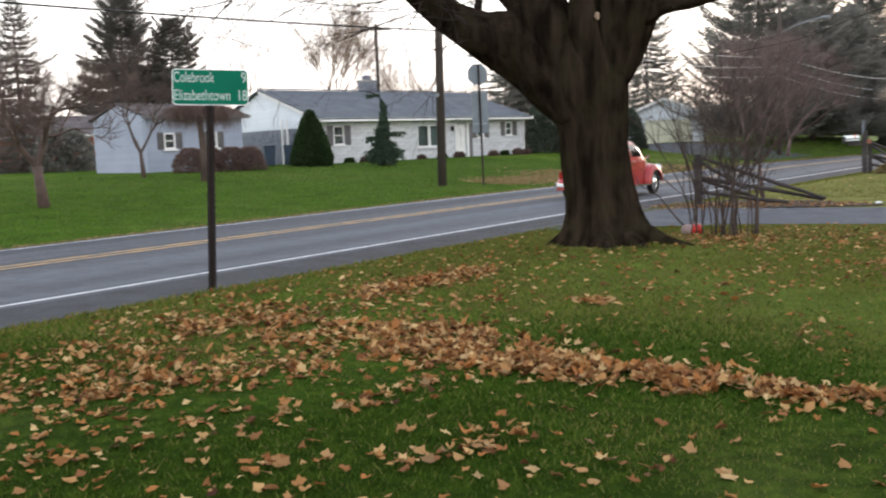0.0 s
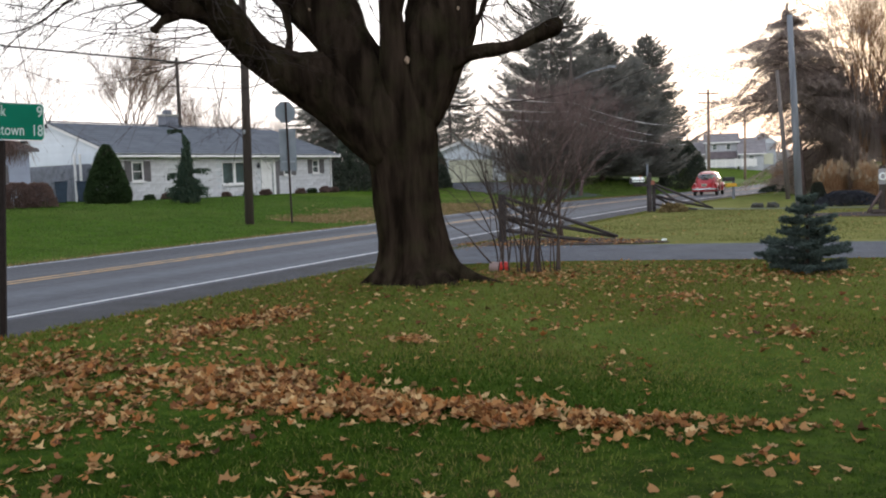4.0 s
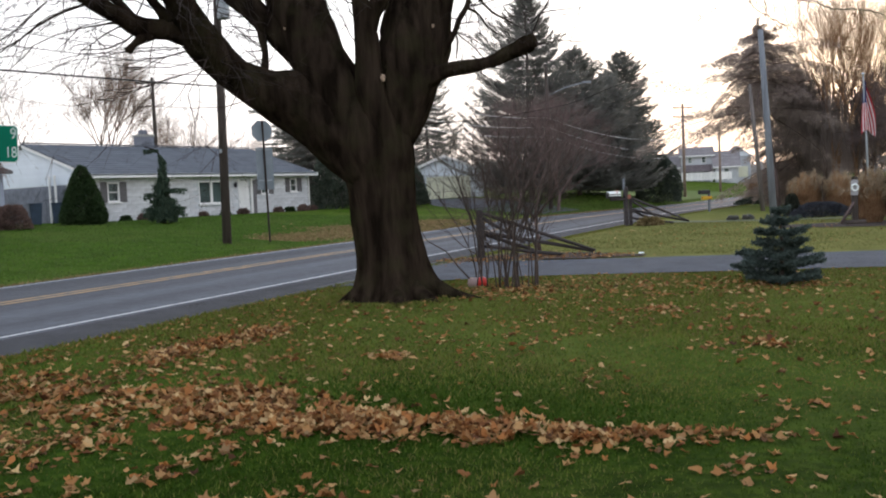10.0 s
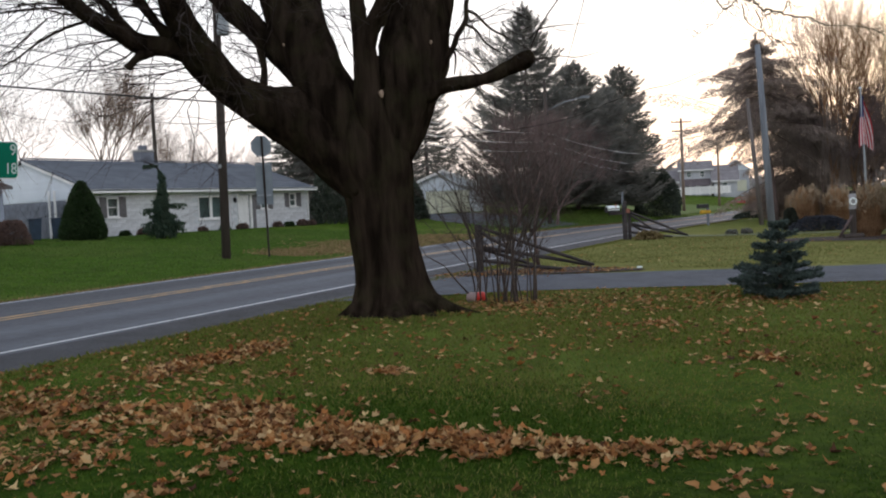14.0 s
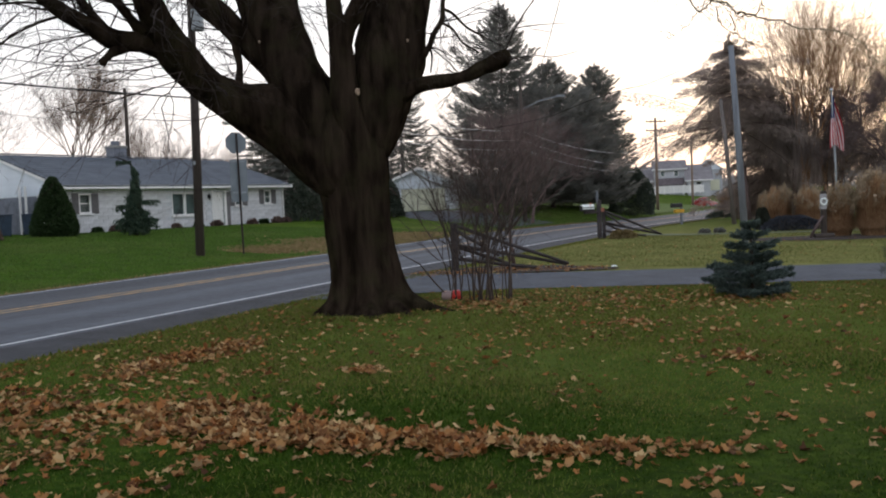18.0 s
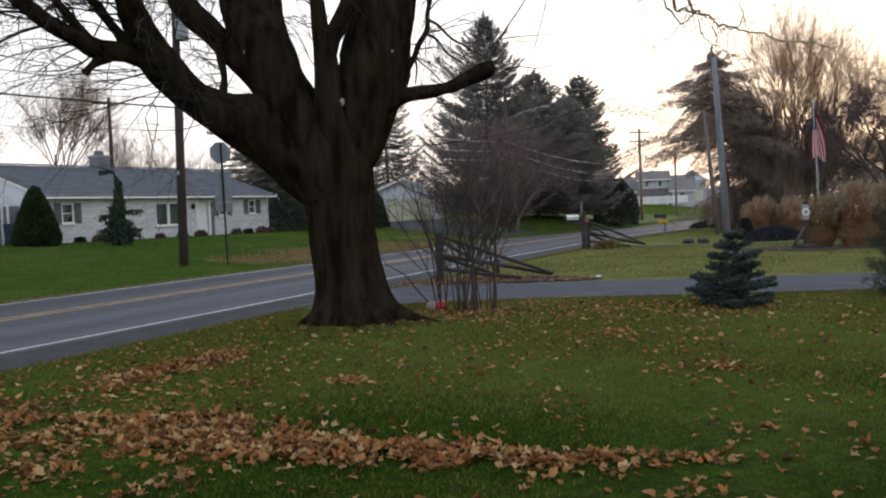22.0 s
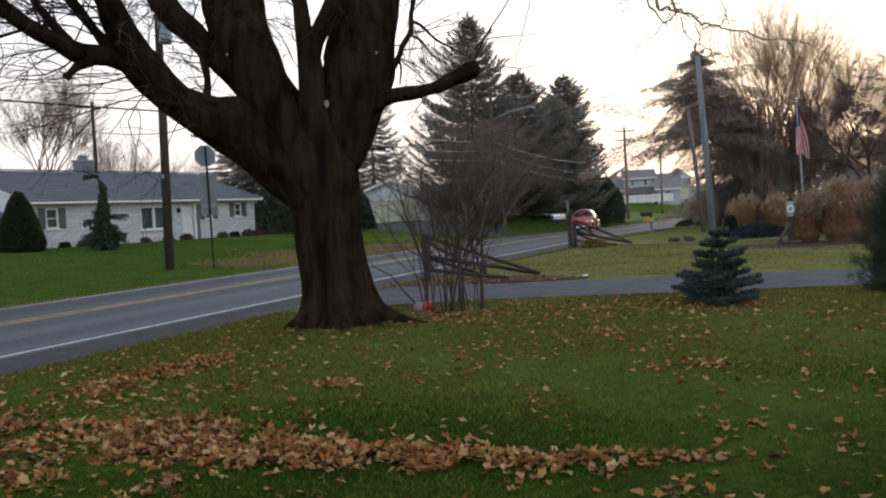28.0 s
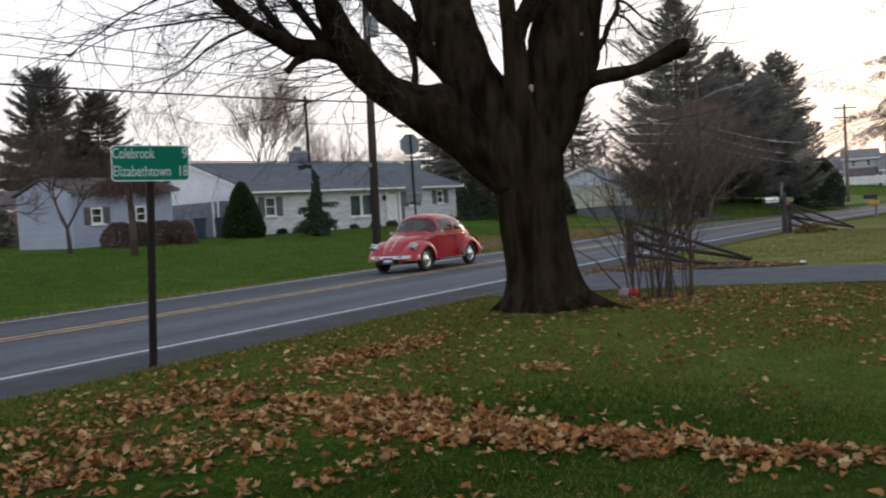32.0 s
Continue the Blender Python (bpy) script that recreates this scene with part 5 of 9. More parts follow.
def lilac(x, y):
    t = thing("bare_shrub", (x, y, z_at(x, y)), "tall many-stemmed bare shrub beside the driveway", "shrub")
    rng = random.Random(21)
    v, f = [], []
    stems = ((0.0, 0.1, 0.65), (0.18, 0.1, 0.85), (-0.05, -0.1, 0.4), (-0.46, 0.30, -0.75), (-0.40, 0.22, -0.42), (-0.36, 0.2, -0.60), (-0.33, 0.25, 0.22), (-0.30, 0.15, -0.15), (-0.10, 0.1, 0.30), (0.0, -0.05, -0.35), (0.03, -0.1, 0.12), (0.07, -0.12, 0.45), (0.13, -0.2, -0.18), (0.16, -0.25, 0.25), (0.20, -0.1, 0.6), (0.46, 0.0, 0.30), (0.50, 0.05, -0.22), (0.10, 0.2, 0.05))
    for sx, sy, lean in stems:
        h = rng.uniform(1.5, 2.3)
        pts = [(sx, sy, -0.05), (sx + lean * 0.10 + rng.uniform(-0.07, 0.07), sy, h * 0.3), (sx + lean * 0.42 + rng.uniform(-0.07, 0.07), sy + rng.uniform(-0.1, 0.1), h * 0.65), (sx + lean * 1.0 + rng.uniform(-0.1, 0.1), sy + rng.uniform(-0.2, 0.2), h)]
        r = rng.uniform(0.010, 0.021)
        q = smooth_line([p + (r * (1 - 0.2 * i),) for i, p in enumerate(pts)], 3)
        tube("stem", [tuple(a[:3]) for a in q], [float(a[3]) for a in q], STEM, t, sides=6, rough=0.2)
        for k in range(4):
            i = rng.randint(3, len(q) - 1)
            twigs(rng, v, f, Vector(q[i][:3]), Vector((lean * 0.5 + rng.uniform(-0.5, 0.5), rng.uniform(-0.5, 0.5), 0.8)), rng.uniform(0.6, 1.15), 0.0085, 3, -0.05, 0.5)
    for k in range(8):
        sx, lean, h = rng.uniform(-0.5, 0.5), rng.uniform(-0.95, 0.95), rng.uniform(1.1, 2.3)
        q = smooth_line([(sx, rng.uniform(-0.2, 0.3), -0.05, 0.011), (sx + lean * 0.2, rng.uniform(-0.2, 0.3), h * 0.4, 0.009), (sx + lean * 0.55 + rng.uniform(-0.1, 0.1), rng.uniform(-0.3, 0.4), h * 0.75, 0.007), (sx + lean, rng.uniform(-0.4, 0.5), h, 0.004)], 3)
        tube("stem", [tuple(a[:3]) for a in q], [float(a[3]) for a in q], STEM, t, sides=5)
        for j in range(3):
            twigs(rng, v, f, Vector(q[rng.randint(3, len(q) - 1)][:3]), Vector((lean * 0.6 + rng.uniform(-0.6, 0.6), rng.uniform(-0.5, 0.5), 0.7)), rng.uniform(0.5, 1.0), 0.006, 3, -0.05, 0.5)
    # one low bent whip towards the trunk
    tube("stem", [(-0.45, 0.3, 0.0), (-0.75, 0.3, 0.35), (-0.95, 0.35, 0.62), (-1.25, 0.4, 0.8), (-1.35, 0.4, 1.0)], [0.016, 0.013, 0.011, 0.008, 0.004], STEM, t, sides=5)
    part_mesh("twig_tangle", soup("twig_tangle", v, f), STEM, t, "fine bare twigs", "stuff")


def weeping_cedar(x, y):
    t = thing("weeping_cedar", (x, y, z_at(x, y)), "small weeping evergreen with a bent leader before the house", "tree")
    rng = np.random.default_rng(8)
    lead = smooth_line([(0, 0, -0.1, 0.11), (0.05, 0, 1.2, 0.09), (0.1, 0, 2.4, 0.07), (0.0, 0, 3.2, 0.05), (-0.3, 0, 3.5, 0.035), (-0.7, 0, 3.65, 0.02)], 4)
    tube("trunk", [tuple(q[:3]) for q in lead], [float(q[3]) for q in lead], BARK, t, sides=6)
    out = []

    def hang(px, pz, dx, ln, n):
        u = rng.random(n)
        n = int(n * 1.8)
        u = rng.random(n)
        c = np.stack([px + dx * u, rng.normal(size=n) * (0.05 + 0.075 * (3.5 - pz)), pz + 0.35 * u * (1 - u) * ln - rng.random(n) ** 1.3 * ln * (0.5 + 0.5 * u)], 1)
        d = rng.normal(size=(n, 3)) * 0.35 + np.array([0, 0, -1])
        d /= np.linalg.norm(d, axis=1)[:, None]
        e = np.cross(d, rng.normal(size=(n, 3)))
        e /= np.linalg.norm(e, axis=1)[:, None]
        s = 0.09 * (0.6 + 0.8 * rng.random(n))[:, None]
        out.append(np.stack([c - e * s * 0.35, c + e * s * 0.35, c + d * s * 1.5], 1))
    for k in range(90):
        z = 0.25 + 3.0 * (k + rng.random()) / 90
        r = 0.10 + 0.98 * (1 - z / 3.4) ** 1.2
        hang(0.06 + rng.uniform(-0.5, 0.5) * r, z, rng.uniform(-0.6, 0.6) * r, min(0.55, z * 0.8), int(16 + 60 * r))
    for px, pz, dx, ln, n in ((-0.05, 3.5, -0.7, 0.16, 90), (0.2, 1.62, 0.95, 0.26, 150), (0.0, 1.45, -0.85, 0.28, 140), (0.45, 0.75, 0.6, 0.5, 150), (-0.4, 0.75, -0.5, 0.5, 130)):
        hang(px, pz, dx, ln, n)
    part_mesh("foliage", tris("foliage", np.concatenate(out)), WEEP_LEAF, t, "hanging blue-green foliage", "stuff")


def umbrella_tree(x, y):
    t = thing("weeping_cherry", (x, y, z_at(x, y)), "small weeping tree with a flat umbrella of bare brown twigs", "tree")
    tube("trunk", [(0, 0, -0.1), (0.02, 0, 1.0), (-0.02, 0, 2.1), (-0.05, 0, 2.6)], [0.15, 0.12, 0.115, 0.09], TWIG_BROWN, t, sides=10, rough=0.15)
    rng = random.Random(4)
    v, f = [], []
    for k in range(120):
        a = rng.uniform(0, 6.283)
        ln = rng.uniform(0.8, 2.0)
        c, s = math.cos(a), math.sin(a)
        pts = [(0, 0, 2.5), (c * ln * 0.5, s * ln * 0.5, 2.75 + rng.uniform(-0.1, 0.15)), (c * ln * 0.85, s * ln * 0.85, 2.62 + rng.uniform(-0.15, 0.1)), (c * ln, s * ln, 2.0 + rng.uniform(-0.25, 0.35))]
        tube_data(pts, [0.018, 0.012, 0.008, 0.003], 3, v, f, cap=False)
        for j in range(5):
            q = Vector(pts[1]).lerp(Vector(pts[2]), rng.random())
            tube_data([q, q + Vector((rng.uniform(-0.2, 0.2), rng.uniform(-0.2, 0.2), -0.3)), q + Vector((rng.uniform(-0.3, 0.3), rng.uniform(-0.3, 0.3), -0.65 * rng.random() - 0.2))], [0.009, 0.007, 0.003], 3, v, f, cap=False)
    part_mesh("branch_crown", soup("branch_crown", v, f), BROWN_LEAF, t, "arching brown twigs", "stuff")


maple()
overhang()
blue_spruce(5.12, 13.78, 1.14, 1.56)
lilac(0.98, 14.55)
bare_tree("dogwood", 2.35, 22.2, 4.0, 3.4, "small bare reddish-brown tree at the corner fence", 73, TWIG_RED, levels=3, kids=4, trunk=0.22, radius=0.046, fan=1.0, spray=4, spray_len=0.32, spray_w=0.0022, droop=0.05, split=True)
# far side, before and behind the ranch house
mound_bush("arborvitae", -16.55, 42.0, 2.02, 2.64, "dense clipped conical arborvitae before the house", ARBOR_LEAF, 2, n=12000, size=0.11, cone=True, category="evergreen")
weeping_cedar(-13.2, 43.0)
bare_tree("lawn_tree", -16.0, 21.2, 4.6, 3.4, "small spreading bare tree on the far lawn", 14, TWIG_RED, levels=4, kids=4, trunk=0.24, radius=0.135, fan=1.25, spray=3, spray_len=0.34, spray_w=0.0035)
bare_tree("lawn_tree", -19.75, 32.2, 4.9, 3.0, "slender bare young tree before the pale shed", 15, TWIG_BROWN, levels=4, kids=4, trunk=0.2, radius=0.08, fan=0.9, spray=2, spray_len=0.35, spray_w=0.003)
umbrella_tree(-16.6, 31.2)
for i, (x, y, w) in enumerate(((-19.7, 35.9, 1.5), (-19.1, 36.5, 1.2), (-18.5, 37.3, 1.4), (-17.9, 37.9, 1.3))):
    mound_bush("withered_hydrangea", x, y, w, 1.05, "withered brown hydrangea bush by the shed", BROWN_LEAF, 30 + i, n=5200, size=0.055, group="brown bushes")
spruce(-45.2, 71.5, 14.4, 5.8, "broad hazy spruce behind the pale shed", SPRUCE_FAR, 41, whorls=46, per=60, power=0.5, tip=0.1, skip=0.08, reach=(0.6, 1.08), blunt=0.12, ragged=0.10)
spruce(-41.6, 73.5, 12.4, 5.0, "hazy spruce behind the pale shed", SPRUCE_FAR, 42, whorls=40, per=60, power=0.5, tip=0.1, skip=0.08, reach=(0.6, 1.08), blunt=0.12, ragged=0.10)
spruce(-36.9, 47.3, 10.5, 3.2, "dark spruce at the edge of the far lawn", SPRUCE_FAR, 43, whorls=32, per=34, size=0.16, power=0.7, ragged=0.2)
mound_bush("juniper", -33.0, 45.5, 3.2, 2.4, "dark evergreen shrub beside the brick house", SPRUCE_LEAF, 44, n=2200, size=0.22)
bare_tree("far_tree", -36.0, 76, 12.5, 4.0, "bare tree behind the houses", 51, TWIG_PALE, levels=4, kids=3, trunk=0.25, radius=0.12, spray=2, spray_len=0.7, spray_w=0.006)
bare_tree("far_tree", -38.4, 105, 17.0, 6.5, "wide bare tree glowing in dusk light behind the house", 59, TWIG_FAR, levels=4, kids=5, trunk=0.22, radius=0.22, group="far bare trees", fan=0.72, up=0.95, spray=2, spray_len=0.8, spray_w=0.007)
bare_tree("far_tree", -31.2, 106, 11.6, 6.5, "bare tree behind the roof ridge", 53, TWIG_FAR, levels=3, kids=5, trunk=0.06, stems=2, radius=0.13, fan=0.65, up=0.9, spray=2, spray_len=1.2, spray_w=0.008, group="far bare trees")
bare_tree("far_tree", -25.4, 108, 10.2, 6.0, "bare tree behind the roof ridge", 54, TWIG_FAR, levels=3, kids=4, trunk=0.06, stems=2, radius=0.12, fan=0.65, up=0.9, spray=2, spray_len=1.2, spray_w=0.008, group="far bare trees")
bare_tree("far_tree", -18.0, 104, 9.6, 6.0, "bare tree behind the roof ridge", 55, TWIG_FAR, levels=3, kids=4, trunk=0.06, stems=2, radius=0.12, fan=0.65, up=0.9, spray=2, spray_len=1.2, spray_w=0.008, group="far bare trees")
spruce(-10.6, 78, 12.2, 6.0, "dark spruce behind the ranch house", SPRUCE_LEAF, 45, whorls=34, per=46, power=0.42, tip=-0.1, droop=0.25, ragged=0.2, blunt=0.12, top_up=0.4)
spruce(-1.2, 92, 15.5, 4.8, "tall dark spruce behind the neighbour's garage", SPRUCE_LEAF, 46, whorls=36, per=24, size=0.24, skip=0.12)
for i, (x, y, w, h) in enumerate(((-6.7, 61.0, 3.4, 4.6), (-4.0, 62.0, 3.6, 3.4), (-2.6, 66.0, 3.2, 2.8))):
    mound_bush("yew", x, y, w, h, "large dark yew beside the ranch house", YEW_LEAF, 60 + i, n=6000, size=0.17, group="yews")
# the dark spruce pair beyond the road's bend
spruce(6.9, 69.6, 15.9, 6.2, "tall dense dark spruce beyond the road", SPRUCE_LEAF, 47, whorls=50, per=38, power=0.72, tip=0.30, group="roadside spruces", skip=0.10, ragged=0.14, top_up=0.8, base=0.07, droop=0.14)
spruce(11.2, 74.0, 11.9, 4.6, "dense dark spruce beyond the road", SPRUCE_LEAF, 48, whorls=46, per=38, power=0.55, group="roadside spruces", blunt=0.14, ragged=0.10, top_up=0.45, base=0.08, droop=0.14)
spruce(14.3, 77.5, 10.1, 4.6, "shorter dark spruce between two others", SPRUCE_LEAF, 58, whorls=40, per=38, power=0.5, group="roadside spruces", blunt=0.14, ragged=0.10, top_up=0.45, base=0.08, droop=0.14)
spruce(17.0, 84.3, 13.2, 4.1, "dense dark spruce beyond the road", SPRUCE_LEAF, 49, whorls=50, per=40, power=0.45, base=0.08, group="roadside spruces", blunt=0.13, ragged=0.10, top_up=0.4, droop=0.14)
mound_bush("yew", 19.4, 82.0, 4.0, 4.2, "round dark evergreen at the roadside", YEW_LEAF, 66, n=14000, size=0.13)
bare_tree("roadside_tree", 4.9, 58.0, 8.2, 5.5, "bare brown tree before the dark spruces", 71, TWIG_ROSE, levels=4, kids=4, trunk=0.14, radius=0.11, fan=1.15, spray=3, spray_len=0.5, spray_w=0.005)
bare_tree("roadside_tree", 7.7, 60.5, 7.6, 5.0, "bare brown tree before the dark spruces", 72, TWIG_ROSE, levels=4, kids=4, trunk=0.14, radius=0.10, fan=1.15, spray=3, spray_len=0.5, spray_w=0.005)
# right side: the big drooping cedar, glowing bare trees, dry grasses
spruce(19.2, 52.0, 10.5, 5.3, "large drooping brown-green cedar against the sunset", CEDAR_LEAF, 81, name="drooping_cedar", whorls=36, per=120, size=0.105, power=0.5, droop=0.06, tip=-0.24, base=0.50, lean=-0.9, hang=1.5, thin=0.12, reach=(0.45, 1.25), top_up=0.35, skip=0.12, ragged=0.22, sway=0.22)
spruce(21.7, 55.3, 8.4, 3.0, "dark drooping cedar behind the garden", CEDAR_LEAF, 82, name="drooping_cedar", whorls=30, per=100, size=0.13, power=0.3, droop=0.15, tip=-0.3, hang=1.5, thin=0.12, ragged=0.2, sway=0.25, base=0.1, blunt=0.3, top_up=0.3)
curtain_tree(21.4, 50.8, 7.8, 4.4, "weeping tree with curtains of hanging brown twigs", 83, 4400)
curtain_tree(23.7, 52.0, 7.2, 4.6, "weeping tree with curtains of hanging brown twigs", 84, 4000)
for i, (x, y, h, s, k) in enumerate(((21.9, 50.6, 12.0, 2.4, 3), (23.4, 51.0, 12.4, 2.6, 4), (24.6, 52.5, 10.8, 2.4, 3))):
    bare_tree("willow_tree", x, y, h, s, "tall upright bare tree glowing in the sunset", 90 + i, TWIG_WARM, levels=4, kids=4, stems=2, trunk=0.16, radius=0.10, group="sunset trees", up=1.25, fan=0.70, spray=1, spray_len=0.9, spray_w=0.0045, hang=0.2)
for i, (x, y, h, s) in enumerate(((25.0, 46.0, 9.3, 6.0), (29.2, 46.0, 9.8, 6.5))):
    bare_tree("garden_tree", x, y, h, s, "wide forked bare garden tree against the sunset", 95 + i, TWIG_VEIL, levels=4, kids=4, trunk=0.17, radius=0.17, group="garden trees", droop=0.2, fan=1.05, spray=9, spray_len=0.8, spray_w=0.005, hang=0.5)
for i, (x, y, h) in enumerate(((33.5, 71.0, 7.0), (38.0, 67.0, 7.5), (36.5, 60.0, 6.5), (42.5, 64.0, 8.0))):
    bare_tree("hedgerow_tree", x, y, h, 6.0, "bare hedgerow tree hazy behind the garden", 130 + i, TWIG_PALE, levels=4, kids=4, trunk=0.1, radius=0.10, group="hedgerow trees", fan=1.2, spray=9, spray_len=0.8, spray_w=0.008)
grass_tuft(23.2, 67.1, 1.9, 2.05, "round clump of dry tan ornamental grass at the roadside", 1, 6000, 40, body=RUST_BLADE)
grass_tuft(24.9, 66.0, 1.1, 1.25, "small round clump of dry tan ornamental grass", 2, 3600, 20, body=RUST_BLADE)
mound_bush("low_hedge", 22.0, 63.5, 3.4, 0.5, "low dark clipped hedge before dry grass", YEW_LEAF, 115, n=2600, size=0.10, depth=1.0)
grass_tuft(15.35, 38.2, 1.5, 1.75, "clump of rusty ornamental grass in the garden", 3, 7000, 50, body=RUST_BLADE)
grass_tuft(16.45, 37.7, 1.5, 1.6, "clump of rusty ornamental grass in the garden", 4, 7000, 50, body=RUST_BLADE)
grass_tuft(16.2, 41.5, 1.3, 1.5, "clump of rusty ornamental grass in the garden", 5, 4600, 30, body=RUST_BLADE)
grass_tuft(18.3, 41.5, 1.6, 1.6, "clump of rusty ornamental grass in the garden", 9, 5000, 30, body=RUST_BLADE)
grass_tuft(14.1, 29.9, 1.35, 1.6, "tall plumed orange-tan ornamental grass in a mulch bed", 6, 9000, 110, body=RUST_BLADE)
grass_tuft(15.0, 29.3, 1.65, 1.95, "tall plumed orange-tan ornamental grass in a mulch bed", 7, 11000, 150, body=RUST_BLADE)
grass_tuft(16.3, 29.9, 1.8, 1.9, "tall plumed orange-tan ornamental grass in a mulch bed", 8, 11000, 150, body=RUST_BLADE)
mound_bush("juniper", 14.35, 37.3, 0.55, 0.9, "low dark shaggy juniper beside rusty grass", mat_of("dark_juniper", (0.030, 0.036, 0.024), 0.9, island=0.3), 101, n=3600, size=0.07)
mound_bush("heather_mound", 14.95, 35.9, 2.3, 0.58, "low dark purple-grey heather mound", mat_of("dark_heather", (0.040, 0.044, 0.058), 0.9, island=0.3), 102, n=7000, size=0.05, depth=1.6)
conifer("pine_shrub", 8.2, 14.0, 1.75, 0.85, "soft dull green pine shrub beside the driveway", PINE_LEAF, 103, boughs=230, per=150, size=0.045, droop=-0.25, up=0.9, gaps=0.05, taper=0.5, bare=0.02, fluff=0.6, vary=(0.55, 1.15), thin=0.10, lift=0.6)


def distant_wood():
    """A low hazy belt of trees along the horizon."""
    rng = np.random.default_rng(19)
    n = 16000
    a = np.radians(-75 + 150 * rng.random(n))
    r = 330 + 90 * rng.random(n)
    top = 7.5 + 3.0 * np.sin(a * 31) + 2.0 * np.sin(a * 77 + 1) + 1.5 * np.sin(a * 13)
    z = rng.random(n) ** 0.7 * top
    c = np.stack([r * np.sin(a), r * np.cos(a), z], 1)
    d = rng.normal(size=(n, 3)) + np.array([0, 0, 0.6])
    e = rng.normal(size=(n, 3))
    # the haze is in these pale grey colours
    m = ramp_by_island("hazy_wood", [(0.22, 0.21, 0.22), (0.30, 0.28, 0.28), (0.36, 0.34, 0.33)], 0.95)
    tagged(part_mesh("distant_wood", tris("distant_wood", np.stack([c - e, c + e, c + d * 1.6], 1)), m), "pale hazy bare wood along the horizon", "wood", kind="stuff")


distant_wood()

# ---- buildings ----
def yaw_of(dx, dy):
    return math.degrees(math.atan2(dy, dx))


def slab(pts, thick):
    """A flat plate with corners pts, thickened downwards along its normal."""
    bm = bmesh.new()
    p = [Vector(q) for q in pts]
    n = (p[1] - p[0]).cross(p[2] - p[0]).normalized()
    if n.z < 0:
        n = -n
    a = [bm.verts.new(q) for q in p]
    b = [bm.verts.new(q - n * thick) for q in p]
    bm.faces.new(a)
    bm.faces.new(b[::-1])
    for i in range(len(p)):
        bm.faces.new((a[i], b[i], b[(i + 1) % len(p)], a[(i + 1) % len(p)]))
    bmesh.ops.recalc_face_normals(bm, faces=bm.faces)
    return bm


def wall_with_holes(u0, u1, z0, z1, holes, thick, y=0.0):
    """A wall in x, z (front face at y, body behind it) with rectangular holes (u0, u1, z0, z1)."""
    us = sorted({u0, u1, *[h[0] for h in holes], *[h[1] for h in holes]})
    zs = sorted({z0, z1, *[h[2] for h in holes], *[h[3] for h in holes]})
    bm = bmesh.new()
    solid = lambda i, k: 0 <= i < len(us) - 1 and 0 <= k < len(zs) - 1 and not any(h[0] <= us[i] < h[1] and h[2] <= zs[k] < h[3] for h in holes)
    quad = lambda *c: bm.faces.new([bm.verts.new(q) for q in c])
    for i in range(len(us) - 1):
        for k in range(len(zs) - 1):
            if not solid(i, k):
                continue
            a, b, c, d = us[i], us[i + 1], zs[k], zs[k + 1]
            quad((a, y, c), (b, y, c), (b, y, d), (a, y, d))
            quad((a, y + thick, d), (b, y + thick, d), (b, y + thick, c), (a, y + thick, c))
            if not solid(i - 1, k):
                quad((a, y, c), (a, y, d), (a, y + thick, d), (a, y + thick, c))
            if not solid(i + 1, k):
                quad((b, y, d), (b, y, c), (b, y + thick, c), (b, y + thick, d))
            if not solid(i, k - 1):
                quad((a, y, c), (a, y + thick, c), (b, y + thick, c), (b, y, c))
            if not solid(i, k + 1):
                quad((a, y, d), (b, y, d), (b, y + thick, d), (a, y + thick, d))
    bmesh.ops.remove_doubles(bm, verts=bm.verts, dist=1e-4)
    return bm


def window(house, u0, u1, z0, z1, m, sashes=1, shutters=True, sill=True, rail=True, shutter_w=0.42):
    """A window set in a wall hole; m takes the wall's space to the house's."""
    w = new("window")
    w.parent, w.matrix_local = house, m
    tagged(w, "white-framed window" + (" with grey shutters" if shutters else ""))
    fr = 0.07
    for a, b, c, d in ((u0, u1, z1 - fr, z1), (u0, u1, z0, z0 + fr), (u0, u0 + fr, z0 + fr, z1 - fr), (u1 - fr, u1, z0 + fr, z1 - fr)):
        part("frame", box((b - a, 0.09, d - c), ((a + b) / 2, 0.03, (c + d) / 2)), TRIM, w)
    for k in range(1, sashes):
        u = u0 + (u1 - u0) * k / sashes
        part("mullion", box((0.16, 0.09, z1 - z0 - 2 * fr), (u, 0.03, (z0 + z1) / 2)), TRIM, w)
    if rail:
        part("rail", box((u1 - u0 - 2 * fr, 0.05, 0.05), ((u0 + u1) / 2, 0.04, (z0 + z1) / 2)), TRIM, w)
    part("pane", box((u1 - u0 - 2 * fr, 0.012, z1 - z0 - 2 * fr), ((u0 + u1) / 2, 0.075, (z0 + z1) / 2)), WINDOW_GLASS, w, "dark reflecting pane").visible_shadow = False
    part("blind", box((u1 - u0, 0.02, z1 - z0), ((u0 + u1) / 2, 0.30, (z0 + z1) / 2)), DARK_ROOM, w, "dim room behind the pane")
    if sill:
        part("sill", box((u1 - u0 + 0.14, 0.16, 0.08), ((u0 + u1) / 2, -0.04, z0 - 0.045)), TRIM, w)
    if shutters:
        for s in (u0 - shutter_w / 2 - 0.02, u1 + shutter_w / 2 + 0.02):
            sh = part("shutter", box((shutter_w, 0.04, z1 - z0 + 0.06), (s, -0.022, (z0 + z1) / 2), 0.008), SHUTTER, w)
            for k in range(9):
                part("slat", box((shutter_w - 0.1, 0.02, 0.06), (s, -0.048, z0 + 0.08 + (z1 - z0 - 0.16) * k / 8), turn=pose(0, 0, 0, 25)), SHUTTER, sh)
    return w


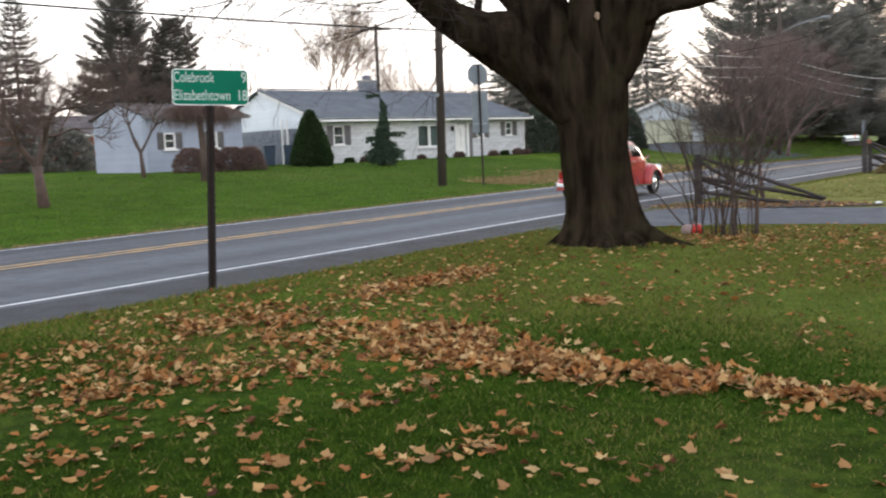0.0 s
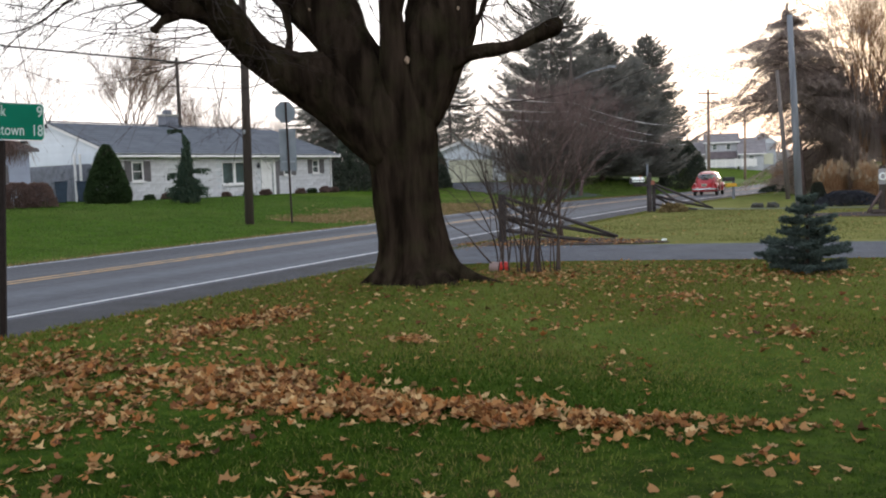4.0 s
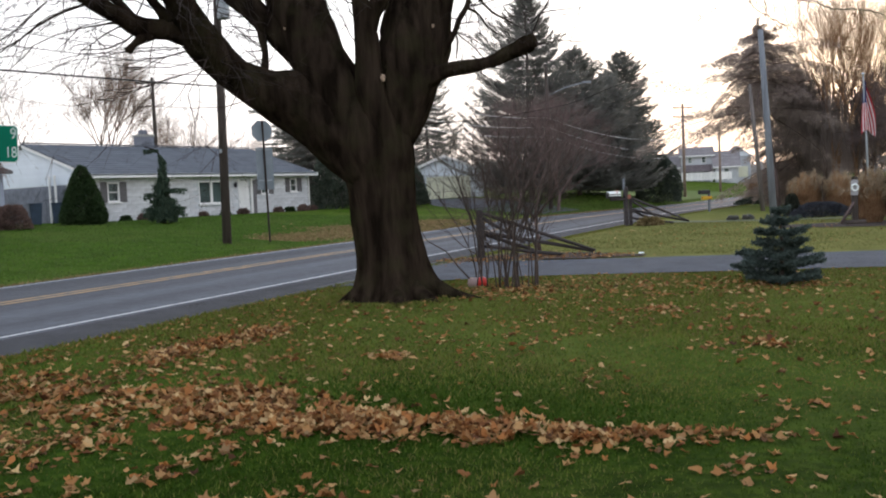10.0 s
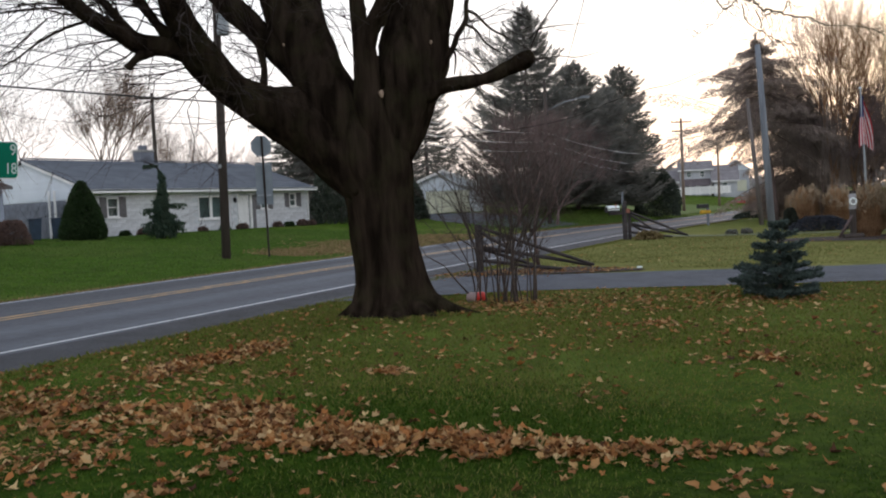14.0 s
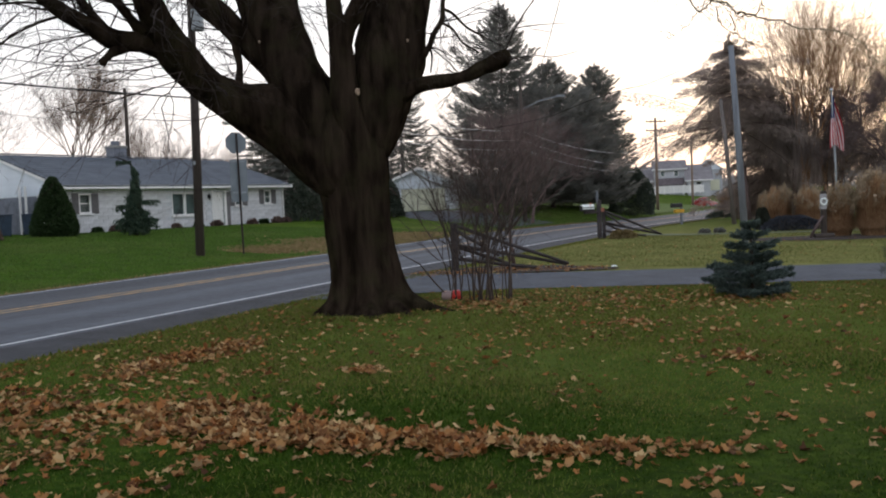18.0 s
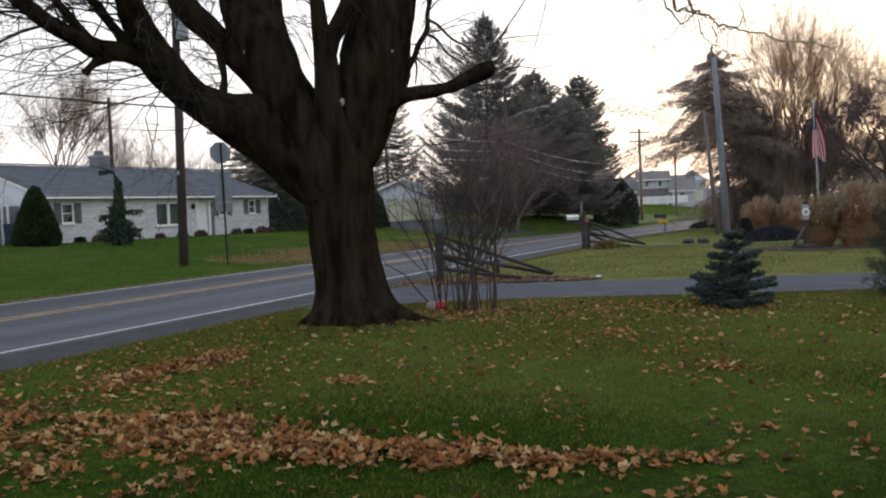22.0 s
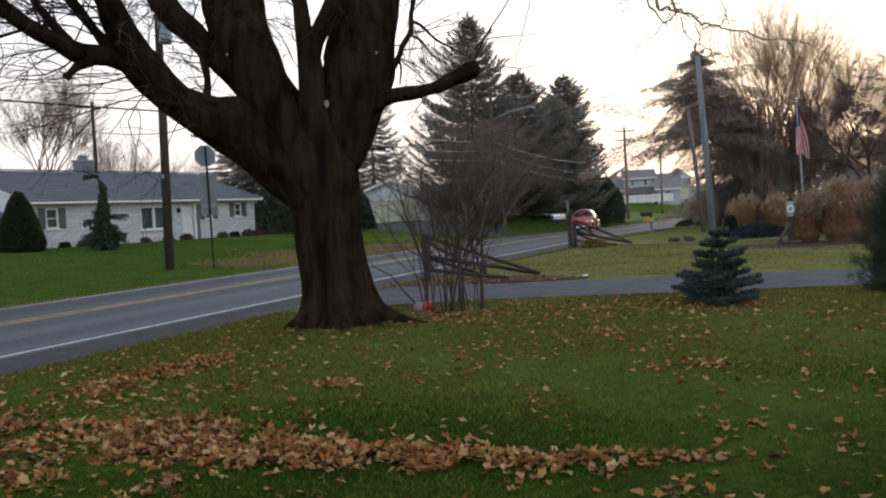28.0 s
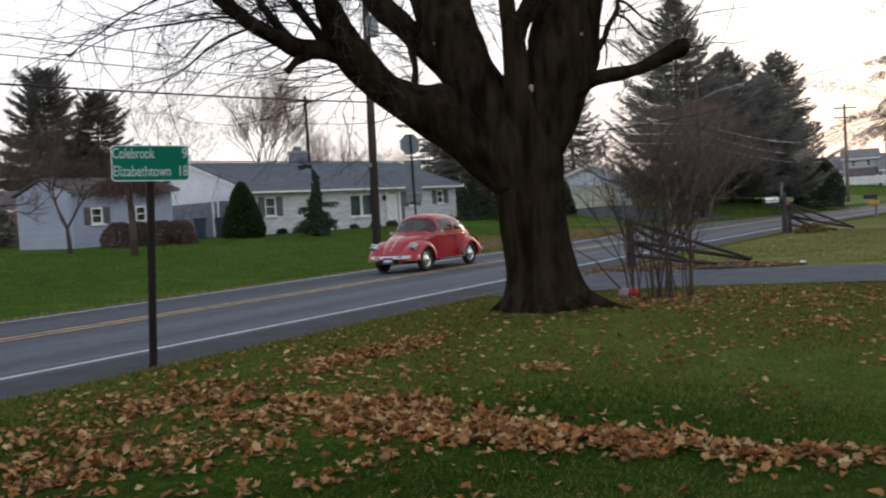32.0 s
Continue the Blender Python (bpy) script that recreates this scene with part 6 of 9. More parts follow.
def roof_plane(roof, a, b, c, d, mat, rows, thick=0.05):
    """Shingle courses on the plane a b (eave) c d (ridge), each a lapped tilted plate."""
    a, b, c, d = (Vector(q) for q in (a, b, c, d))
    part("deck", slab([a, b, c, d] if (c - d).length > 1e-3 else [a, b, c], thick), mat, roof)
    n = (b - a).cross(d - a).normalized()
    if n.z < 0:
        n = -n
    for r in range(rows):
        t0, t1 = r / rows, min(1, (r + 1.12) / rows)
        p0, p1 = a.lerp(d, t0), b.lerp(c, t0)
        q0, q1 = a.lerp(d, t1), b.lerp(c, t1)
        part("shingle_course", slab([p0 + n * 0.045, p1 + n * 0.045, q1 + n * 0.012, q0 + n * 0.012], 0.02), mat, roof)


def ranch_house():
    u = Vector((0.565, 0.825, 0))
    h = thing("ranch_house", pose(-17.80, 46.18, 0.68, 0, 0, yaw_of(u.x, u.y)), "long low whitewashed brick ranch house with grey roof", "house")
    L, D, E, R = 16.05, 10.9, 2.58, 4.45      # length, depth, eave and ridge over the floor line
    holes = [(1.0, 1.72, 1.24, 2.26), (7.0, 8.9, 0.94, 2.24), (10.1, 11.0, 0.10, 2.24), (11.88, 12.5, 1.40, 2.28), (14.42, 15.05, 1.48, 2.32)]
    wall = part("front_wall", wall_with_holes(0, L, -0.2, E, holes, 0.24), MORTAR, h, "whitewashed brick front wall")
    # brick courses that stand proud of the mortar
    bl, bh = 0.60, 0.20
    rng = random.Random(9)
    shared = {}
    for k in range(int((E + 0.1) / bh)):
        z = -0.1 + k * bh
        x = -0.3 * (k % 2)
        while x < L:
            a, b = max(0, x), min(L, x + bl)
            x += bl
            if b - a < 0.1 or any(a < q[1] + 0.01 and b > q[0] - 0.01 and z < q[3] + 0.1 and z + bh > q[2] - 0.12 for q in holes):
                continue
            key = round(b - a, 3)
            if key not in shared:
                shared[key] = bpy.data.meshes.new("brick")
                bm = box((key - 0.02, 0.03, bh - 0.02), (0, 0, 0))
                bm.to_mesh(shared[key])
                bm.free()
                shared[key].materials.append(BRICK_WHITE)
            ob = new("brick", shared[key])
            ob.parent = wall
            ob.location = ((a + b) / 2, -0.008 - 0.006 * rng.random(), z + bh / 2)
    part("back_wall", box((L, 0.24, E + 0.2), (L / 2, D - 0.12, E / 2 - 0.1)), MORTAR, h)
    part("end_wall", box((0.24, D - 0.48, E + 0.2), (L - 0.12, D / 2, E / 2 - 0.1)), MORTAR, h)
    # stone-faced gable end with the white siding above
    side = Matrix.Translation((0, D, 0)) @ pose(0, 0, 0, 0, 0, -90)
    st = part("gable_end_wall", wall_with_holes(0, D - 0.24, -0.2, E - 0.345, [(D - 1.75, D - 0.75, -0.1, 2.1)], 0.24), STONE_GREY, h, "grey stone end wall")
    st.matrix_local = side
    rng2 = random.Random(6)
    z = -0.15
    while z < E - 0.65:
        hh = rng2.uniform(0.2, 0.34)
        x = 0.0
        while x < D - 1.9:
            ww = rng2.uniform(0.35, 0.8)
            part("stone", box((ww - 0.015, 0.03, hh - 0.015), (min(x + ww / 2, D - 2.2), -0.01, z + hh / 2), 0.012), STONE_GREY, st)
            x += ww
        z += hh
    g = part("gable", prism([(0.02, E - 0.34), (D - 0.02, E - 0.34), (D + 0.2, E - 0.02), (D / 2, R - 0.02), (-0.2, E - 0.02)], 0.2), SIDING_WHITE, h, "white siding gable")
    g.matrix_local = side
    for k in range(-2, 13):
        z0, z1 = E + (R - E) * k / 13, E + (R - E) * (k + 1) / 13
        w0 = D / 2 * (1 - max(k, 0) / 13) - 0.05
        ob = part("clapboard", box((2 * w0, 0.022, z1 - z0 - 0.01), (D / 2, -0.013, (z0 + z1) / 2), turn=pose(0, 0, 0, 3)), SIDING_WHITE, h)
        ob.matrix_local = side
    dr = part("side_door", box((1.0, 0.05, 2.2), (D - 1.25, 0.1, 1.0), 0.01), TRIM, h, "white side door")
    dr.matrix_local = side
    for a in (D - 1.83, D - 0.67):
        part("door_casing", box((0.14, 0.08, 2.35), (a, -0.03, 1.02)), TRIM, h).matrix_local = side
    part("door_casing", box((1.3, 0.08, 0.14), (D - 1.25, -0.03, 2.2)), TRIM, h).matrix_local = side
    for a in (2.45, 2.95):
        part("corner_post", box((0.10, 0.10, E + 0.35), (-0.35, a, E / 2 + 0.0), 0.01), TRIM, h, "white porch post")
    part("downspout", box((0.08, 0.08, E), (-0.08, -0.06, E / 2 - 0.05), 0.01), TRIM, h)
    part("downspout", box((0.08, 0.08, E), (L + 0.05, -0.06, E / 2 - 0.05), 0.01), TRIM, h)
    eye4 = Matrix.Identity(4)
    window(h, *holes[0], eye4)
    window(h, *holes[1], eye4, sashes=2, shutters=False, rail=False)
    window(h, *holes[3], eye4)
    window(h, *holes[4], eye4)
    door = part("front_door", box((0.88, 0.06, 2.12), (10.55, 0.12, 1.17), 0.012), TRIM, h, "white panelled front door")
    for zz in (0.55, 1.25, 1.85):
        for xx in (10.34, 10.76):
            part("panel", box((0.34, 0.02, 0.5 if zz < 1.8 else 0.26), (xx, 0.085, zz), 0.006), TRIM, door)
    part("knob", box((0.06, 0.08, 0.06), (10.9, 0.06, 1.1), 0.02), CHROME, door)
    for a in (10.04, 11.06):
        part("door_casing", box((0.13, 0.1, 2.3), (a, -0.03, 1.2)), TRIM, h)
    part("entry_panel", box((0.3, 0.05, 2.2), (11.3, -0.03, 1.15), 0.01), SHUTTER, h, "grey panel beside the door")
    lamp = part("wall_lamp", box((0.24, 0.20, 0.40), (9.72, -0.12, 1.98), 0.09), BLACK, h, "black wall lantern")
    part("lantern_glass", box((0.12, 0.19, 0.2), (9.72, -0.12, 1.98), 0.01), LENS, lamp)
    part("door_step", box((2.0, 1.1, 0.22), (10.55, -0.55, -0.05), 0.02), CONCRETE, h)
    part("ceiling", box((L - 0.3, D - 0.3, 0.06), (L / 2, D / 2, E - 0.06)), TRIM, h)
    part("eave_board", box((L + 0.9, 0.05, 0.20), (L / 2, -0.56, E + 0.00)), TRIM, h, "white eave board and gutter")
    part("soffit", box((L + 0.8, 0.55, 0.03), (L / 2, -0.27, E - 0.09)), TRIM, h)
    part("rake_board", slab([(-0.24, -0.6, E + 0.06), (-0.24, D / 2, R + 0.14), (-0.20, D / 2, R + 0.14), (-0.20, -0.6, E + 0.06)], 0.2), TRIM, h)
    roof = new("roof")
    roof.parent = h
    roof_plane(roof, (-0.25, -0.6, E + 0.06), (L + 0.3, -0.6, E + 0.06), (L + 0.3, D / 2, R + 0.12), (-0.25, D / 2, R + 0.12), ROOF, 15)
    roof_plane(roof, (L + 0.3, D + 0.6, E + 0.06), (-0.25, D + 0.6, E + 0.06), (-0.25, D / 2, R + 0.12), (L + 0.3, D / 2, R + 0.12), ROOF, 6)
    far_gable = part("far_gable", prism([(0.02, E - 0.3), (D - 0.02, E - 0.3), (D + 0.2, E - 0.02), (D / 2, R - 0.02), (-0.2, E - 0.02)], 0.2), SIDING_WHITE, h, "white siding gable")
    far_gable.matrix_local = Matrix.Translation((L - 0.2, D, 0)) @ pose(0, 0, 0, 0, 0, -90)
    part("rake_board", slab([(L + 0.26, -0.6, E + 0.06), (L + 0.26, D / 2, R + 0.14), (L + 0.30, D / 2, R + 0.14), (L + 0.30, -0.6, E + 0.06)], 0.2), TRIM, h)
    part("ridge_cap", box((L + 0.55, 0.3, 0.05), (L / 2, D / 2, R + 0.19)), ROOF, roof)
    ch = part("chimney", box((0.92, 0.75, 1.6), (7.9, D / 2 + 0.3, R - 0.05), 0.01), STONE_GREY, h, "grey stone chimney")
    for k in range(6):
        for j in range(3):
            part("stone", box((0.27, 0.05, 0.15), (7.9 - 0.28 + 0.28 * j + (0.05 if k % 2 else -0.05), D / 2 + 0.3 - 0.39, R - 0.12 + 0.14 * k), 0.01), STONE_GREY, ch)
    part("cap", box((1.02, 0.9, 0.14), (7.9, D / 2 + 0.3, R + 0.80), 0.02), CONCRETE, ch)
    part("flue", box((0.4, 0.4, 0.3), (7.85, D / 2 + 0.3, R + 1.0), 0.03), STONE_GREY, ch)
    # low bushes along the foundation
    for i, (q, w) in enumerate(((1.2, 0.6), (2.3, 0.7), (6.3, 0.55), (7.9, 0.65), (9.3, 0.75), (12.2, 0.7), (13.2, 0.65), (14.4, 0.9), (15.2, 0.7))):
        p = h.matrix_world @ Vector((q, -1.1, 0))
        mound_bush("foundation_shrub", p.x, p.y, w * 0.75, 0.32 * w + 0.05, "low reddish shrub along the house wall", BROWN_LEAF if i % 3 else ARBOR_LEAF, 200 + i, n=420, size=0.11, group="foundation shrubs")


def trash_bin(x, y, turn, label):
    t = thing("wheeled_bin", pose(x, y, z_at(x, y), 0, 0, turn), label, "bin", "bins")
    m = mat_of("dark_blue_plastic", (0.035, 0.06, 0.10), 0.6)
    bm = bmesh.new()
    bmesh.ops.create_cube(bm, size=1)
    for v in bm.verts:
        k = 0.56 if v.co.z > 0 else 0.42
        v.co = Vector((v.co.x * k, v.co.y * k * 1.1, (v.co.z + 0.5) * 0.95 + 0.05))
    bmesh.ops.bevel(bm, geom=list(bm.edges), offset=0.03, segments=2, affect="EDGES")
    part("body", bm, m, t)
    part("lid", box((0.62, 0.70, 0.07), (0, 0, 1.03), 0.02), m, t)
    for s in (-0.22, 0.22):
        bm = bmesh.new()
        bmesh.ops.create_cone(bm, cap_ends=True, segments=14, radius1=0.1, radius2=0.1, depth=0.05)
        bmesh.ops.transform(bm, matrix=pose(s, 0.24, 0.1, 0, 90, 0), verts=bm.verts)
        part("wheel", bm, RUBBER, t)


def shed():
    u = Vector((0.467, 0.884, 0))
    h = thing("garden_shed", pose(-22.95, 37.75, 0.95, 0, 0, yaw_of(u.x, u.y)), "pale blue sided outbuilding with shallow dark roof", "shed")
    L, D, E, R = 5.4, 4.7, 2.55, 3.2
    holes = [(0.95, 1.55, 1.05, 1.8), (3.3, 3.9, 1.05, 1.8)]
    part("front_wall", wall_with_holes(0, L, -0.3, E, holes, 0.15), SHED_BLUE, h)
    part("back_wall", box((L, 0.15, E + 0.3), (L / 2, D - 0.07, E / 2 - 0.15)), SHED_BLUE, h)
    part("far_wall", box((0.15, D - 0.3, E + 0.3), (L - 0.08, D / 2, E / 2 - 0.15)), SHED_BLUE, h)
    side = Matrix.Translation((0, D, 0)) @ pose(0, 0, 0, 0, 0, -90)
    part("gable_wall", prism([(0.0, -0.3), (D - 0.15, -0.3), (D - 0.15, E), (D / 2, R), (0.0, E)], 0.15), SHED_BLUE, h).matrix_local = side
    for k in range(17):
        z = -0.25 + k * 0.165
        if z + 0.16 < E:
            spans = [(0, L)]
            for q in holes:
                if z < q[3] + 0.1 and z + 0.16 > q[2] - 0.1:
                    spans = [s for a, b in spans for s in ((a, min(b, q[0] - 0.4)), (max(a, q[1] + 0.4), b)) if s[1] > s[0] + 0.1]
            for a, b in spans:
                part("clapboard", box((b - a, 0.022, 0.155), ((a + b) / 2, -0.012, z + 0.08), turn=None), SHED_BLUE, h)
            part("clapboard", box((D - 0.17, 0.022, 0.155), (D / 2 - 0.06, -0.012, z + 0.08)), SHED_BLUE, h).matrix_local = side
    for q in holes:
        window(h, *q, Matrix.Identity(4), shutter_w=0.34)
    part("corner_trim", box((0.05, 0.05, E + 0.25), (0.02, -0.03, E / 2 - 0.12)), SHED_BLUE, h)
    part("eave_board", box((L + 0.6, 0.05, 0.14), (L / 2, -0.33, E - 0.02)), SHUTTER, h)
    roof = new("roof")
    roof.parent = h
    roof_plane(roof, (-0.1, -0.3, E + 0.05), (L + 0.3, -0.3, E + 0.05), (L + 0.3, D / 2, R + 0.1), (-0.1, D / 2, R + 0.1), ROOF_BROWN, 9)
    roof_plane(roof, (L + 0.3, D + 0.3, E + 0.05), (-0.1, D + 0.3, E + 0.05), (-0.1, D / 2, R + 0.1), (L + 0.3, D / 2, R + 0.1), ROOF_BROWN, 4)


# far siding greyed, to put distance haze into its colour
SIDING_FAR = mat_of("haze_greyed_siding", (0.46, 0.48, 0.52), 0.8, second=(0.40, 0.42, 0.46), scale=2)
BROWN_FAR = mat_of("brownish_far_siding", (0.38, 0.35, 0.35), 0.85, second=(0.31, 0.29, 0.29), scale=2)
# far roofs: a lighter shingle colour in place of haze
ROOF_FAR = mat_of("haze_paled_shingle", (0.24, 0.225, 0.235), 0.9, second=(0.19, 0.175, 0.185), scale=1.2, per_object=0.1)


def plain_house(name, x, y, turn, L, D, E, R, wall, roofm, label, wins=(), garage=None, z=None, base=0.3, group=""):
    """A simple gabled house: front along x, ridge along x unless garage (gable to the front)."""
    h = thing(name, pose(x, y, z_at(x, y) - 0.05 if z is None else z, 0, 0, turn), label, "house", group)
    holes = [w[:4] for w in wins]
    front = list(holes) + ([garage] if garage else [])
    part("front_wall", wall_with_holes(0, L, -base, E, front, 0.2), wall, h)
    part("back_wall", box((L, 0.2, E + base), (L / 2, D - 0.1, (E - base) / 2)), wall, h)
    for u in (0.1, L - 0.1):
        part("side_wall", box((0.2, D - 0.4, E + base), (u, D / 2, (E - base) / 2)), wall, h)
    roof = new("roof")
    roof.parent = h
    o = 0.4
    if garage:
        part("gable", prism([(0, E), (L, E), (L / 2, R)], 0.2), SIDING_WHITE, h, "white gable")
        roof_plane(roof, (-o, D + o, E - 0.1), (-o, -o, E - 0.1), (L / 2, -o, R + 0.1), (L / 2, D + o, R + 0.1), roofm, 8)
        roof_plane(roof, (L + o, -o, E - 0.1), (L + o, D + o, E - 0.1), (L / 2, D + o, R + 0.1), (L / 2, -o, R + 0.1), roofm, 8)
        for sx, ex in ((-o, L / 2), (L + o, L / 2)):
            part("rake_board", slab([(sx, -o - 0.04, E - 0.06), (ex, -o - 0.04, R + 0.15), (ex, -o, R + 0.15), (sx, -o, E - 0.06)], 0.2), TRIM, h)
        a, b, c, d = garage
        dr = part("garage_door", box((b - a, 0.06, d - c), ((a + b) / 2, 0.12, (c + d) / 2)), CREAM, h, "cream sectional garage door")
        for k in range(4):
            for j in range(4):
                part("panel", box(((b - a) / 4 - 0.12, 0.03, (d - c) / 4 - 0.1), (a + (b - a) * (j + 0.5) / 4, 0.08, c + (d - c) * (k + 0.5) / 4), 0.01), CREAM, dr)
    else:
        side = Matrix.Translation((0, D, 0)) @ pose(0, 0, 0, 0, 0, -90)
        part("gable", prism([(0, E), (D, E), (D / 2, R)], 0.2), SIDING_WHITE if wall is not BRICK_RED else BRICK_RED, h).matrix_local = side
        part("gable", prism([(0, E), (D, E), (D / 2, R)], 0.2), SIDING_WHITE if wall is not BRICK_RED else BRICK_RED, h).matrix_local = Matrix.Translation((L - 0.2, 0, 0)) @ side
        roof_plane(roof, (-o, -o, E - 0.1), (L + o, -o, E - 0.1), (L + o, D / 2, R + 0.1), (-o, D / 2, R + 0.1), roofm, 10)
        roof_plane(roof, (L + o, D + o, E - 0.1), (-o, D + o, E - 0.1), (-o, D / 2, R + 0.1), (L + o, D / 2, R + 0.1), roofm, 4)
        part("eave_board", box((L + 2 * o, 0.05, 0.18), (L / 2, -o - 0.03, E - 0.12)), TRIM, h)
    for w in wins:
        window(h, *w[:4], Matrix.Identity(4), shutters=False, sill=False)
    return h


ranch_house()
trash_bin(-19.4, 43.4, 30, "dark blue wheeled bin by the house end")
trash_bin(-18.8, 44.5, 25, "dark blue wheeled bin beside another")
shed()
plain_house("brick_house", -52.5, 54.0, 28, 13.0, 8, 2.5, 3.9, BRICK_RED, ROOF_BROWN, "low red brick house beyond the shed", wins=((3, 4.2, 1.0, 2.0), (8, 9.2, 1.0, 2.0)))
plain_house("garage", -2.9, 74.9, -2, 6.4, 8, 2.55, 3.75, SIDING_WHITE, ROOF, "white gabled garage with a cream door", garage=(1.7, 5.3, 0.0, 2.15), z=0.85)
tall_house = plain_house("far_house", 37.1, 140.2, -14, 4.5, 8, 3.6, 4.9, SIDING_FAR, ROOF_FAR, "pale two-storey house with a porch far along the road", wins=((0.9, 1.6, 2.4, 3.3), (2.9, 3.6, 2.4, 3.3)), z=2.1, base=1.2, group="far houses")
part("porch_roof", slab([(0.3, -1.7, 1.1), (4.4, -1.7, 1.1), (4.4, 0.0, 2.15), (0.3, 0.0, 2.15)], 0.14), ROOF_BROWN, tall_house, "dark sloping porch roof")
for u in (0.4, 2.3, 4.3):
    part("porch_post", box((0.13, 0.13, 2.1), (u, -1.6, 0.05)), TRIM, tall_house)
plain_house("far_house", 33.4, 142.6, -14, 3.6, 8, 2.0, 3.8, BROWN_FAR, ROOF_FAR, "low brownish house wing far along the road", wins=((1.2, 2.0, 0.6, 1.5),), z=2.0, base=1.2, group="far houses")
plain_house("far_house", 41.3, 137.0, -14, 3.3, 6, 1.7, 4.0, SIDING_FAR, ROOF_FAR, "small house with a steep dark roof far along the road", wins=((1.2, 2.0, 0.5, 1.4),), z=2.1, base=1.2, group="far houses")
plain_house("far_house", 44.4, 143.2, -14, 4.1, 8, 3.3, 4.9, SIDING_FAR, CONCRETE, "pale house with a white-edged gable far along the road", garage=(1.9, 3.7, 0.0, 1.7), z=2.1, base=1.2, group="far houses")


def picket_fence(x0, y0, x1, y1, n, z):
    t = thing("white_fence", (x0, y0, z), "white vinyl fence before the far houses", "fence")
    d = Vector((x1 - x0, y1 - y0, 0))
    for k in range(0, n + 1, 6):
        p = d * k / n
        part("post", box((0.14, 0.14, 1.35), (p.x, p.y, 0.65), 0.01), TRIM, t)
    ang = math.degrees(math.atan2(d.y, d.x))
    for zz in (0.2, 1.15):
        part("rail", box((d.length, 0.06, 0.12), (d.x / 2, d.y / 2, zz), turn=pose(0, 0, 0, 0, 0, ang)), TRIM, t)
    pane = None
    for k in range(n):
        p = d * (k + 0.5) / n
        ob = part("picket", box((d.length / n * 0.86, 0.03, 1.0), (0, 0, 0.66), turn=pose(0, 0, 0, 0, 0, ang)), TRIM, t) if pane is None else new("picket", pane)
        pane = ob.data
        ob.parent = t
        ob.location = (p.x, p.y, 0)


picket_fence(34.3, 134.8, 40.4, 133.3, 28, 1.75)
picket_fence(40.4, 133.3, 43.4, 135.9, 16, 1.75)

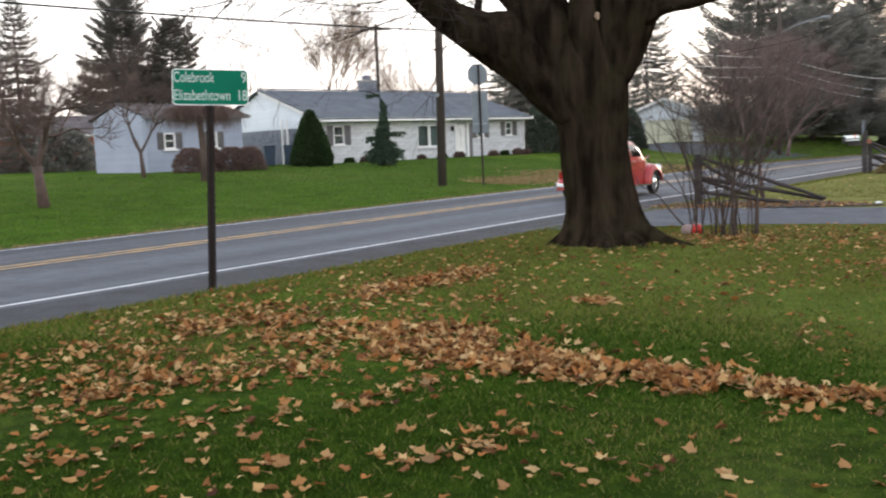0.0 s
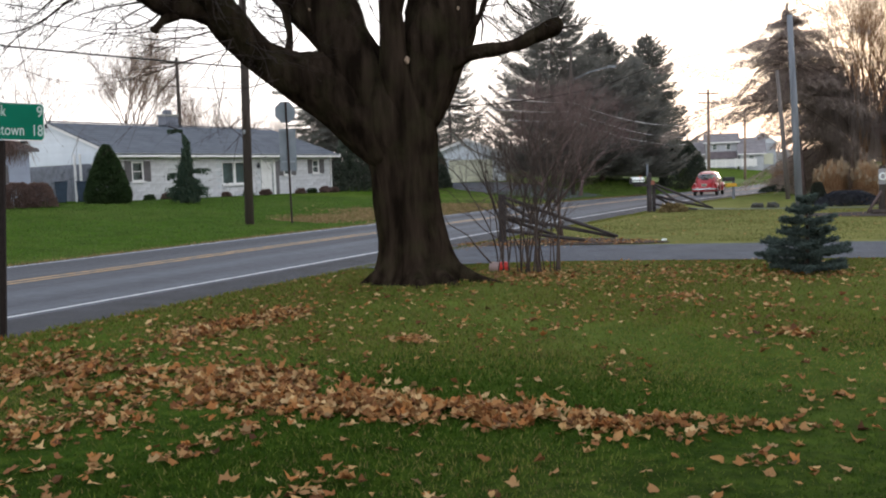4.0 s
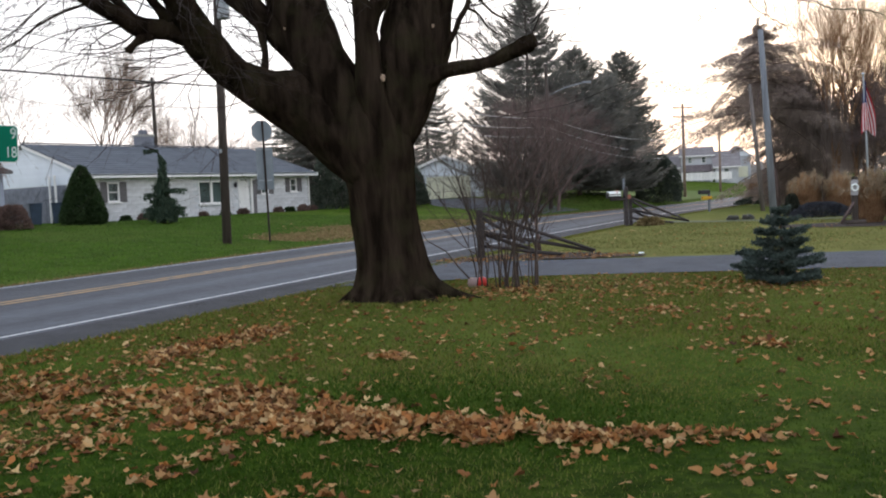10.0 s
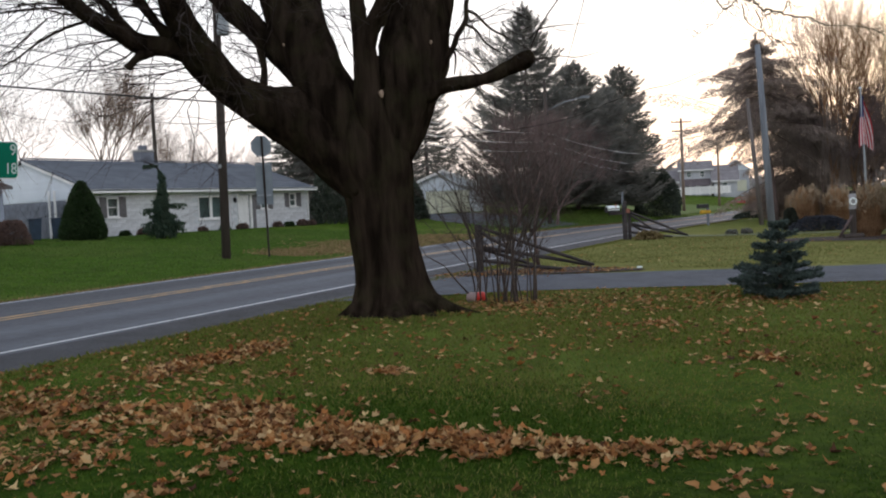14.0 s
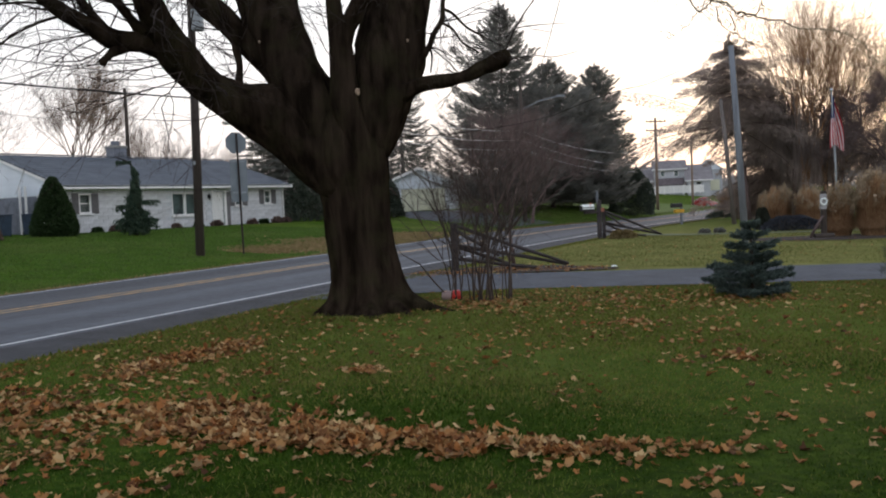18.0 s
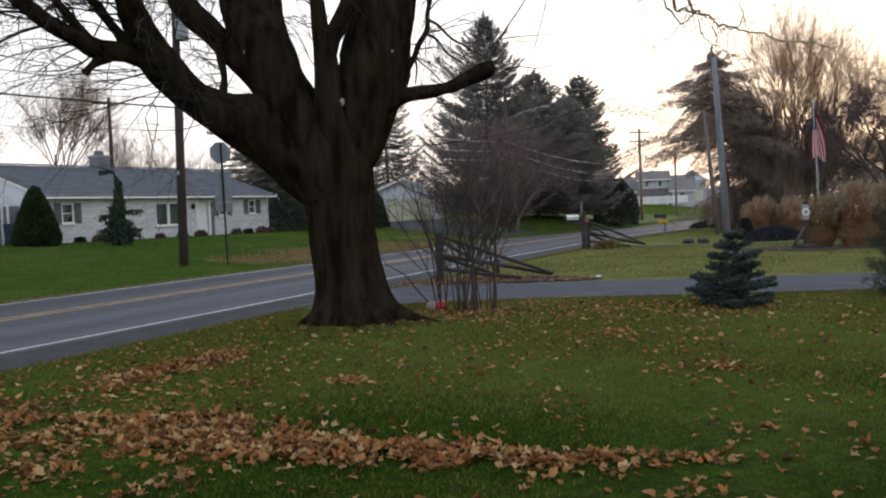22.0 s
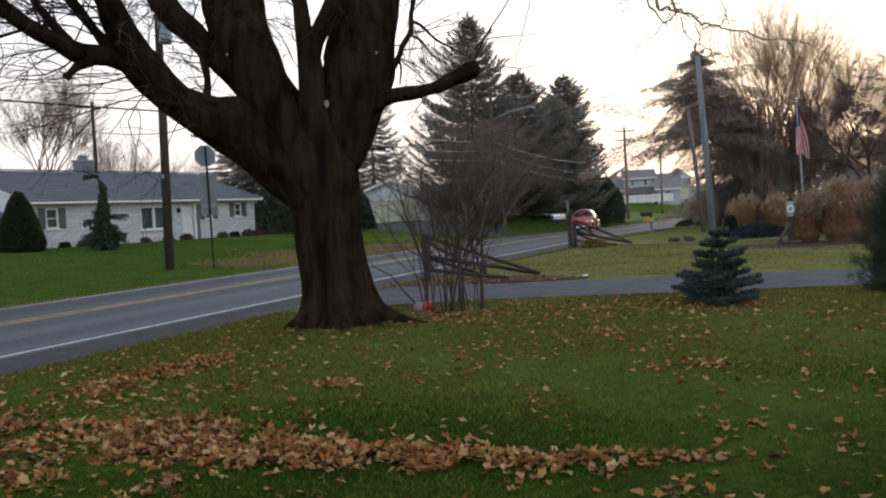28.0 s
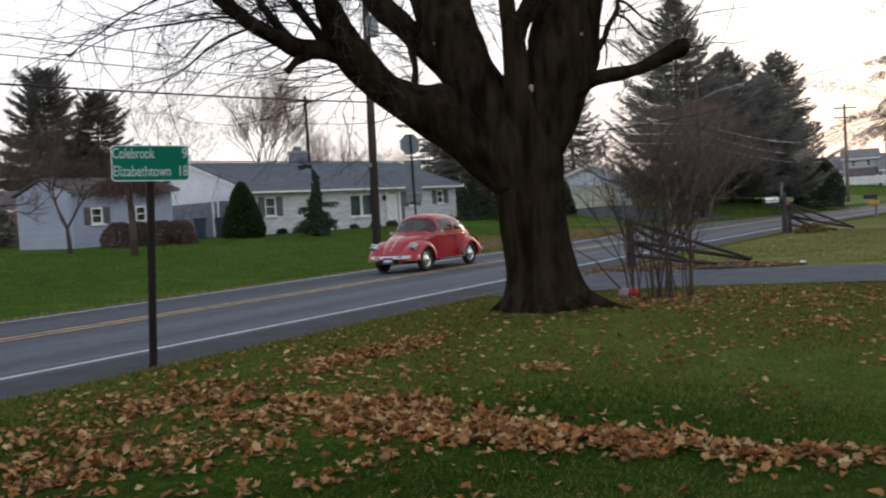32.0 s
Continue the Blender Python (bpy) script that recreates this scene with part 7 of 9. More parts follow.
# ---- street furniture ----
def guide_sign():
    t = thing("guide_sign", pose(-5.02, 9.59, 0, 0, 0, 27), "green road guide sign on a brown steel post", "road sign")
    # U-channel post
    prof = [(-0.045, 0.0), (-0.03, 0.0), (-0.024, 0.04), (0.024, 0.04), (0.03, 0.0), (0.045, 0.0), (0.045, 0.008), (0.036, 0.008), (0.03, 0.05), (-0.03, 0.05), (-0.036, 0.008), (-0.045, 0.008)]
    bm = bmesh.new()
    a = [bm.verts.new((x, y, 0)) for x, y in prof]
    b = [bm.verts.new((x + 0.135, y, 2.52)) for x, y in prof]
    bm.faces.new(a)
    bm.faces.new(b[::-1])
    for i in range(len(prof)):
        bm.faces.new((a[i], b[i], b[(i + 1) % len(prof)], a[(i + 1) % len(prof)]))
    bmesh.ops.recalc_face_normals(bm, faces=bm.faces)
    part("post", bm, POST_BROWN, t, "brown steel channel post")
    W, H, zc = 0.84, 0.405, 2.325
    tilt = pose(0.133, -0.012, zc, 0, 0, 0) @ pose(0, 0, 0, 0, 2.2, 0)

    def plate(name, w, h, r, y0, th, mat, parent, label=""):
        bm = bmesh.new()
        pts = []
        for cx, cz, s in ((w / 2 - r, h / 2 - r, 0), (-w / 2 + r, h / 2 - r, 90), (-w / 2 + r, -h / 2 + r, 180), (w / 2 - r, -h / 2 + r, 270)):
            for k in range(5):
                q = radians(s + 22.5 * k)
                pts.append((cx + r * math.cos(q), cz + r * math.sin(q)))
        fa = [bm.verts.new((x, y0, z)) for x, z in pts]
        fb = [bm.verts.new((x, y0 + th, z)) for x, z in pts]
        bm.faces.new(fa)
        bm.faces.new(fb[::-1])
        for i in range(len(pts)):
            bm.faces.new((fa[i], fb[i], fb[(i + 1) % len(pts)], fa[(i + 1) % len(pts)]))
        bmesh.ops.recalc_face_normals(bm, faces=bm.faces)
        bmesh.ops.transform(bm, matrix=tilt, verts=bm.verts)
        return part(name, bm, mat, parent, label)
    board = plate("board", W, H, 0.045, 0.0, 0.004, SIGN_WHITE, t, "green sheeting with white border")
    plate("green_field", W - 0.022, H - 0.022, 0.038, -0.002, 0.002, GREEN_SIGN, board)

    def word(text, x, z, size, align, squeeze):
        cu = bpy.data.curves.new("text", "FONT")
        cu.body, cu.size, cu.align_x, cu.extrude, cu.offset = text, size, align, 0.0006, 0.0008
        tmp = bpy.data.objects.new("text", cu)
        scene.collection.objects.link(tmp)
        dg = bpy.context.evaluated_depsgraph_get()
        me = bpy.data.meshes.new_from_object(tmp.evaluated_get(dg))
        bpy.data.objects.remove(tmp)
        me.transform(tilt @ Matrix.Translation((x, -0.004, z)) @ pose(0, 0, 0, 90) @ Matrix.Diagonal((squeeze, 1, 1, 1)))
        me.materials.clear()
        part_mesh("lettering", me, SIGN_LETTER, board)
    word("Colebrook", -0.405, 0.055, 0.168, "LEFT", 0.60)
    word("9", 0.405, 0.055, 0.168, "RIGHT", 0.78)
    word("Elizabethtown", -0.405, -0.145, 0.168, "LEFT", 0.655)
    word("18", 0.405, -0.145, 0.168, "RIGHT", 0.70)
    for z in (-0.195, 0.195):
        bm = bmesh.new()
        bmesh.ops.create_cone(bm, cap_ends=True, segments=10, radius1=0.012, radius2=0.012, depth=0.01)
        bmesh.ops.transform(bm, matrix=tilt @ pose(0, -0.006, z, 90), verts=bm.verts)
        part("bolt", bm, ALU, board)


def stop_sign_back():
    t = thing("back_of_signs", pose(-6.22, 32.41, z_at(-6.22, 32.41)), "grey metal backs of two road signs on a post", "road sign")
    lean = pose(0, 0, 0, 0, -0.6, 0)
    part("post", box((0.065, 0.045, 4.3), (0, 0, 2.15), turn=lean), POST_BROWN, t)
    bm = bmesh.new()
    bmesh.ops.create_cone(bm, cap_ends=True, segments=8, radius1=0.40, radius2=0.40, depth=0.004)
    bmesh.ops.transform(bm, matrix=pose(-0.04, 0.05, 3.95) @ pose(0, 0, 0, 90, 0, 0) @ pose(0, 0, 0, 0, 0, 22.5), verts=bm.verts)
    bmesh.ops.transform(bm, matrix=pose(0, 0, 0, 0, 0, 30), verts=bm.verts)
    part("octagon", bm, SIGN_BACK, t, "dull metal back of an octagonal sign")
    part("panel", box((0.62, 0.004, 1.5), (-0.02, 0.05, 2.62), turn=pose(0, 0, 0, 0, 0, 30)), SIGN_BACK, t, "dull metal back of a tall panel")
    for z in (2.2, 3.3):
        part("bracket", box((0.5, 0.03, 0.05), (-0.02, 0.03, z), turn=pose(0, 0, 0, 0, 0, 30)), ALU, t)


def utility_pole(x, y, height, radius, label, lean=0.0, arms=1, mat=None, transformer=False, arm_turn=0.0, lean_y=0.0):
    t = thing("utility_pole", (x, y, z_at(x, y)), label, "utility pole", "utility poles")
    top = (height * math.tan(radians(lean)), height * math.tan(radians(lean_y)), height)
    tube("pole", [(0, 0, -0.3), tuple(c / 2 for c in top), top], [radius * 1.12, radius, radius * 0.8], mat or WOOD_POLE, t, sides=14, rough=0.04)
    for k in range(arms):
        z = height - 0.45 - 1.0 * k
        off = top[0] * z / height
        arm = part("crossarm", box((2.4, 0.11, 0.13), (0, 0, 0), 0.01), mat or WOOD_POLE, t)
        arm.matrix_local = pose(off, -radius, z, 0, 0, arm_turn)
        for s in (-1.1, -0.55, 0.55, 1.1):
            bm = bmesh.new()
            bmesh.ops.create_cone(bm, cap_ends=True, segments=10, radius1=0.05, radius2=0.03, depth=0.16)
            bmesh.ops.translate(bm, vec=(s, 0, 0.14), verts=bm.verts)
            part("insulator", bm, mat_of("grey_porcelain", (0.3, 0.3, 0.32), 0.3), arm)
        for s in (-1, 1):
            tube("brace", [(s * 0.75, 0, -0.05), (0, 0, -0.7)], 0.02, ALU, arm, sides=5)
    if transformer:
        bm = bmesh.new()
        bmesh.ops.create_cone(bm, cap_ends=True, segments=18, radius1=0.22, radius2=0.22, depth=0.72)
        bmesh.ops.bevel(bm, geom=[e for e in bm.edges if abs(e.verts[0].co.z - e.verts[1].co.z) < 1e-4], offset=0.03, segments=2, affect="EDGES")
        bmesh.ops.translate(bm, vec=(0.36, -0.1, 8.05), verts=bm.verts)
        tr = part("transformer", bm, ALU, t, "grey transformer can")
        part("bracket", box((0.25, 0.06, 0.3), (0.16, -0.06, 8.0)), BLACK, tr)
        part("meter_tag", box((0.09, 0.02, 0.14), (0.0, -radius - 0.03, 3.2)), ALU, t)
    return t


def cable(pts, r=0.013, sag=0.0, label="overhead cable along the road", steps=14, mat=None):
    (x0, y0, z0), (x1, y1, z1) = pts
    line = []
    for k in range(steps + 1):
        u = k / steps
        line.append((x0 + (x1 - x0) * u, y0 + (y1 - y0) * u, z0 + (z1 - z0) * u - sag * 4 * u * (1 - u)))
    me_v, me_f = tube_data(line, [r] * len(line), 5)
    return tagged(part_mesh("overhead_cable", soup("overhead_cable", me_v, me_f), mat or WIRE), label, "cable", "overhead cables")


def corner_fence(x, y, turn, label, scale=1.0):
    t = thing("split_rail_fence", pose(x, y, z_at(x, y), 0, 0, turn), label, "fence", "corner fences")
    part("post", box((0.17 * scale ** 2, 0.15 * scale ** 2, 1.2), (0, 0, 0.55), 0.02), WOOD_RAIL, t)
    rng = random.Random(int(x * 10))
    for z0, ex, ey, z1 in ((1.07, 2.65, 0.2, 0.10), (0.98, 1.05, -0.3, 0.36), (0.62, 2.6, 0.3, 0.09), (0.58, 1.2, 0.7, 0.12), (0.30, 1.9, -0.1, 0.05)):
        q = [Vector((0.05, 0, z0)).lerp(Vector((ex * scale, ey, z1)), k / 5) + Vector((0, rng.uniform(-0.02, 0.02), rng.uniform(-0.015, 0.015))) for k in range(6)]
        tube("rail", q, [0.046, 0.050, 0.046, 0.048, 0.043, 0.036], WOOD_RAIL, t, sides=6, rough=0.25)
    return t


def mailbox_post():
    t = thing("mailbox", pose(7.08, 35.26, 0, 0, 0, 20), "white and black mailbox on a wooden arm post", "mailbox", "mailboxes")
    part("post", box((0.15, 0.15, 1.55), (0.05, 0, 0.75), 0.015), WOOD_RAIL, t)
    part("arm", box((0.75, 0.1, 0.1), (-0.25, 0, 1.06), 0.01), WOOD_RAIL, t)
    prof = [(-0.11, 0.0), (0.11, 0.0), (0.11, 0.14)] + [(0.11 * math.cos(radians(a)), 0.14 + 0.11 * math.sin(radians(a))) for a in range(15, 180, 15)] + [(-0.11, 0.14)]
    bx = part("box", prism(prof, 0.52, pose(-0.22, 0, 1.12, 0, 0, 90)), SIGN_WHITE, t, "white mailbox body")
    for zz, hh in ((1.15, 0.075), (1.245, 0.03)):
        part("band", box((0.525, 0.23, hh), (-0.48, 0, zz), 0.004), BLACK, bx, "black band")
    part("door", box((0.012, 0.2, 0.2), (-0.75, 0, 1.23), 0.004), BLACK, bx)
    part("flag", box((0.02, 0.012, 0.16), (-0.4, -0.125, 1.36)), CAN_RED, bx)
    part("bracket", box((0.07, 0.07, 0.5), (-0.02, 0, 1.62), 0.01), WOOD_GREY, t, "grey vertical finial")
    part("reflector", box((0.14, 0.02, 0.16), (0.16, -0.08, 1.14)), mat_of("orange_reflector", (0.30, 0.11, 0.07), 0.4), t)


def yellow_mailbox():
    t = thing("mailbox", pose(14.29, 48.96, 0, 0, 0, 20), "black mailbox over a yellow newspaper box on a post", "mailbox", "mailboxes")
    part("post", box((0.11, 0.11, 1.0), (0.1, 0, 0.48), 0.01), WOOD_GREY, t)
    prof = [(-0.12, 0.0), (0.12, 0.0), (0.12, 0.13)] + [(0.12 * math.cos(radians(a)), 0.13 + 0.1 * math.sin(radians(a))) for a in range(15, 180, 15)] + [(-0.12, 0.13)]
    part("box", prism(prof, 0.62, pose(0.1, 0, 0.92, 0, 0, 90)), BLACK, t)
    part("newspaper_box", box((0.62, 0.18, 0.18), (-0.05, 0, 0.72), 0.03), YELLOW_BOX, t, "yellow newspaper box")


def flag():
    t = thing("flagpole", (17.05, 36.3, z_at(17.05, 36.3)), "grey flagpole with a hanging striped flag", "flag")
    tube("pole", [(0, 0, -0.1), (-0.06, 0, 2.7), (-0.16, 0, 5.5)], [0.045, 0.04, 0.028], ALU, t, sides=10)
    bm = bmesh.new()
    bmesh.ops.create_uvsphere(bm, u_segments=10, v_segments=8, radius=0.07)
    bmesh.ops.translate(bm, vec=(-0.16, 0, 5.55), verts=bm.verts)
    part("finial", bm, CHROME, t)
    red, white, blue = mat_of("flag_red", (0.40, 0.015, 0.03), 0.9), mat_of("flag_white", (0.62, 0.58, 0.60), 0.9), mat_of("flag_blue", (0.020, 0.026, 0.11), 0.9)
    # hanging cloth: gathered, stripes run down it
    n = 13
    for i in range(n):
        a, b = i / n, (i + 1) / n
        v, f = [], []
        rows = 9
        for k in range(rows + 1):
            u = k / rows
            zz = 5.35 - 2.15 * u
            for s in (a, b):
                w = 0.18 + 0.55 * u * (1 - 0.4 * u)
                xx = -0.16 + 0.0 + w * (s - 0.22) + 0.05 * math.sin(6 * s + 4 * u)
                yy = 0.10 * math.sin(9 * s + 3 * u) - 0.02
                v.append((xx - (5.35 - zz) * -0.02, yy, zz - 0.45 * s * (1 - u) * 0.6 + 0.15 * math.sin(5 * s) * u))
        f = [(2 * k, 2 * k + 1, 2 * k + 3, 2 * k + 2) for k in range(rows)]
        blue_rows = 4 if i < 9 else 0
        me = soup("stripe", v, f)
        me.materials.append(red if i % 2 == 0 else white)
        me.materials.append(blue)
        for k in range(blue_rows):
            me.polygons[k].material_index = 1
        ob = part_mesh("stripe", me, None, t)
        so = ob.modifiers.new("thickness", "SOLIDIFY")
        so.thickness = 0.006


def garden_sign():
    t = thing("garden_sign", (13.22, 29.14, z_at(13.22, 29.14)), "white ringed plaque on a braced wooden post", "sign")
    part("post", box((0.16, 0.16, 1.55), (0.05, 0.1, 0.75), 0.015), WOOD_POLE, t)
    tube("brace", [(-0.45, 0.0, 0.05), (0.0, 0.05, 0.72)], [0.05, 0.045], TWIG_VEIL, t, sides=6)
    part("board", box((0.24, 0.03, 0.5), (-0.0, -0.0, 1.18), 0.02), mat_of("grey_board", (0.34, 0.34, 0.36), 0.8), t)
    v, f = tube_data([(0.10 * math.cos(a), -0.035, 1.18 + 0.10 * math.sin(a)) for a in np.linspace(0, 6.283, 19)], [0.032] * 19, 6)
    part_mesh("ring", soup("ring", v, f), SIGN_WHITE, t, "white ring", smooth=True)
    v, f = tube_data([(-0.3, 0.05, 0.04), (0.35, 0.05, 0.06)], [0.12, 0.1], 7)
    part_mesh("stone", soup("stone", v, f), WOOD_POLE, t, "dark stone at the foot")


def red_can():
    t = thing("red_container", pose(0.52, 14.85, z_at(0.52, 14.85) + 0.085, 0, 0, -12), "red and pale plastic container lying on the grass", "container")
    v, f = tube_data([(x, 0, 0) for x in (0.02, 0.03, 0.12, 0.15, 0.165)], [0.075, 0.085, 0.088, 0.07, 0.05], 16)
    part_mesh("red_end", soup("red_end", v, f), CAN_RED, t, "red plastic end", smooth=True)
    v, f = tube_data([(x, 0, -0.005) for x in (-0.15, -0.14, -0.02, 0.02)], [0.055, 0.075, 0.08, 0.08], 16, rough=0.2)
    part_mesh("pale_body", soup("pale_body", v, f), mat_of("pale_plastic", (0.36, 0.26, 0.25), 0.6), t, "pale pinkish body", smooth=True)


def litter_at(x, y):
    p = thing("paper_litter", (x, y, z_at(x, y) + 0.02), "crumpled white paper litter at the driveway edge", "litter")
    bm = bmesh.new()
    bmesh.ops.create_icosphere(bm, subdivisions=3, radius=0.045)
    for q in bm.verts:
        q.co *= 1 + 0.5 * noise.noise(q.co * 14 + Vector((x, y, 0)))
        q.co = Vector((q.co.x * 1.4, q.co.y, max(q.co.z * 0.5 + 0.03, 0)))
    part("paper", bm, SIGN_WHITE, p)


def street_light():
    """The lamp arm that shows before the spruces."""
    t = utility_pole(7.35, 61.5, 9.7, 0.13, "grey utility pole before the spruces with a lamp arm", arms=0, mat=WOOD_POLE)
    tube("lamp_arm", [(0, 0, 7.6), (1.2, -0.3, 8.1), (2.4, -0.6, 8.35)], 0.04, ALU, t, sides=6)
    part("lamp_head", box((0.6, 0.25, 0.14), (2.6, -0.65, 8.36), 0.04), ALU, t)
    return t


guide_sign()
stop_sign_back()
utility_pole(-7.54, 31.61, 10.5, 0.142, "brown wooden utility pole with a grey transformer", lean=0.9, arms=0, transformer=True)
utility_pole(10.30, 28.19, 6.15, 0.10, "leaning grey weathered pole behind the young spruce", lean=-2.9, arms=0, mat=WOOD_GREY)
utility_pole(16.0, 45.3, 6.3, 0.10, "leaning brown-grey pole beside the drooping cedar", lean=-5.0, arms=0, mat=mat_of("brown_grey_pole_wood", (0.16, 0.14, 0.135), 0.9, second=(0.11, 0.095, 0.09), scale=5, stretch=(1, 1, 0.1)))
# the two far roadside poles take the bark colour paled for haze
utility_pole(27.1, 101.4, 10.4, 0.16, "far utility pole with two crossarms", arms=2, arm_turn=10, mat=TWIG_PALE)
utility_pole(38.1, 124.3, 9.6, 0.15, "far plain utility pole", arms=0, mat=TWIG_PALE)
utility_pole(-22.2, 71.6, 10.6, 0.15, "utility pole behind the roof with one crossarm", arms=1, arm_turn=20)
street_light()
corner_fence(0.87, 21.28, -8, "weathered split rails slanting down from a corner post")
corner_fence(7.35, 35.5, -6, "weathered split rails slanting from a post by a mailbox", scale=0.85)
mailbox_post()
yellow_mailbox()
flag()
garden_sign()
red_can()
litter_at(4.4, 20.3)
mound_bush("dead_grass_heap", 7.95, 35.0, 0.9, 0.26, "heap of dried grass at the mailbox post", STRAW, 110, n=700, size=0.12)
mound_bush("low_shrub", 11.6, 36.3, 0.42, 0.18, "small dark clipped shrub in the lawn", SPRUCE_LEAF, 112, n=300, size=0.07)
mound_bush("low_shrub", 12.2, 36.3, 0.42, 0.18, "small dark clipped shrub in the lawn", SPRUCE_LEAF, 113, n=300, size=0.07)
# overhead cables along the far side of the road
P0 = (-7.4, 31.6)
for z0, z1, dx in ((5.6, 6.8, 0.0), (6.2, 7.8, 0.0), (6.45, 9.2, 0.0), (9.3, 10.6, 0.1)):
    cable(((P0[0] + dx, P0[1], z0), (-38 + dx, -36, z1)), 0.026 if z0 < 6 else 0.013, 1.2, steps=24)
for z0, z1, z2 in ((5.8, 5.15, 3.9), (6.2, 5.75, 4.55), (6.9, 6.35, 5.6)):
    cable(((P0[0], P0[1], z0), (7.35, 61.5, z1)), 0.018, 0.7, mat=WIRE_PALE)
    cable(((7.35, 61.5, z1), (20.6, 82.5, z2)), 0.032, 0.55, "pale sagging cable before the spruces", mat=WIRE_PALE)
    cable(((20.6, 82.5, z2), (27.1, 101.4, z1 + 2.6)), 0.02, 0.3)
cable(((7.35, 61.5, 8.8), (2.2, 7.0, 7.0)), 0.01, 1.6)
cable(((27.1, 101.4, 9.6), (60, 175, 9.6)), 0.014, 1.0)
cable(((27.1, 101.4, 8.6), (38.1, 124.3, 9.3)), 0.014, 0.8)

# ---- the red car ----
def interp(tab, x):
    return float(np.interp(x, [t[0] for t in tab], [t[1] for t in tab]))


ROOFLINE = [(-1.90, 0.46), (-1.84, 0.62), (-1.72, 0.80), (-1.5, 1.00), (-1.25, 1.17), (-1.0, 1.31), (-0.75, 1.41), (-0.45, 1.475), (-0.1, 1.50), (0.15, 1.495), (0.36, 1.465), (0.46, 1.41), (0.59, 1.22), (0.71, 1.025), (0.78, 0.985), (1.05, 0.965), (1.35, 0.905), (1.55, 0.82), (1.72, 0.70), (1.84, 0.55), (1.88, 0.44)]
BELT = [(-1.9, 0.44), (-1.7, 0.62), (-1.45, 0.80), (-1.2, 0.90), (-0.8, 0.95), (0.7, 0.95), (0.8, 0.91), (1.05, 0.87), (1.4, 0.74), (1.7, 0.55), (1.88, 0.40)]
HALF = [(-1.9, 0.30), (-1.7, 0.46), (-1.4, 0.57), (-1.0, 0.655), (-0.5, 0.69), (0.2, 0.69), (0.65, 0.665), (0.9, 0.60), (1.2, 0.50), (1.5, 0.40), (1.75, 0.31), (1.88, 0.25)]


def hull_point(x, phi):
    """phi: -1 at the sill, 0 at the belt, 1 at the roof's middle."""
    w, zb, zt = interp(HALF, x), interp(BELT, x), interp(ROOFLINE, x)
    if phi <= 0:
        k = -phi
        return (x, w * (1 - 0.06 * k * k), zb + (0.27 - zb) * k)
    q = phi * math.pi / 2
    cabin = 0.93 if -1.3 < x < 0.72 else 1.0
    y = w * math.cos(q) ** (0.50 if cabin < 1 else 0.75)
    z = zb + (zt - zb) * math.sin(q) ** 0.92
    return (x, y * (1 - (1 - cabin) * math.sin(q)), z)


def glazing(x, phi):
    if 0.475 < x < 0.705 and phi > 0.14:
        return "windscreen"
    if 0.10 < phi < 0.52:
        if -0.30 < x < 0.40:
            return "door_window"
        if -1.05 < x < -0.36:
            return "quarter_window"
    if -1.40 < x < -0.96 and phi > 0.54:
        return "rear_window"
    return None


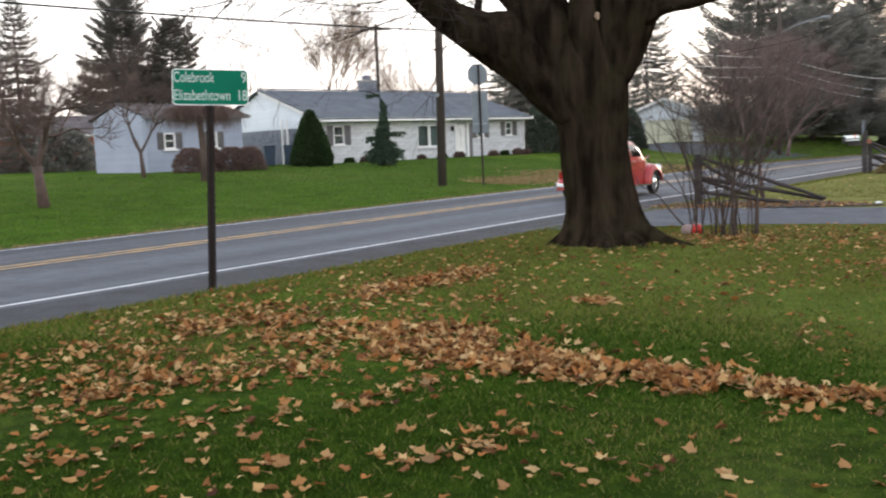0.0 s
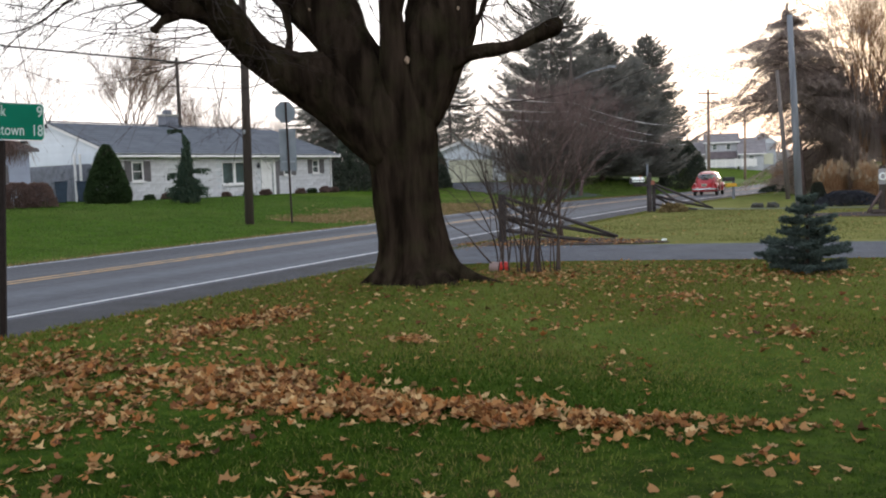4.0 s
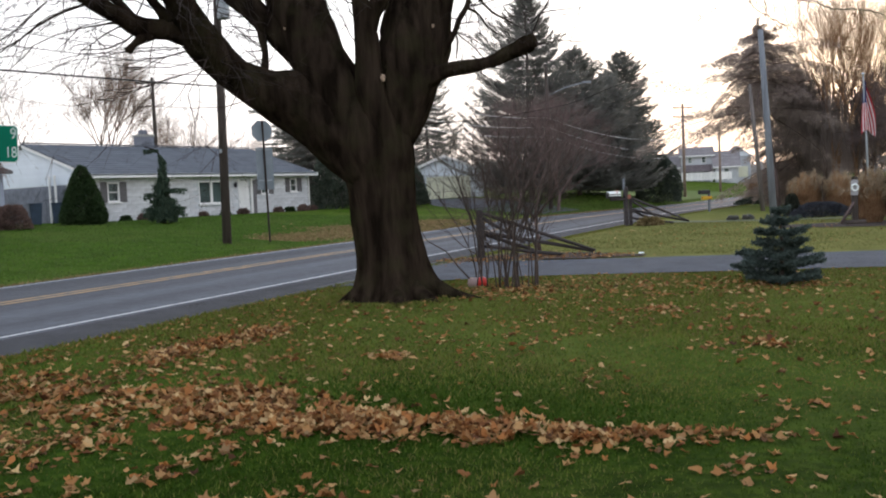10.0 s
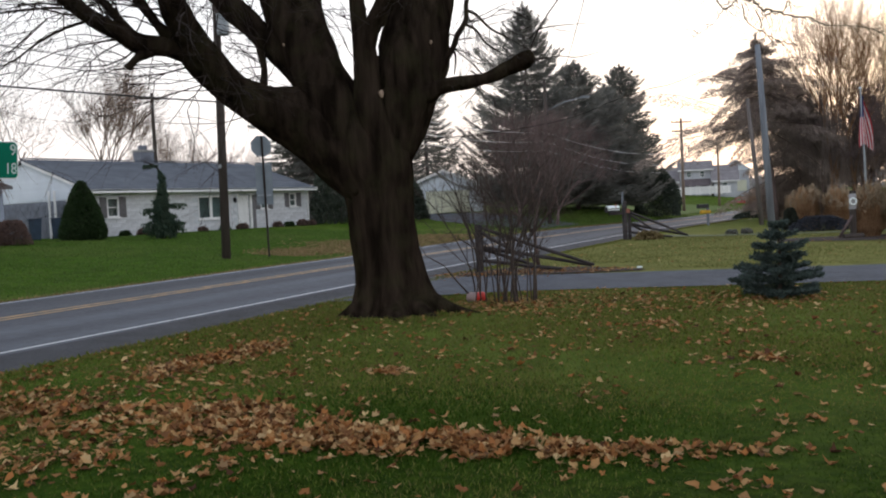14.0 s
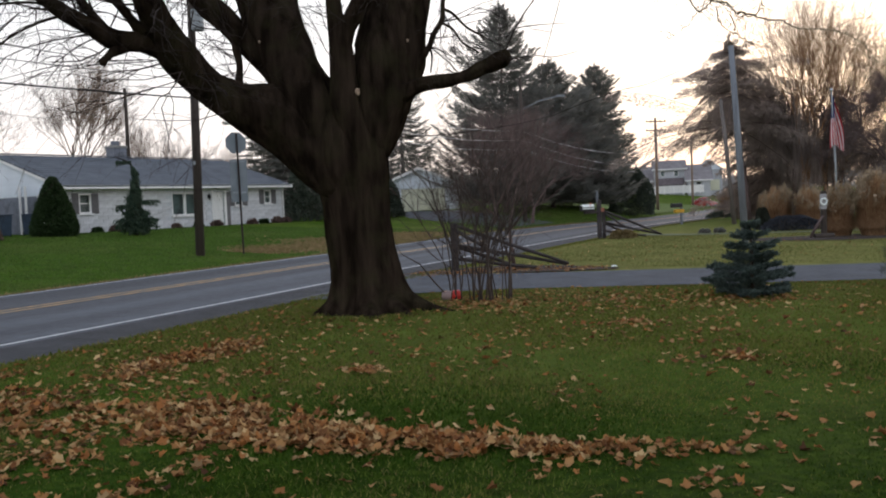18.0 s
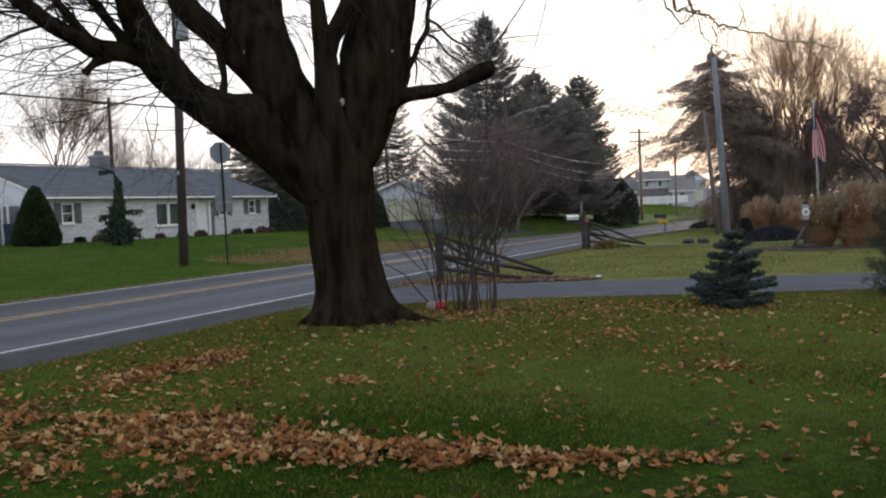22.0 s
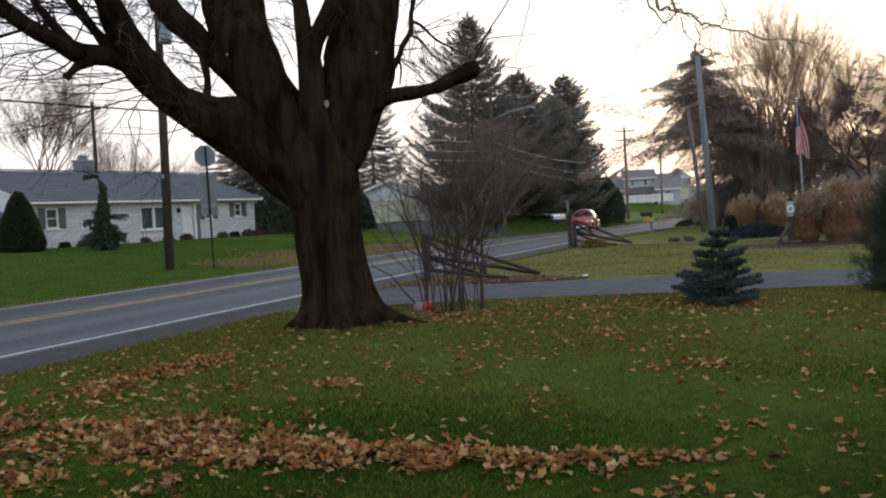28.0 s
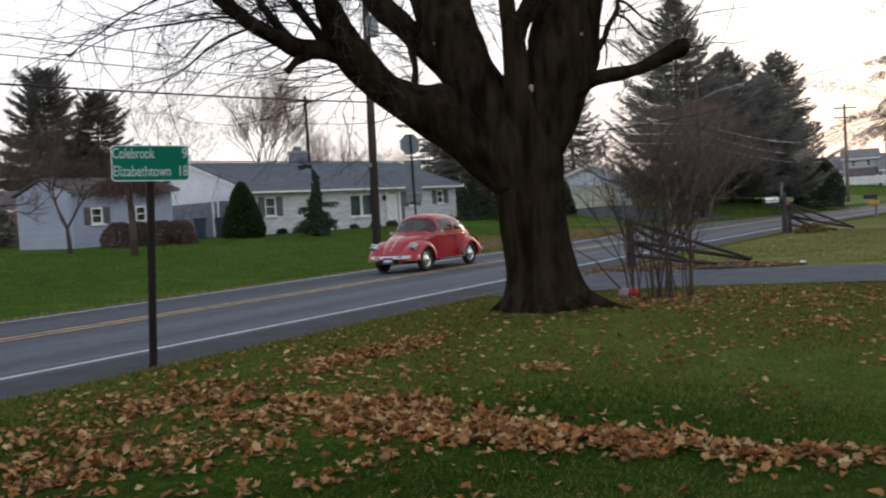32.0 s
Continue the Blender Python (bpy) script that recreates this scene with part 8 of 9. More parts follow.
def beetle():
    car = thing("red_car", (0, 0, 0), "faded red vintage small car with rounded fenders and chrome bumpers", "car")
    xs = np.linspace(-1.90, 1.88, 100)
    ph = np.concatenate([np.linspace(-1, 0, 8), np.linspace(0, 1, 25)[1:]])
    groups = {}
    for side in (1, -1):
        for i in range(len(xs) - 1):
            for k in range(len(ph) - 1):
                kind = glazing((xs[i] + xs[i + 1]) / 2, (ph[k] + ph[k + 1]) / 2)
                key = "hull" if kind is None else (kind if kind in ("windscreen", "rear_window") else kind + str(side))
                quad = [hull_point(xs[a], ph[b]) for a, b in ((i, k), (i + 1, k), (i + 1, k + 1), (i, k + 1))]
                quad = [(x, y * side, z) for x, y, z in quad]
                groups.setdefault(key, []).append(quad[::-1] if side > 0 else quad)
    for key, quads in groups.items():
        bm = bmesh.new()
        for q in quads:
            bm.faces.new([bm.verts.new(c) for c in q])
        bmesh.ops.remove_doubles(bm, verts=bm.verts, dist=1e-4)
        if key == "hull":
            bm.faces.new([bm.verts.new(c) for c in ((-1.8, -0.3, 0.28), (1.8, -0.25, 0.28), (1.8, 0.25, 0.28), (-1.8, 0.3, 0.28))])
            part("body", bm, CAR_RED, car, "faded red painted body", smooth=True)
        else:
            name = key.rstrip("-1")
            ob = part(name, bm, CAR_GLASS, car, "glass", smooth=True)
            ob.visible_shadow = False
    # floor pan and sealed nose and tail
    part("floor_pan", box((3.3, 1.2, 0.06), (0, 0, 0.27)), BLACK, car)
    # bonnet ridge and trim lines
    tube("bonnet_trim", [(x, 0, interp(ROOFLINE, x) + 0.008) for x in np.linspace(0.95, 1.84, 9)], 0.010, CHROME, car, sides=6)
    for s in (1, -1):
        tube("belt_trim", [(x, s * (interp(HALF, x) + 0.006), interp(BELT, x) - 0.03) for x in np.linspace(-1.1, 1.2, 14)], 0.005, CHROME, car, sides=5)
        # door seams
        for x0 in (-0.36, 0.56):
            tube("door_seam", [(x0 + (0.0 if x0 < 0 else 0.02 * k), s * (hull_point(x0, -k / 4)[1] + 0.001), hull_point(x0, -k / 4)[2]) for k in range(5)], 0.006, BLACK, car, sides=4)
        part("door_handle", box((0.16, 0.03, 0.03), (-0.26, s * 0.70, 0.87), 0.01), CHROME, car)
        # drip rail over the side windows
        tube("window_trim", [(x, s * (hull_point(x, 0.53)[1] + 0.006), hull_point(x, 0.53)[2]) for x in np.linspace(-1.1, 0.42, 14)], 0.006, CHROME, car, sides=5)
        # running board
        part("running_board", box((1.45, 0.20, 0.035), (0.0, s * 0.70, 0.285), 0.012), BLACK, car)
        part("board_trim", box((1.45, 0.012, 0.03), (0.0, s * 0.806, 0.29)), CHROME, car)
        part("stone_guard", box((0.13, 0.02, 0.20), (-0.70, s * 0.765, 0.42), 0.008), CHROME, car, "chrome stone guard")
        # mirror
        m = part("mirror", box((0.03, 0.12, 0.09), (0.50, s * 0.80, 1.02), 0.02), CHROME, car)
        tube("stalk", [(0.48, s * 0.68, 0.95), (0.50, s * 0.77, 1.0)], 0.008, CHROME, m, sides=5)
        for front in (1, -1):
            cx = 1.22 if front > 0 else -1.18
            bm = bmesh.new()
            ang = np.radians(np.linspace(2 if front > 0 else -12, 196 if front > 0 else 184, 26))
            sec = [(0.26, 0.53, 0.0), (0.40, 0.545, 0.0), (0.52, 0.555, 0.0), (0.62, 0.545, 0.0), (0.70, 0.515, 0.0), (0.755, 0.46, 0.0), (0.775, 0.40, 0.0), (0.765, 0.365, 0.0)]
            grid = []
            for a in ang:
                row = []
                for y, r, _ in sec:
                    bulge = 1.0
                    if front > 0:
                        bulge = 1.0 + 0.20 * max(0.0, math.cos(a)) * (r > 0.38)
                    else:
                        bulge = 1.0 + 0.22 * max(0.0, -math.cos(a)) * (r > 0.38)
                    rx = r * bulge
                    row.append(bm.verts.new((cx + rx * math.cos(a), s * y, max(0.27, 0.31 + r * 0.93 * math.sin(a)))))
                grid.append(row)
            for i in range(len(grid) - 1):
                for k in range(len(sec) - 1):
                    bm.faces.new((grid[i][k], grid[i + 1][k], grid[i + 1][k + 1], grid[i][k + 1]))
            bmesh.ops.recalc_face_normals(bm, faces=bm.faces)
            fender = part("fender", bm, CAR_RED, car, smooth=True)
            if front > 0:
                bm = bmesh.new()
                bmesh.ops.create_uvsphere(bm, u_segments=18, v_segments=12, radius=0.098)
                bmesh.ops.scale(bm, vec=(0.55, 1, 1), verts=bm.verts)
                bmesh.ops.translate(bm, vec=(1.72, s * 0.60, 0.675), verts=bm.verts)
                part("headlight", bm, LENS, fender, "clear round headlight", smooth=True)
                v, f = tube_data([(1.715, s * 0.60 + 0.104 * math.cos(a), 0.675 + 0.104 * math.sin(a)) for a in np.linspace(0, 6.283, 21)], [0.016] * 21, 6)
                part_mesh("headlight_ring", soup("headlight_ring", v, f), CHROME, fender, smooth=True)
                v, f = tube_data([(1.55, s * 0.60, 0.665), (1.66, s * 0.60, 0.672), (1.70, s * 0.60, 0.675)], [0.07, 0.1, 0.1], 16)
                part_mesh("reflector", soup("reflector", v, f), CHROME, fender, smooth=True)
            else:
                part("tail_light", box((0.07, 0.13, 0.22), (-1.72, s * 0.62, 0.64), 0.03), RED_LENS, fender, "red tail light")
    for front in (1, -1):
        x0 = 1.96 if front > 0 else -2.02
        pts = [(x0 - front * 0.28 * abs(y / 0.78) ** 3, y, 0.415) for y in np.linspace(-0.78, 0.78, 15)]
        v, f = [], []
        for dz, rr in ((-0.022, 0.028), (0.022, 0.026)):
            tube_data([(x, y, z + dz) for x, y, z in pts], [rr] * 15, 8, v, f)
        bump = part_mesh("bumper", soup("bumper", v, f), CHROME, car, "chrome bumper blade", smooth=True)
        for y in (-0.36, 0.36):
            part("bumper_guard", box((0.06, 0.05, 0.2), (x0 + front * 0.03, y, 0.44), 0.02), CHROME, bump)
        plate = part("number_plate", box((0.012, 0.31, 0.16), ((1.99 if front > 0 else -1.86), 0, 0.345 if front > 0 else 0.66), 0.003), mat_of("dull_blue_plate", (0.10, 0.13, 0.24) if front > 0 else (0.5, 0.5, 0.42), 0.6), car)
        part("plate_bar", box((0.004, 0.22, 0.05), ((1.999 if front > 0 else -1.869), 0, 0.345 if front > 0 else 0.66)), BLACK if front < 0 else SIGN_WHITE, plate)
        part("apron", box((0.2, 0.9, 0.22), (front * 1.72, 0, 0.36), 0.06), BLACK if front > 0 else CAR_RED, car)
    # rear grille slots
    for k in range(5):
        part("louvre", box((0.02, 0.42, 0.018), (-1.46 - 0.022 * k, 0, 1.045 - 0.018 * k), turn=pose(0, 0, 0, 0, 40, 0)), BLACK, car)
    for s in (1, -1):
        tube("wiper", [(0.745, s * 0.1, 1.02), (0.67, s * 0.33, 1.12)], 0.008, BLACK, car, sides=4)
    # cabin
    for y in (0.33, -0.33):
        seat = part("seat", box((0.5, 0.5, 0.18), (0.0, y, 0.55), 0.05), SEAT, car)
        part("backrest", box((0.14, 0.5, 0.46), (-0.25, y, 0.79), 0.05), SEAT, seat)
    rear = part("rear_seat", box((0.45, 1.05, 0.2), (-0.85, 0, 0.6), 0.05), SEAT, car)
    part("rear_backrest", box((0.14, 1.05, 0.34), (-1.08, 0, 0.80), 0.05), SEAT, rear)
    part("dashboard", box((0.12, 1.15, 0.2), (0.66, 0, 0.86), 0.03), BLACK, car)
    v, f = tube_data([(0.43 + 0.06 * math.sin(a), 0.33 + 0.18 * math.cos(a), 0.93 + 0.17 * math.sin(a)) for a in np.linspace(0, 6.283, 25)], [0.014] * 25, 6)
    part_mesh("steering_wheel", soup("steering_wheel", v, f), BLACK, car)
    wheels = []
    for cx in (1.22, -1.18):
        for s in (1, -1):
            w = new("wheel")
            w.parent = car
            w.matrix_local = pose(cx, s * 0.655, 0.315)
            prof = [(0.20, 0.055), (0.25, 0.075), (0.29, 0.072), (0.312, 0.05), (0.315, 0.0), (0.312, -0.05), (0.29, -0.072), (0.25, -0.075), (0.20, -0.055)]
            v, f = [], []
            for k in range(32):
                a = 2 * math.pi * k / 32
                v += [(r * math.cos(a), y, r * math.sin(a)) for r, y in prof]
            n = len(prof)
            for k in range(32):
                for j in range(n):
                    f.append((k * n + j, k * n + (j + 1) % n, ((k + 1) % 32) * n + (j + 1) % n, ((k + 1) % 32) * n + j))
            part_mesh("tyre", soup("tyre", v, f), RUBBER, w, smooth=True)
            hub = [(0.205, 0.045), (0.175, 0.065), (0.16, 0.045), (0.125, 0.05), (0.105, 0.075), (0.05, 0.092), (0.0, 0.095)]
            v, f = [], []
            for k in range(28):
                a = 2 * math.pi * k / 28
                v += [(r * math.cos(a), s * y, r * math.sin(a)) for r, y in hub]
            n = len(hub)
            for k in range(28):
                for j in range(n - 1):
                    f.append((k * n + j, k * n + j + 1, ((k + 1) % 28) * n + j + 1, ((k + 1) % 28) * n + j))
            part_mesh("hubcap", soup("hubcap", v, f), CHROME, w, "chrome hubcap and trim ring", smooth=True)
            for k in range(8):
                a = 2 * math.pi * k / 8
                part("slot", box((0.035, 0.01, 0.016), (0.142 * math.cos(a), s * 0.052, 0.142 * math.sin(a)), turn=pose(0, 0, 0, 0, -math.degrees(a), 0)), BLACK, w)
            wheels.append(w)
    return car, wheels


CAR, WHEELS = beetle()


def lane_at(s, n):
    """Place and heading on the road, s metres along the edge line and n beyond it."""
    x, y = np.interp(s, EDGE_S, EDGE[:, 0]), np.interp(s, EDGE_S, EDGE[:, 1])
    tx, ty = np.interp(s, EDGE_S, EDGE_T[:, 0]), np.interp(s, EDGE_S, EDGE_T[:, 1])
    k = math.hypot(tx, ty)
    return x - n * ty / k, y + n * tx / k, math.degrees(math.atan2(ty, tx))

# ---- fallen leaves and grass ----
def leaf_outline():
    pts = []
    for k, r in enumerate((1.0, 0.70, 0.88, 0.62, 0.78, 0.52, 0.55, 0.52, 0.78, 0.62, 0.88, 0.70)):
        a = math.pi / 2 + 2 * math.pi * k / 12
        pts.append((r * math.cos(a), r * math.sin(a)))
    return np.array(pts)


LEAF = leaf_outline()


def leaf_cloud(rng, xy, z, size, curl, tilt):
    """Curled lobed leaves as fans of triangles: arrays of places, heights, sizes."""
    n = len(xy)
    a = rng.random(n) * 6.283
    s = size * (0.65 + 0.7 * rng.random(n))
    cu = curl * (rng.random(n) * 1.6 - 0.35)
    tx, ty = rng.normal(size=n) * tilt, rng.normal(size=n) * tilt
    ca, sa = np.cos(a), np.sin(a)

    fold, sq = rng.normal(size=n) * 0.28, 0.55 + 0.5 * rng.random(n)

    def place(px, py):
        px = px * (1 + 0.18 * rng.normal(size=n))
        py = py * (1 + 0.15 * rng.normal(size=n))
        lx, ly = px * s * sq, py * s * 0.92
        lz = cu * (px ** 2) * s + cu * 0.5 * py ** 2 * s + fold * np.abs(px) * s + 0.12 * s * rng.normal(size=n) + tx * lx + ty * ly
        return np.stack([xy[:, 0] + lx * ca - ly * sa, xy[:, 1] + lx * sa + ly * ca, z + np.maximum(lz, -0.02) + 0.012], 1)
    c = place(0.0, -0.1)
    ring = [place(px, py) for px, py in LEAF]
    out = [np.stack([c, ring[k], ring[(k + 1) % 12]], 1) for k in range(12)]
    return np.stack(out, 1).reshape(-1, 3, 3)


def welded_leaves(name, t):
    """The fan triangles of each leaf share their vertices, so that each leaf is one island."""
    t = np.asarray(t, np.float32).reshape(-1, 12, 3, 3)
    n = len(t)
    verts = np.concatenate([t[:, :1, 0, :], t[:, :, 1, :]], 1)           # centre and twelve tips
    idx = np.arange(n)[:, None] * 13
    k = np.arange(12)
    faces = np.stack([np.broadcast_to(idx, (n, 12)), idx + 1 + k, idx + 1 + (k + 1) % 12], -1).reshape(-1, 3)
    me = bpy.data.meshes.new(name)
    me.vertices.add(n * 13)
    me.vertices.foreach_set("co", verts.ravel())
    me.loops.add(len(faces) * 3)
    me.loops.foreach_set("vertex_index", faces.ravel().astype(np.int32))
    me.polygons.add(len(faces))
    me.polygons.foreach_set("loop_start", np.arange(0, 3 * len(faces), 3, dtype=np.int32))
    me.update(calc_edges=True)
    return me


def on_lawn(xy):
    n = across(xy[:, 0], xy[:, 1])
    drive = (xy[:, 1] > np.interp(xy[:, 0], [-2.2, 1.4, 2.34, 5.0, 7.4, 14.0], [15.9, 16.36, 16.18, 15.60, 15.16, 14.14])) & (xy[:, 1] < 20.6 - 0.2 * xy[:, 0]) & (xy[:, 0] > -2.2)
    trunk = (xy[:, 0] + 0.75) ** 2 + (xy[:, 1] - 13.38) ** 2 < 0.62
    return (n < -1.25) & ~drive & ~trunk


def single_leaves(parent, xy, z, size, seed, curl=0.55, tilt=0.36):
    """The nearest leaves as objects of their own, which share a few meshes."""
    rng = np.random.default_rng(seed)
    shapes = []
    for k in range(14):
        me = welded_leaves("leaf", leaf_cloud(rng, np.zeros((1, 2)), np.zeros(1), size, curl, tilt))
        me.materials.append(FALLEN_ONE)
        shapes.append(me)
    for (x, y), h in zip(xy, z):
        ob = new("leaf", shapes[int(rng.integers(0, 14))])
        ob.parent = parent
        ob.matrix_local = Matrix.Translation((x, y, h)) @ pose(0, 0, 0, 0, 0, float(rng.uniform(0, 360)))


def scatter_leaves():
    rng = np.random.default_rng(77)
    # heaps: from, to, half width, how many
    heaps = [(1.06, 5.72, 1.40, 5.62, 0.12, 46), (1.40, 5.60, 1.78, 5.50, 0.10, 34), (1.78, 5.50, 2.15, 5.38, 0.12, 18), (2.95, 8.65, 3.2, 8.55, 0.12, 34), (-3.3, 8.3, -4.1, 8.5, 0.30, 130), (-2.9, 5.9, -2.2, 6.15, 0.26, 90), (-3.2, 7.2, -2.6, 7.0, 0.25, 110), (-1.9, 5.2, -1.4, 5.6, 0.14, 20), (-1.0, 4.75, -0.6, 4.7, 0.12, 10),
             (-2.3, 7.38, -1.5, 7.3, 0.24, 430), (-1.99, 6.75, -0.75, 6.4, 0.24, 760), (-1.4, 7.2, -0.7, 6.4, 0.17, 300), (-0.75, 6.25, -0.1, 6.1, 0.17, 480), (-0.1, 6.1, 0.42, 5.85, 0.14, 360), (0.42, 5.82, 1.06, 5.68, 0.11, 240), (1.06, 5.68, 1.5, 5.66, 0.08, 14), (1.3, 5.55, 1.95, 5.42, 0.14, 16),
             (-3.09, 9.24, -2.12, 11.01, 0.23, 760), (-4.05, 7.2, -3.81, 7.93, 0.22, 120), (-3.85, 7.95, -2.95, 7.6, 0.26, 200), (-2.95, 7.6, -2.3, 7.4, 0.28, 120), (-3.41, 5.47, -2.74, 5.74, 0.20, 150), (-3.45, 5.04, -3.7, 6.1, 0.26, 170), (-4.7, 6.3, -3.8, 6.6, 0.4, 160), (-4.68, 9.05, -4.09, 9.58, 0.16, 60)]
    xs, zs = [], []
    for x0, y0, x1, y1, wd, m in heaps:
        m = int(m * 1.6)
        u = rng.random(m)[:, None]
        q = np.array([[x0, y0]]) * (1 - u) + np.array([[x1, y1]]) * u
        e = rng.normal(size=(m, 2)) * wd * 1.3 * (0.35 + 0.75 * rng.random((m, 1)))
        xs.append(q + e - (0.0, 0.07))
        zs.append(rng.random(m) * 0.06 * np.exp(-np.linalg.norm(e, axis=1) ** 2 / (wd * wd)))
    xy = np.concatenate(xs)
    clump = np.array([noise.noise(Vector((x * 3.2, y * 3.2, 0.0))) + 0.6 * noise.noise(Vector((x * 8, y * 8, 3.0))) for x, y in xy])
    ok = on_lawn(xy) & (rng.random(len(xy)) < 0.72 + 1.5 * clump)
    xy = xy[ok]
    z = land(xy[:, 0], xy[:, 1]) + np.concatenate(zs)[ok]
    order = np.argsort(xy[:, 1] - 8 * (z - land(xy[:, 0], xy[:, 1])))
    xy, z = xy[order], z[order]
    single_leaves(tagged(part_mesh("leaf_pile", welded_leaves("leaf_pile", leaf_cloud(rng, xy[290:], z[290:], 0.043, 0.55, 0.42)), FALLEN), "raked heaps of dry tan and orange maple leaves on grass", "leaves", kind="stuff"), xy[:290], z[:290], 0.043, 3)
    spots = [(-2.5, 8.5, 0.5, 40), (-1.65, 8.84, 0.2, 18), (-1.42, 5.68, 0.14, 16), (-1.72, 5.2, 0.12, 10), (-0.88, 4.45, 0.13, 18), (-1.1, 4.25, 0.1, 14), (-1.88, 4.07, 0.1, 10), (-0.72, 4.72, 0.14, 14), (-2.6, 4.72, 0.12, 10), (-2.13, 4.82, 0.14, 9), (-0.56, 8.81, 0.15, 62), (-0.1, 9.48, 0.35, 16), (0.84, 10.66, 0.5, 22), (1.19, 7.34, 0.2, 10), (2.7, 11.26, 0.3, 50), (3.6, 11.2, 0.4, 26), (3.39, 10.21, 0.2, 10), (3.05, 8.64, 0.22, 22), (0.77, 5.31, 0.12, 9), (1.29, 5.35, 0.14, 10), (1.58, 4.84, 0.14, 10),
             (-4.2, 5.2, 0.5, 120), (-3.0, 4.2, 0.6, 60), (-2.9, 6.5, 0.6, 50), (-4.4, 7.6, 0.5, 70), (1.6, 4.75, 0.2, 8), (-0.2, 4.4, 0.3, 12), (-1.8, 3.6, 0.5, 22), (1.0, 14.2, 0.8, 260), (2.6, 14.6, 0.9, 130), (0.3, 13.6, 0.6, 80), (4.8, 13.4, 0.6, 100), (3.6, 14.0, 1.0, 90), (0.8, 20.9, 0.7, 220), (2.4, 21.0, 0.8, 320), (3.8, 20.4, 0.4, 110), (-0.4, 12.5, 0.8, 26), (-0.6, 3.2, 0.5, 12), (5.3, 13.2, 0.5, 50), (2.2, 13.2, 1.2, 70)]
    xs = [rng.normal(size=(int(m * 1.3), 2)) * r * 0.75 + (x, y) for x, y, r, m in spots]
    u = rng.random((6600, 2))
    rad = 3.0 + 14.0 * u[:, 0] ** 0.75
    a = np.radians(-58 + 100 * u[:, 1])
    wild = np.stack([rad * np.sin(a), rad * np.cos(a)], 1)
    dens = np.where(wild[:, 0] < -1.0 - 0.12 * np.clip(7 - wild[:, 1], 0, 5), 0.62, 0.40) * np.where(wild[:, 1] > 9, 1.6, 0.75)
    dens *= np.array([max(0.2, 1.05 + 2.6 * noise.noise(Vector((x * 0.9, y * 0.9, 5.0)))) for x, y in wild])
    wild = wild[rng.random(len(wild)) < dens]
    far = np.stack([rng.uniform(1, 14, 260), rng.uniform(21, 34, 260)], 1)
    far = far[(across(far[:, 0], far[:, 1]) < -2) & (far[:, 1] > 22 - 0.1 * far[:, 0])]
    xy = np.concatenate(xs + [wild])
    xy = xy[on_lawn(xy) | (np.linalg.norm(xy - (1.9, 20.9), axis=1) < 2.4)]
    xy = np.concatenate([xy, far])
    z = land(xy[:, 0], xy[:, 1]) + 0.012
    order = np.argsort(np.hypot(xy[:, 0], xy[:, 1]))
    xy, z = xy[order], z[order]
    single_leaves(tagged(part_mesh("scattered_leaves", welded_leaves("scattered_leaves", leaf_cloud(rng, xy[290:], z[290:], 0.043, 0.40, 0.22)), FALLEN), "dry maple leaves scattered over the lawn", "leaves", kind="stuff"), xy[:290], z[:290], 0.042, 4, 0.36, 0.17)
    # leaves that can be told apart near the camera
    lone = [(-0.31, 5.02), (0.88, 4.62), (0.37, 6.86), (-1.2, 4.9), (0.2, 4.5), (1.66, 7.7), (2.65, 9.5), (-0.15, 7.6), (1.1, 8.7), (-1.75, 5.0), (-2.4, 6.2), (2.2, 6.4), (0.6, 7.9), (-0.9, 7.7), (1.9, 4.6), (-2.9, 4.7), (-1.0, 9.6), (3.2, 7.0), (2.9, 5.6), (0.1, 9.9)]
    for i, (x, y) in enumerate(lone):
        one = leaf_cloud(rng, np.array([[x, y]]), np.array([z_at(x, y) + 0.02]), 0.046, 0.5, 0.25)
        tagged(part_mesh("fallen_leaf", welded_leaves("fallen_leaf", one), FALLEN), "dry curled maple leaf lying on the grass", "leaf", "fallen leaves")


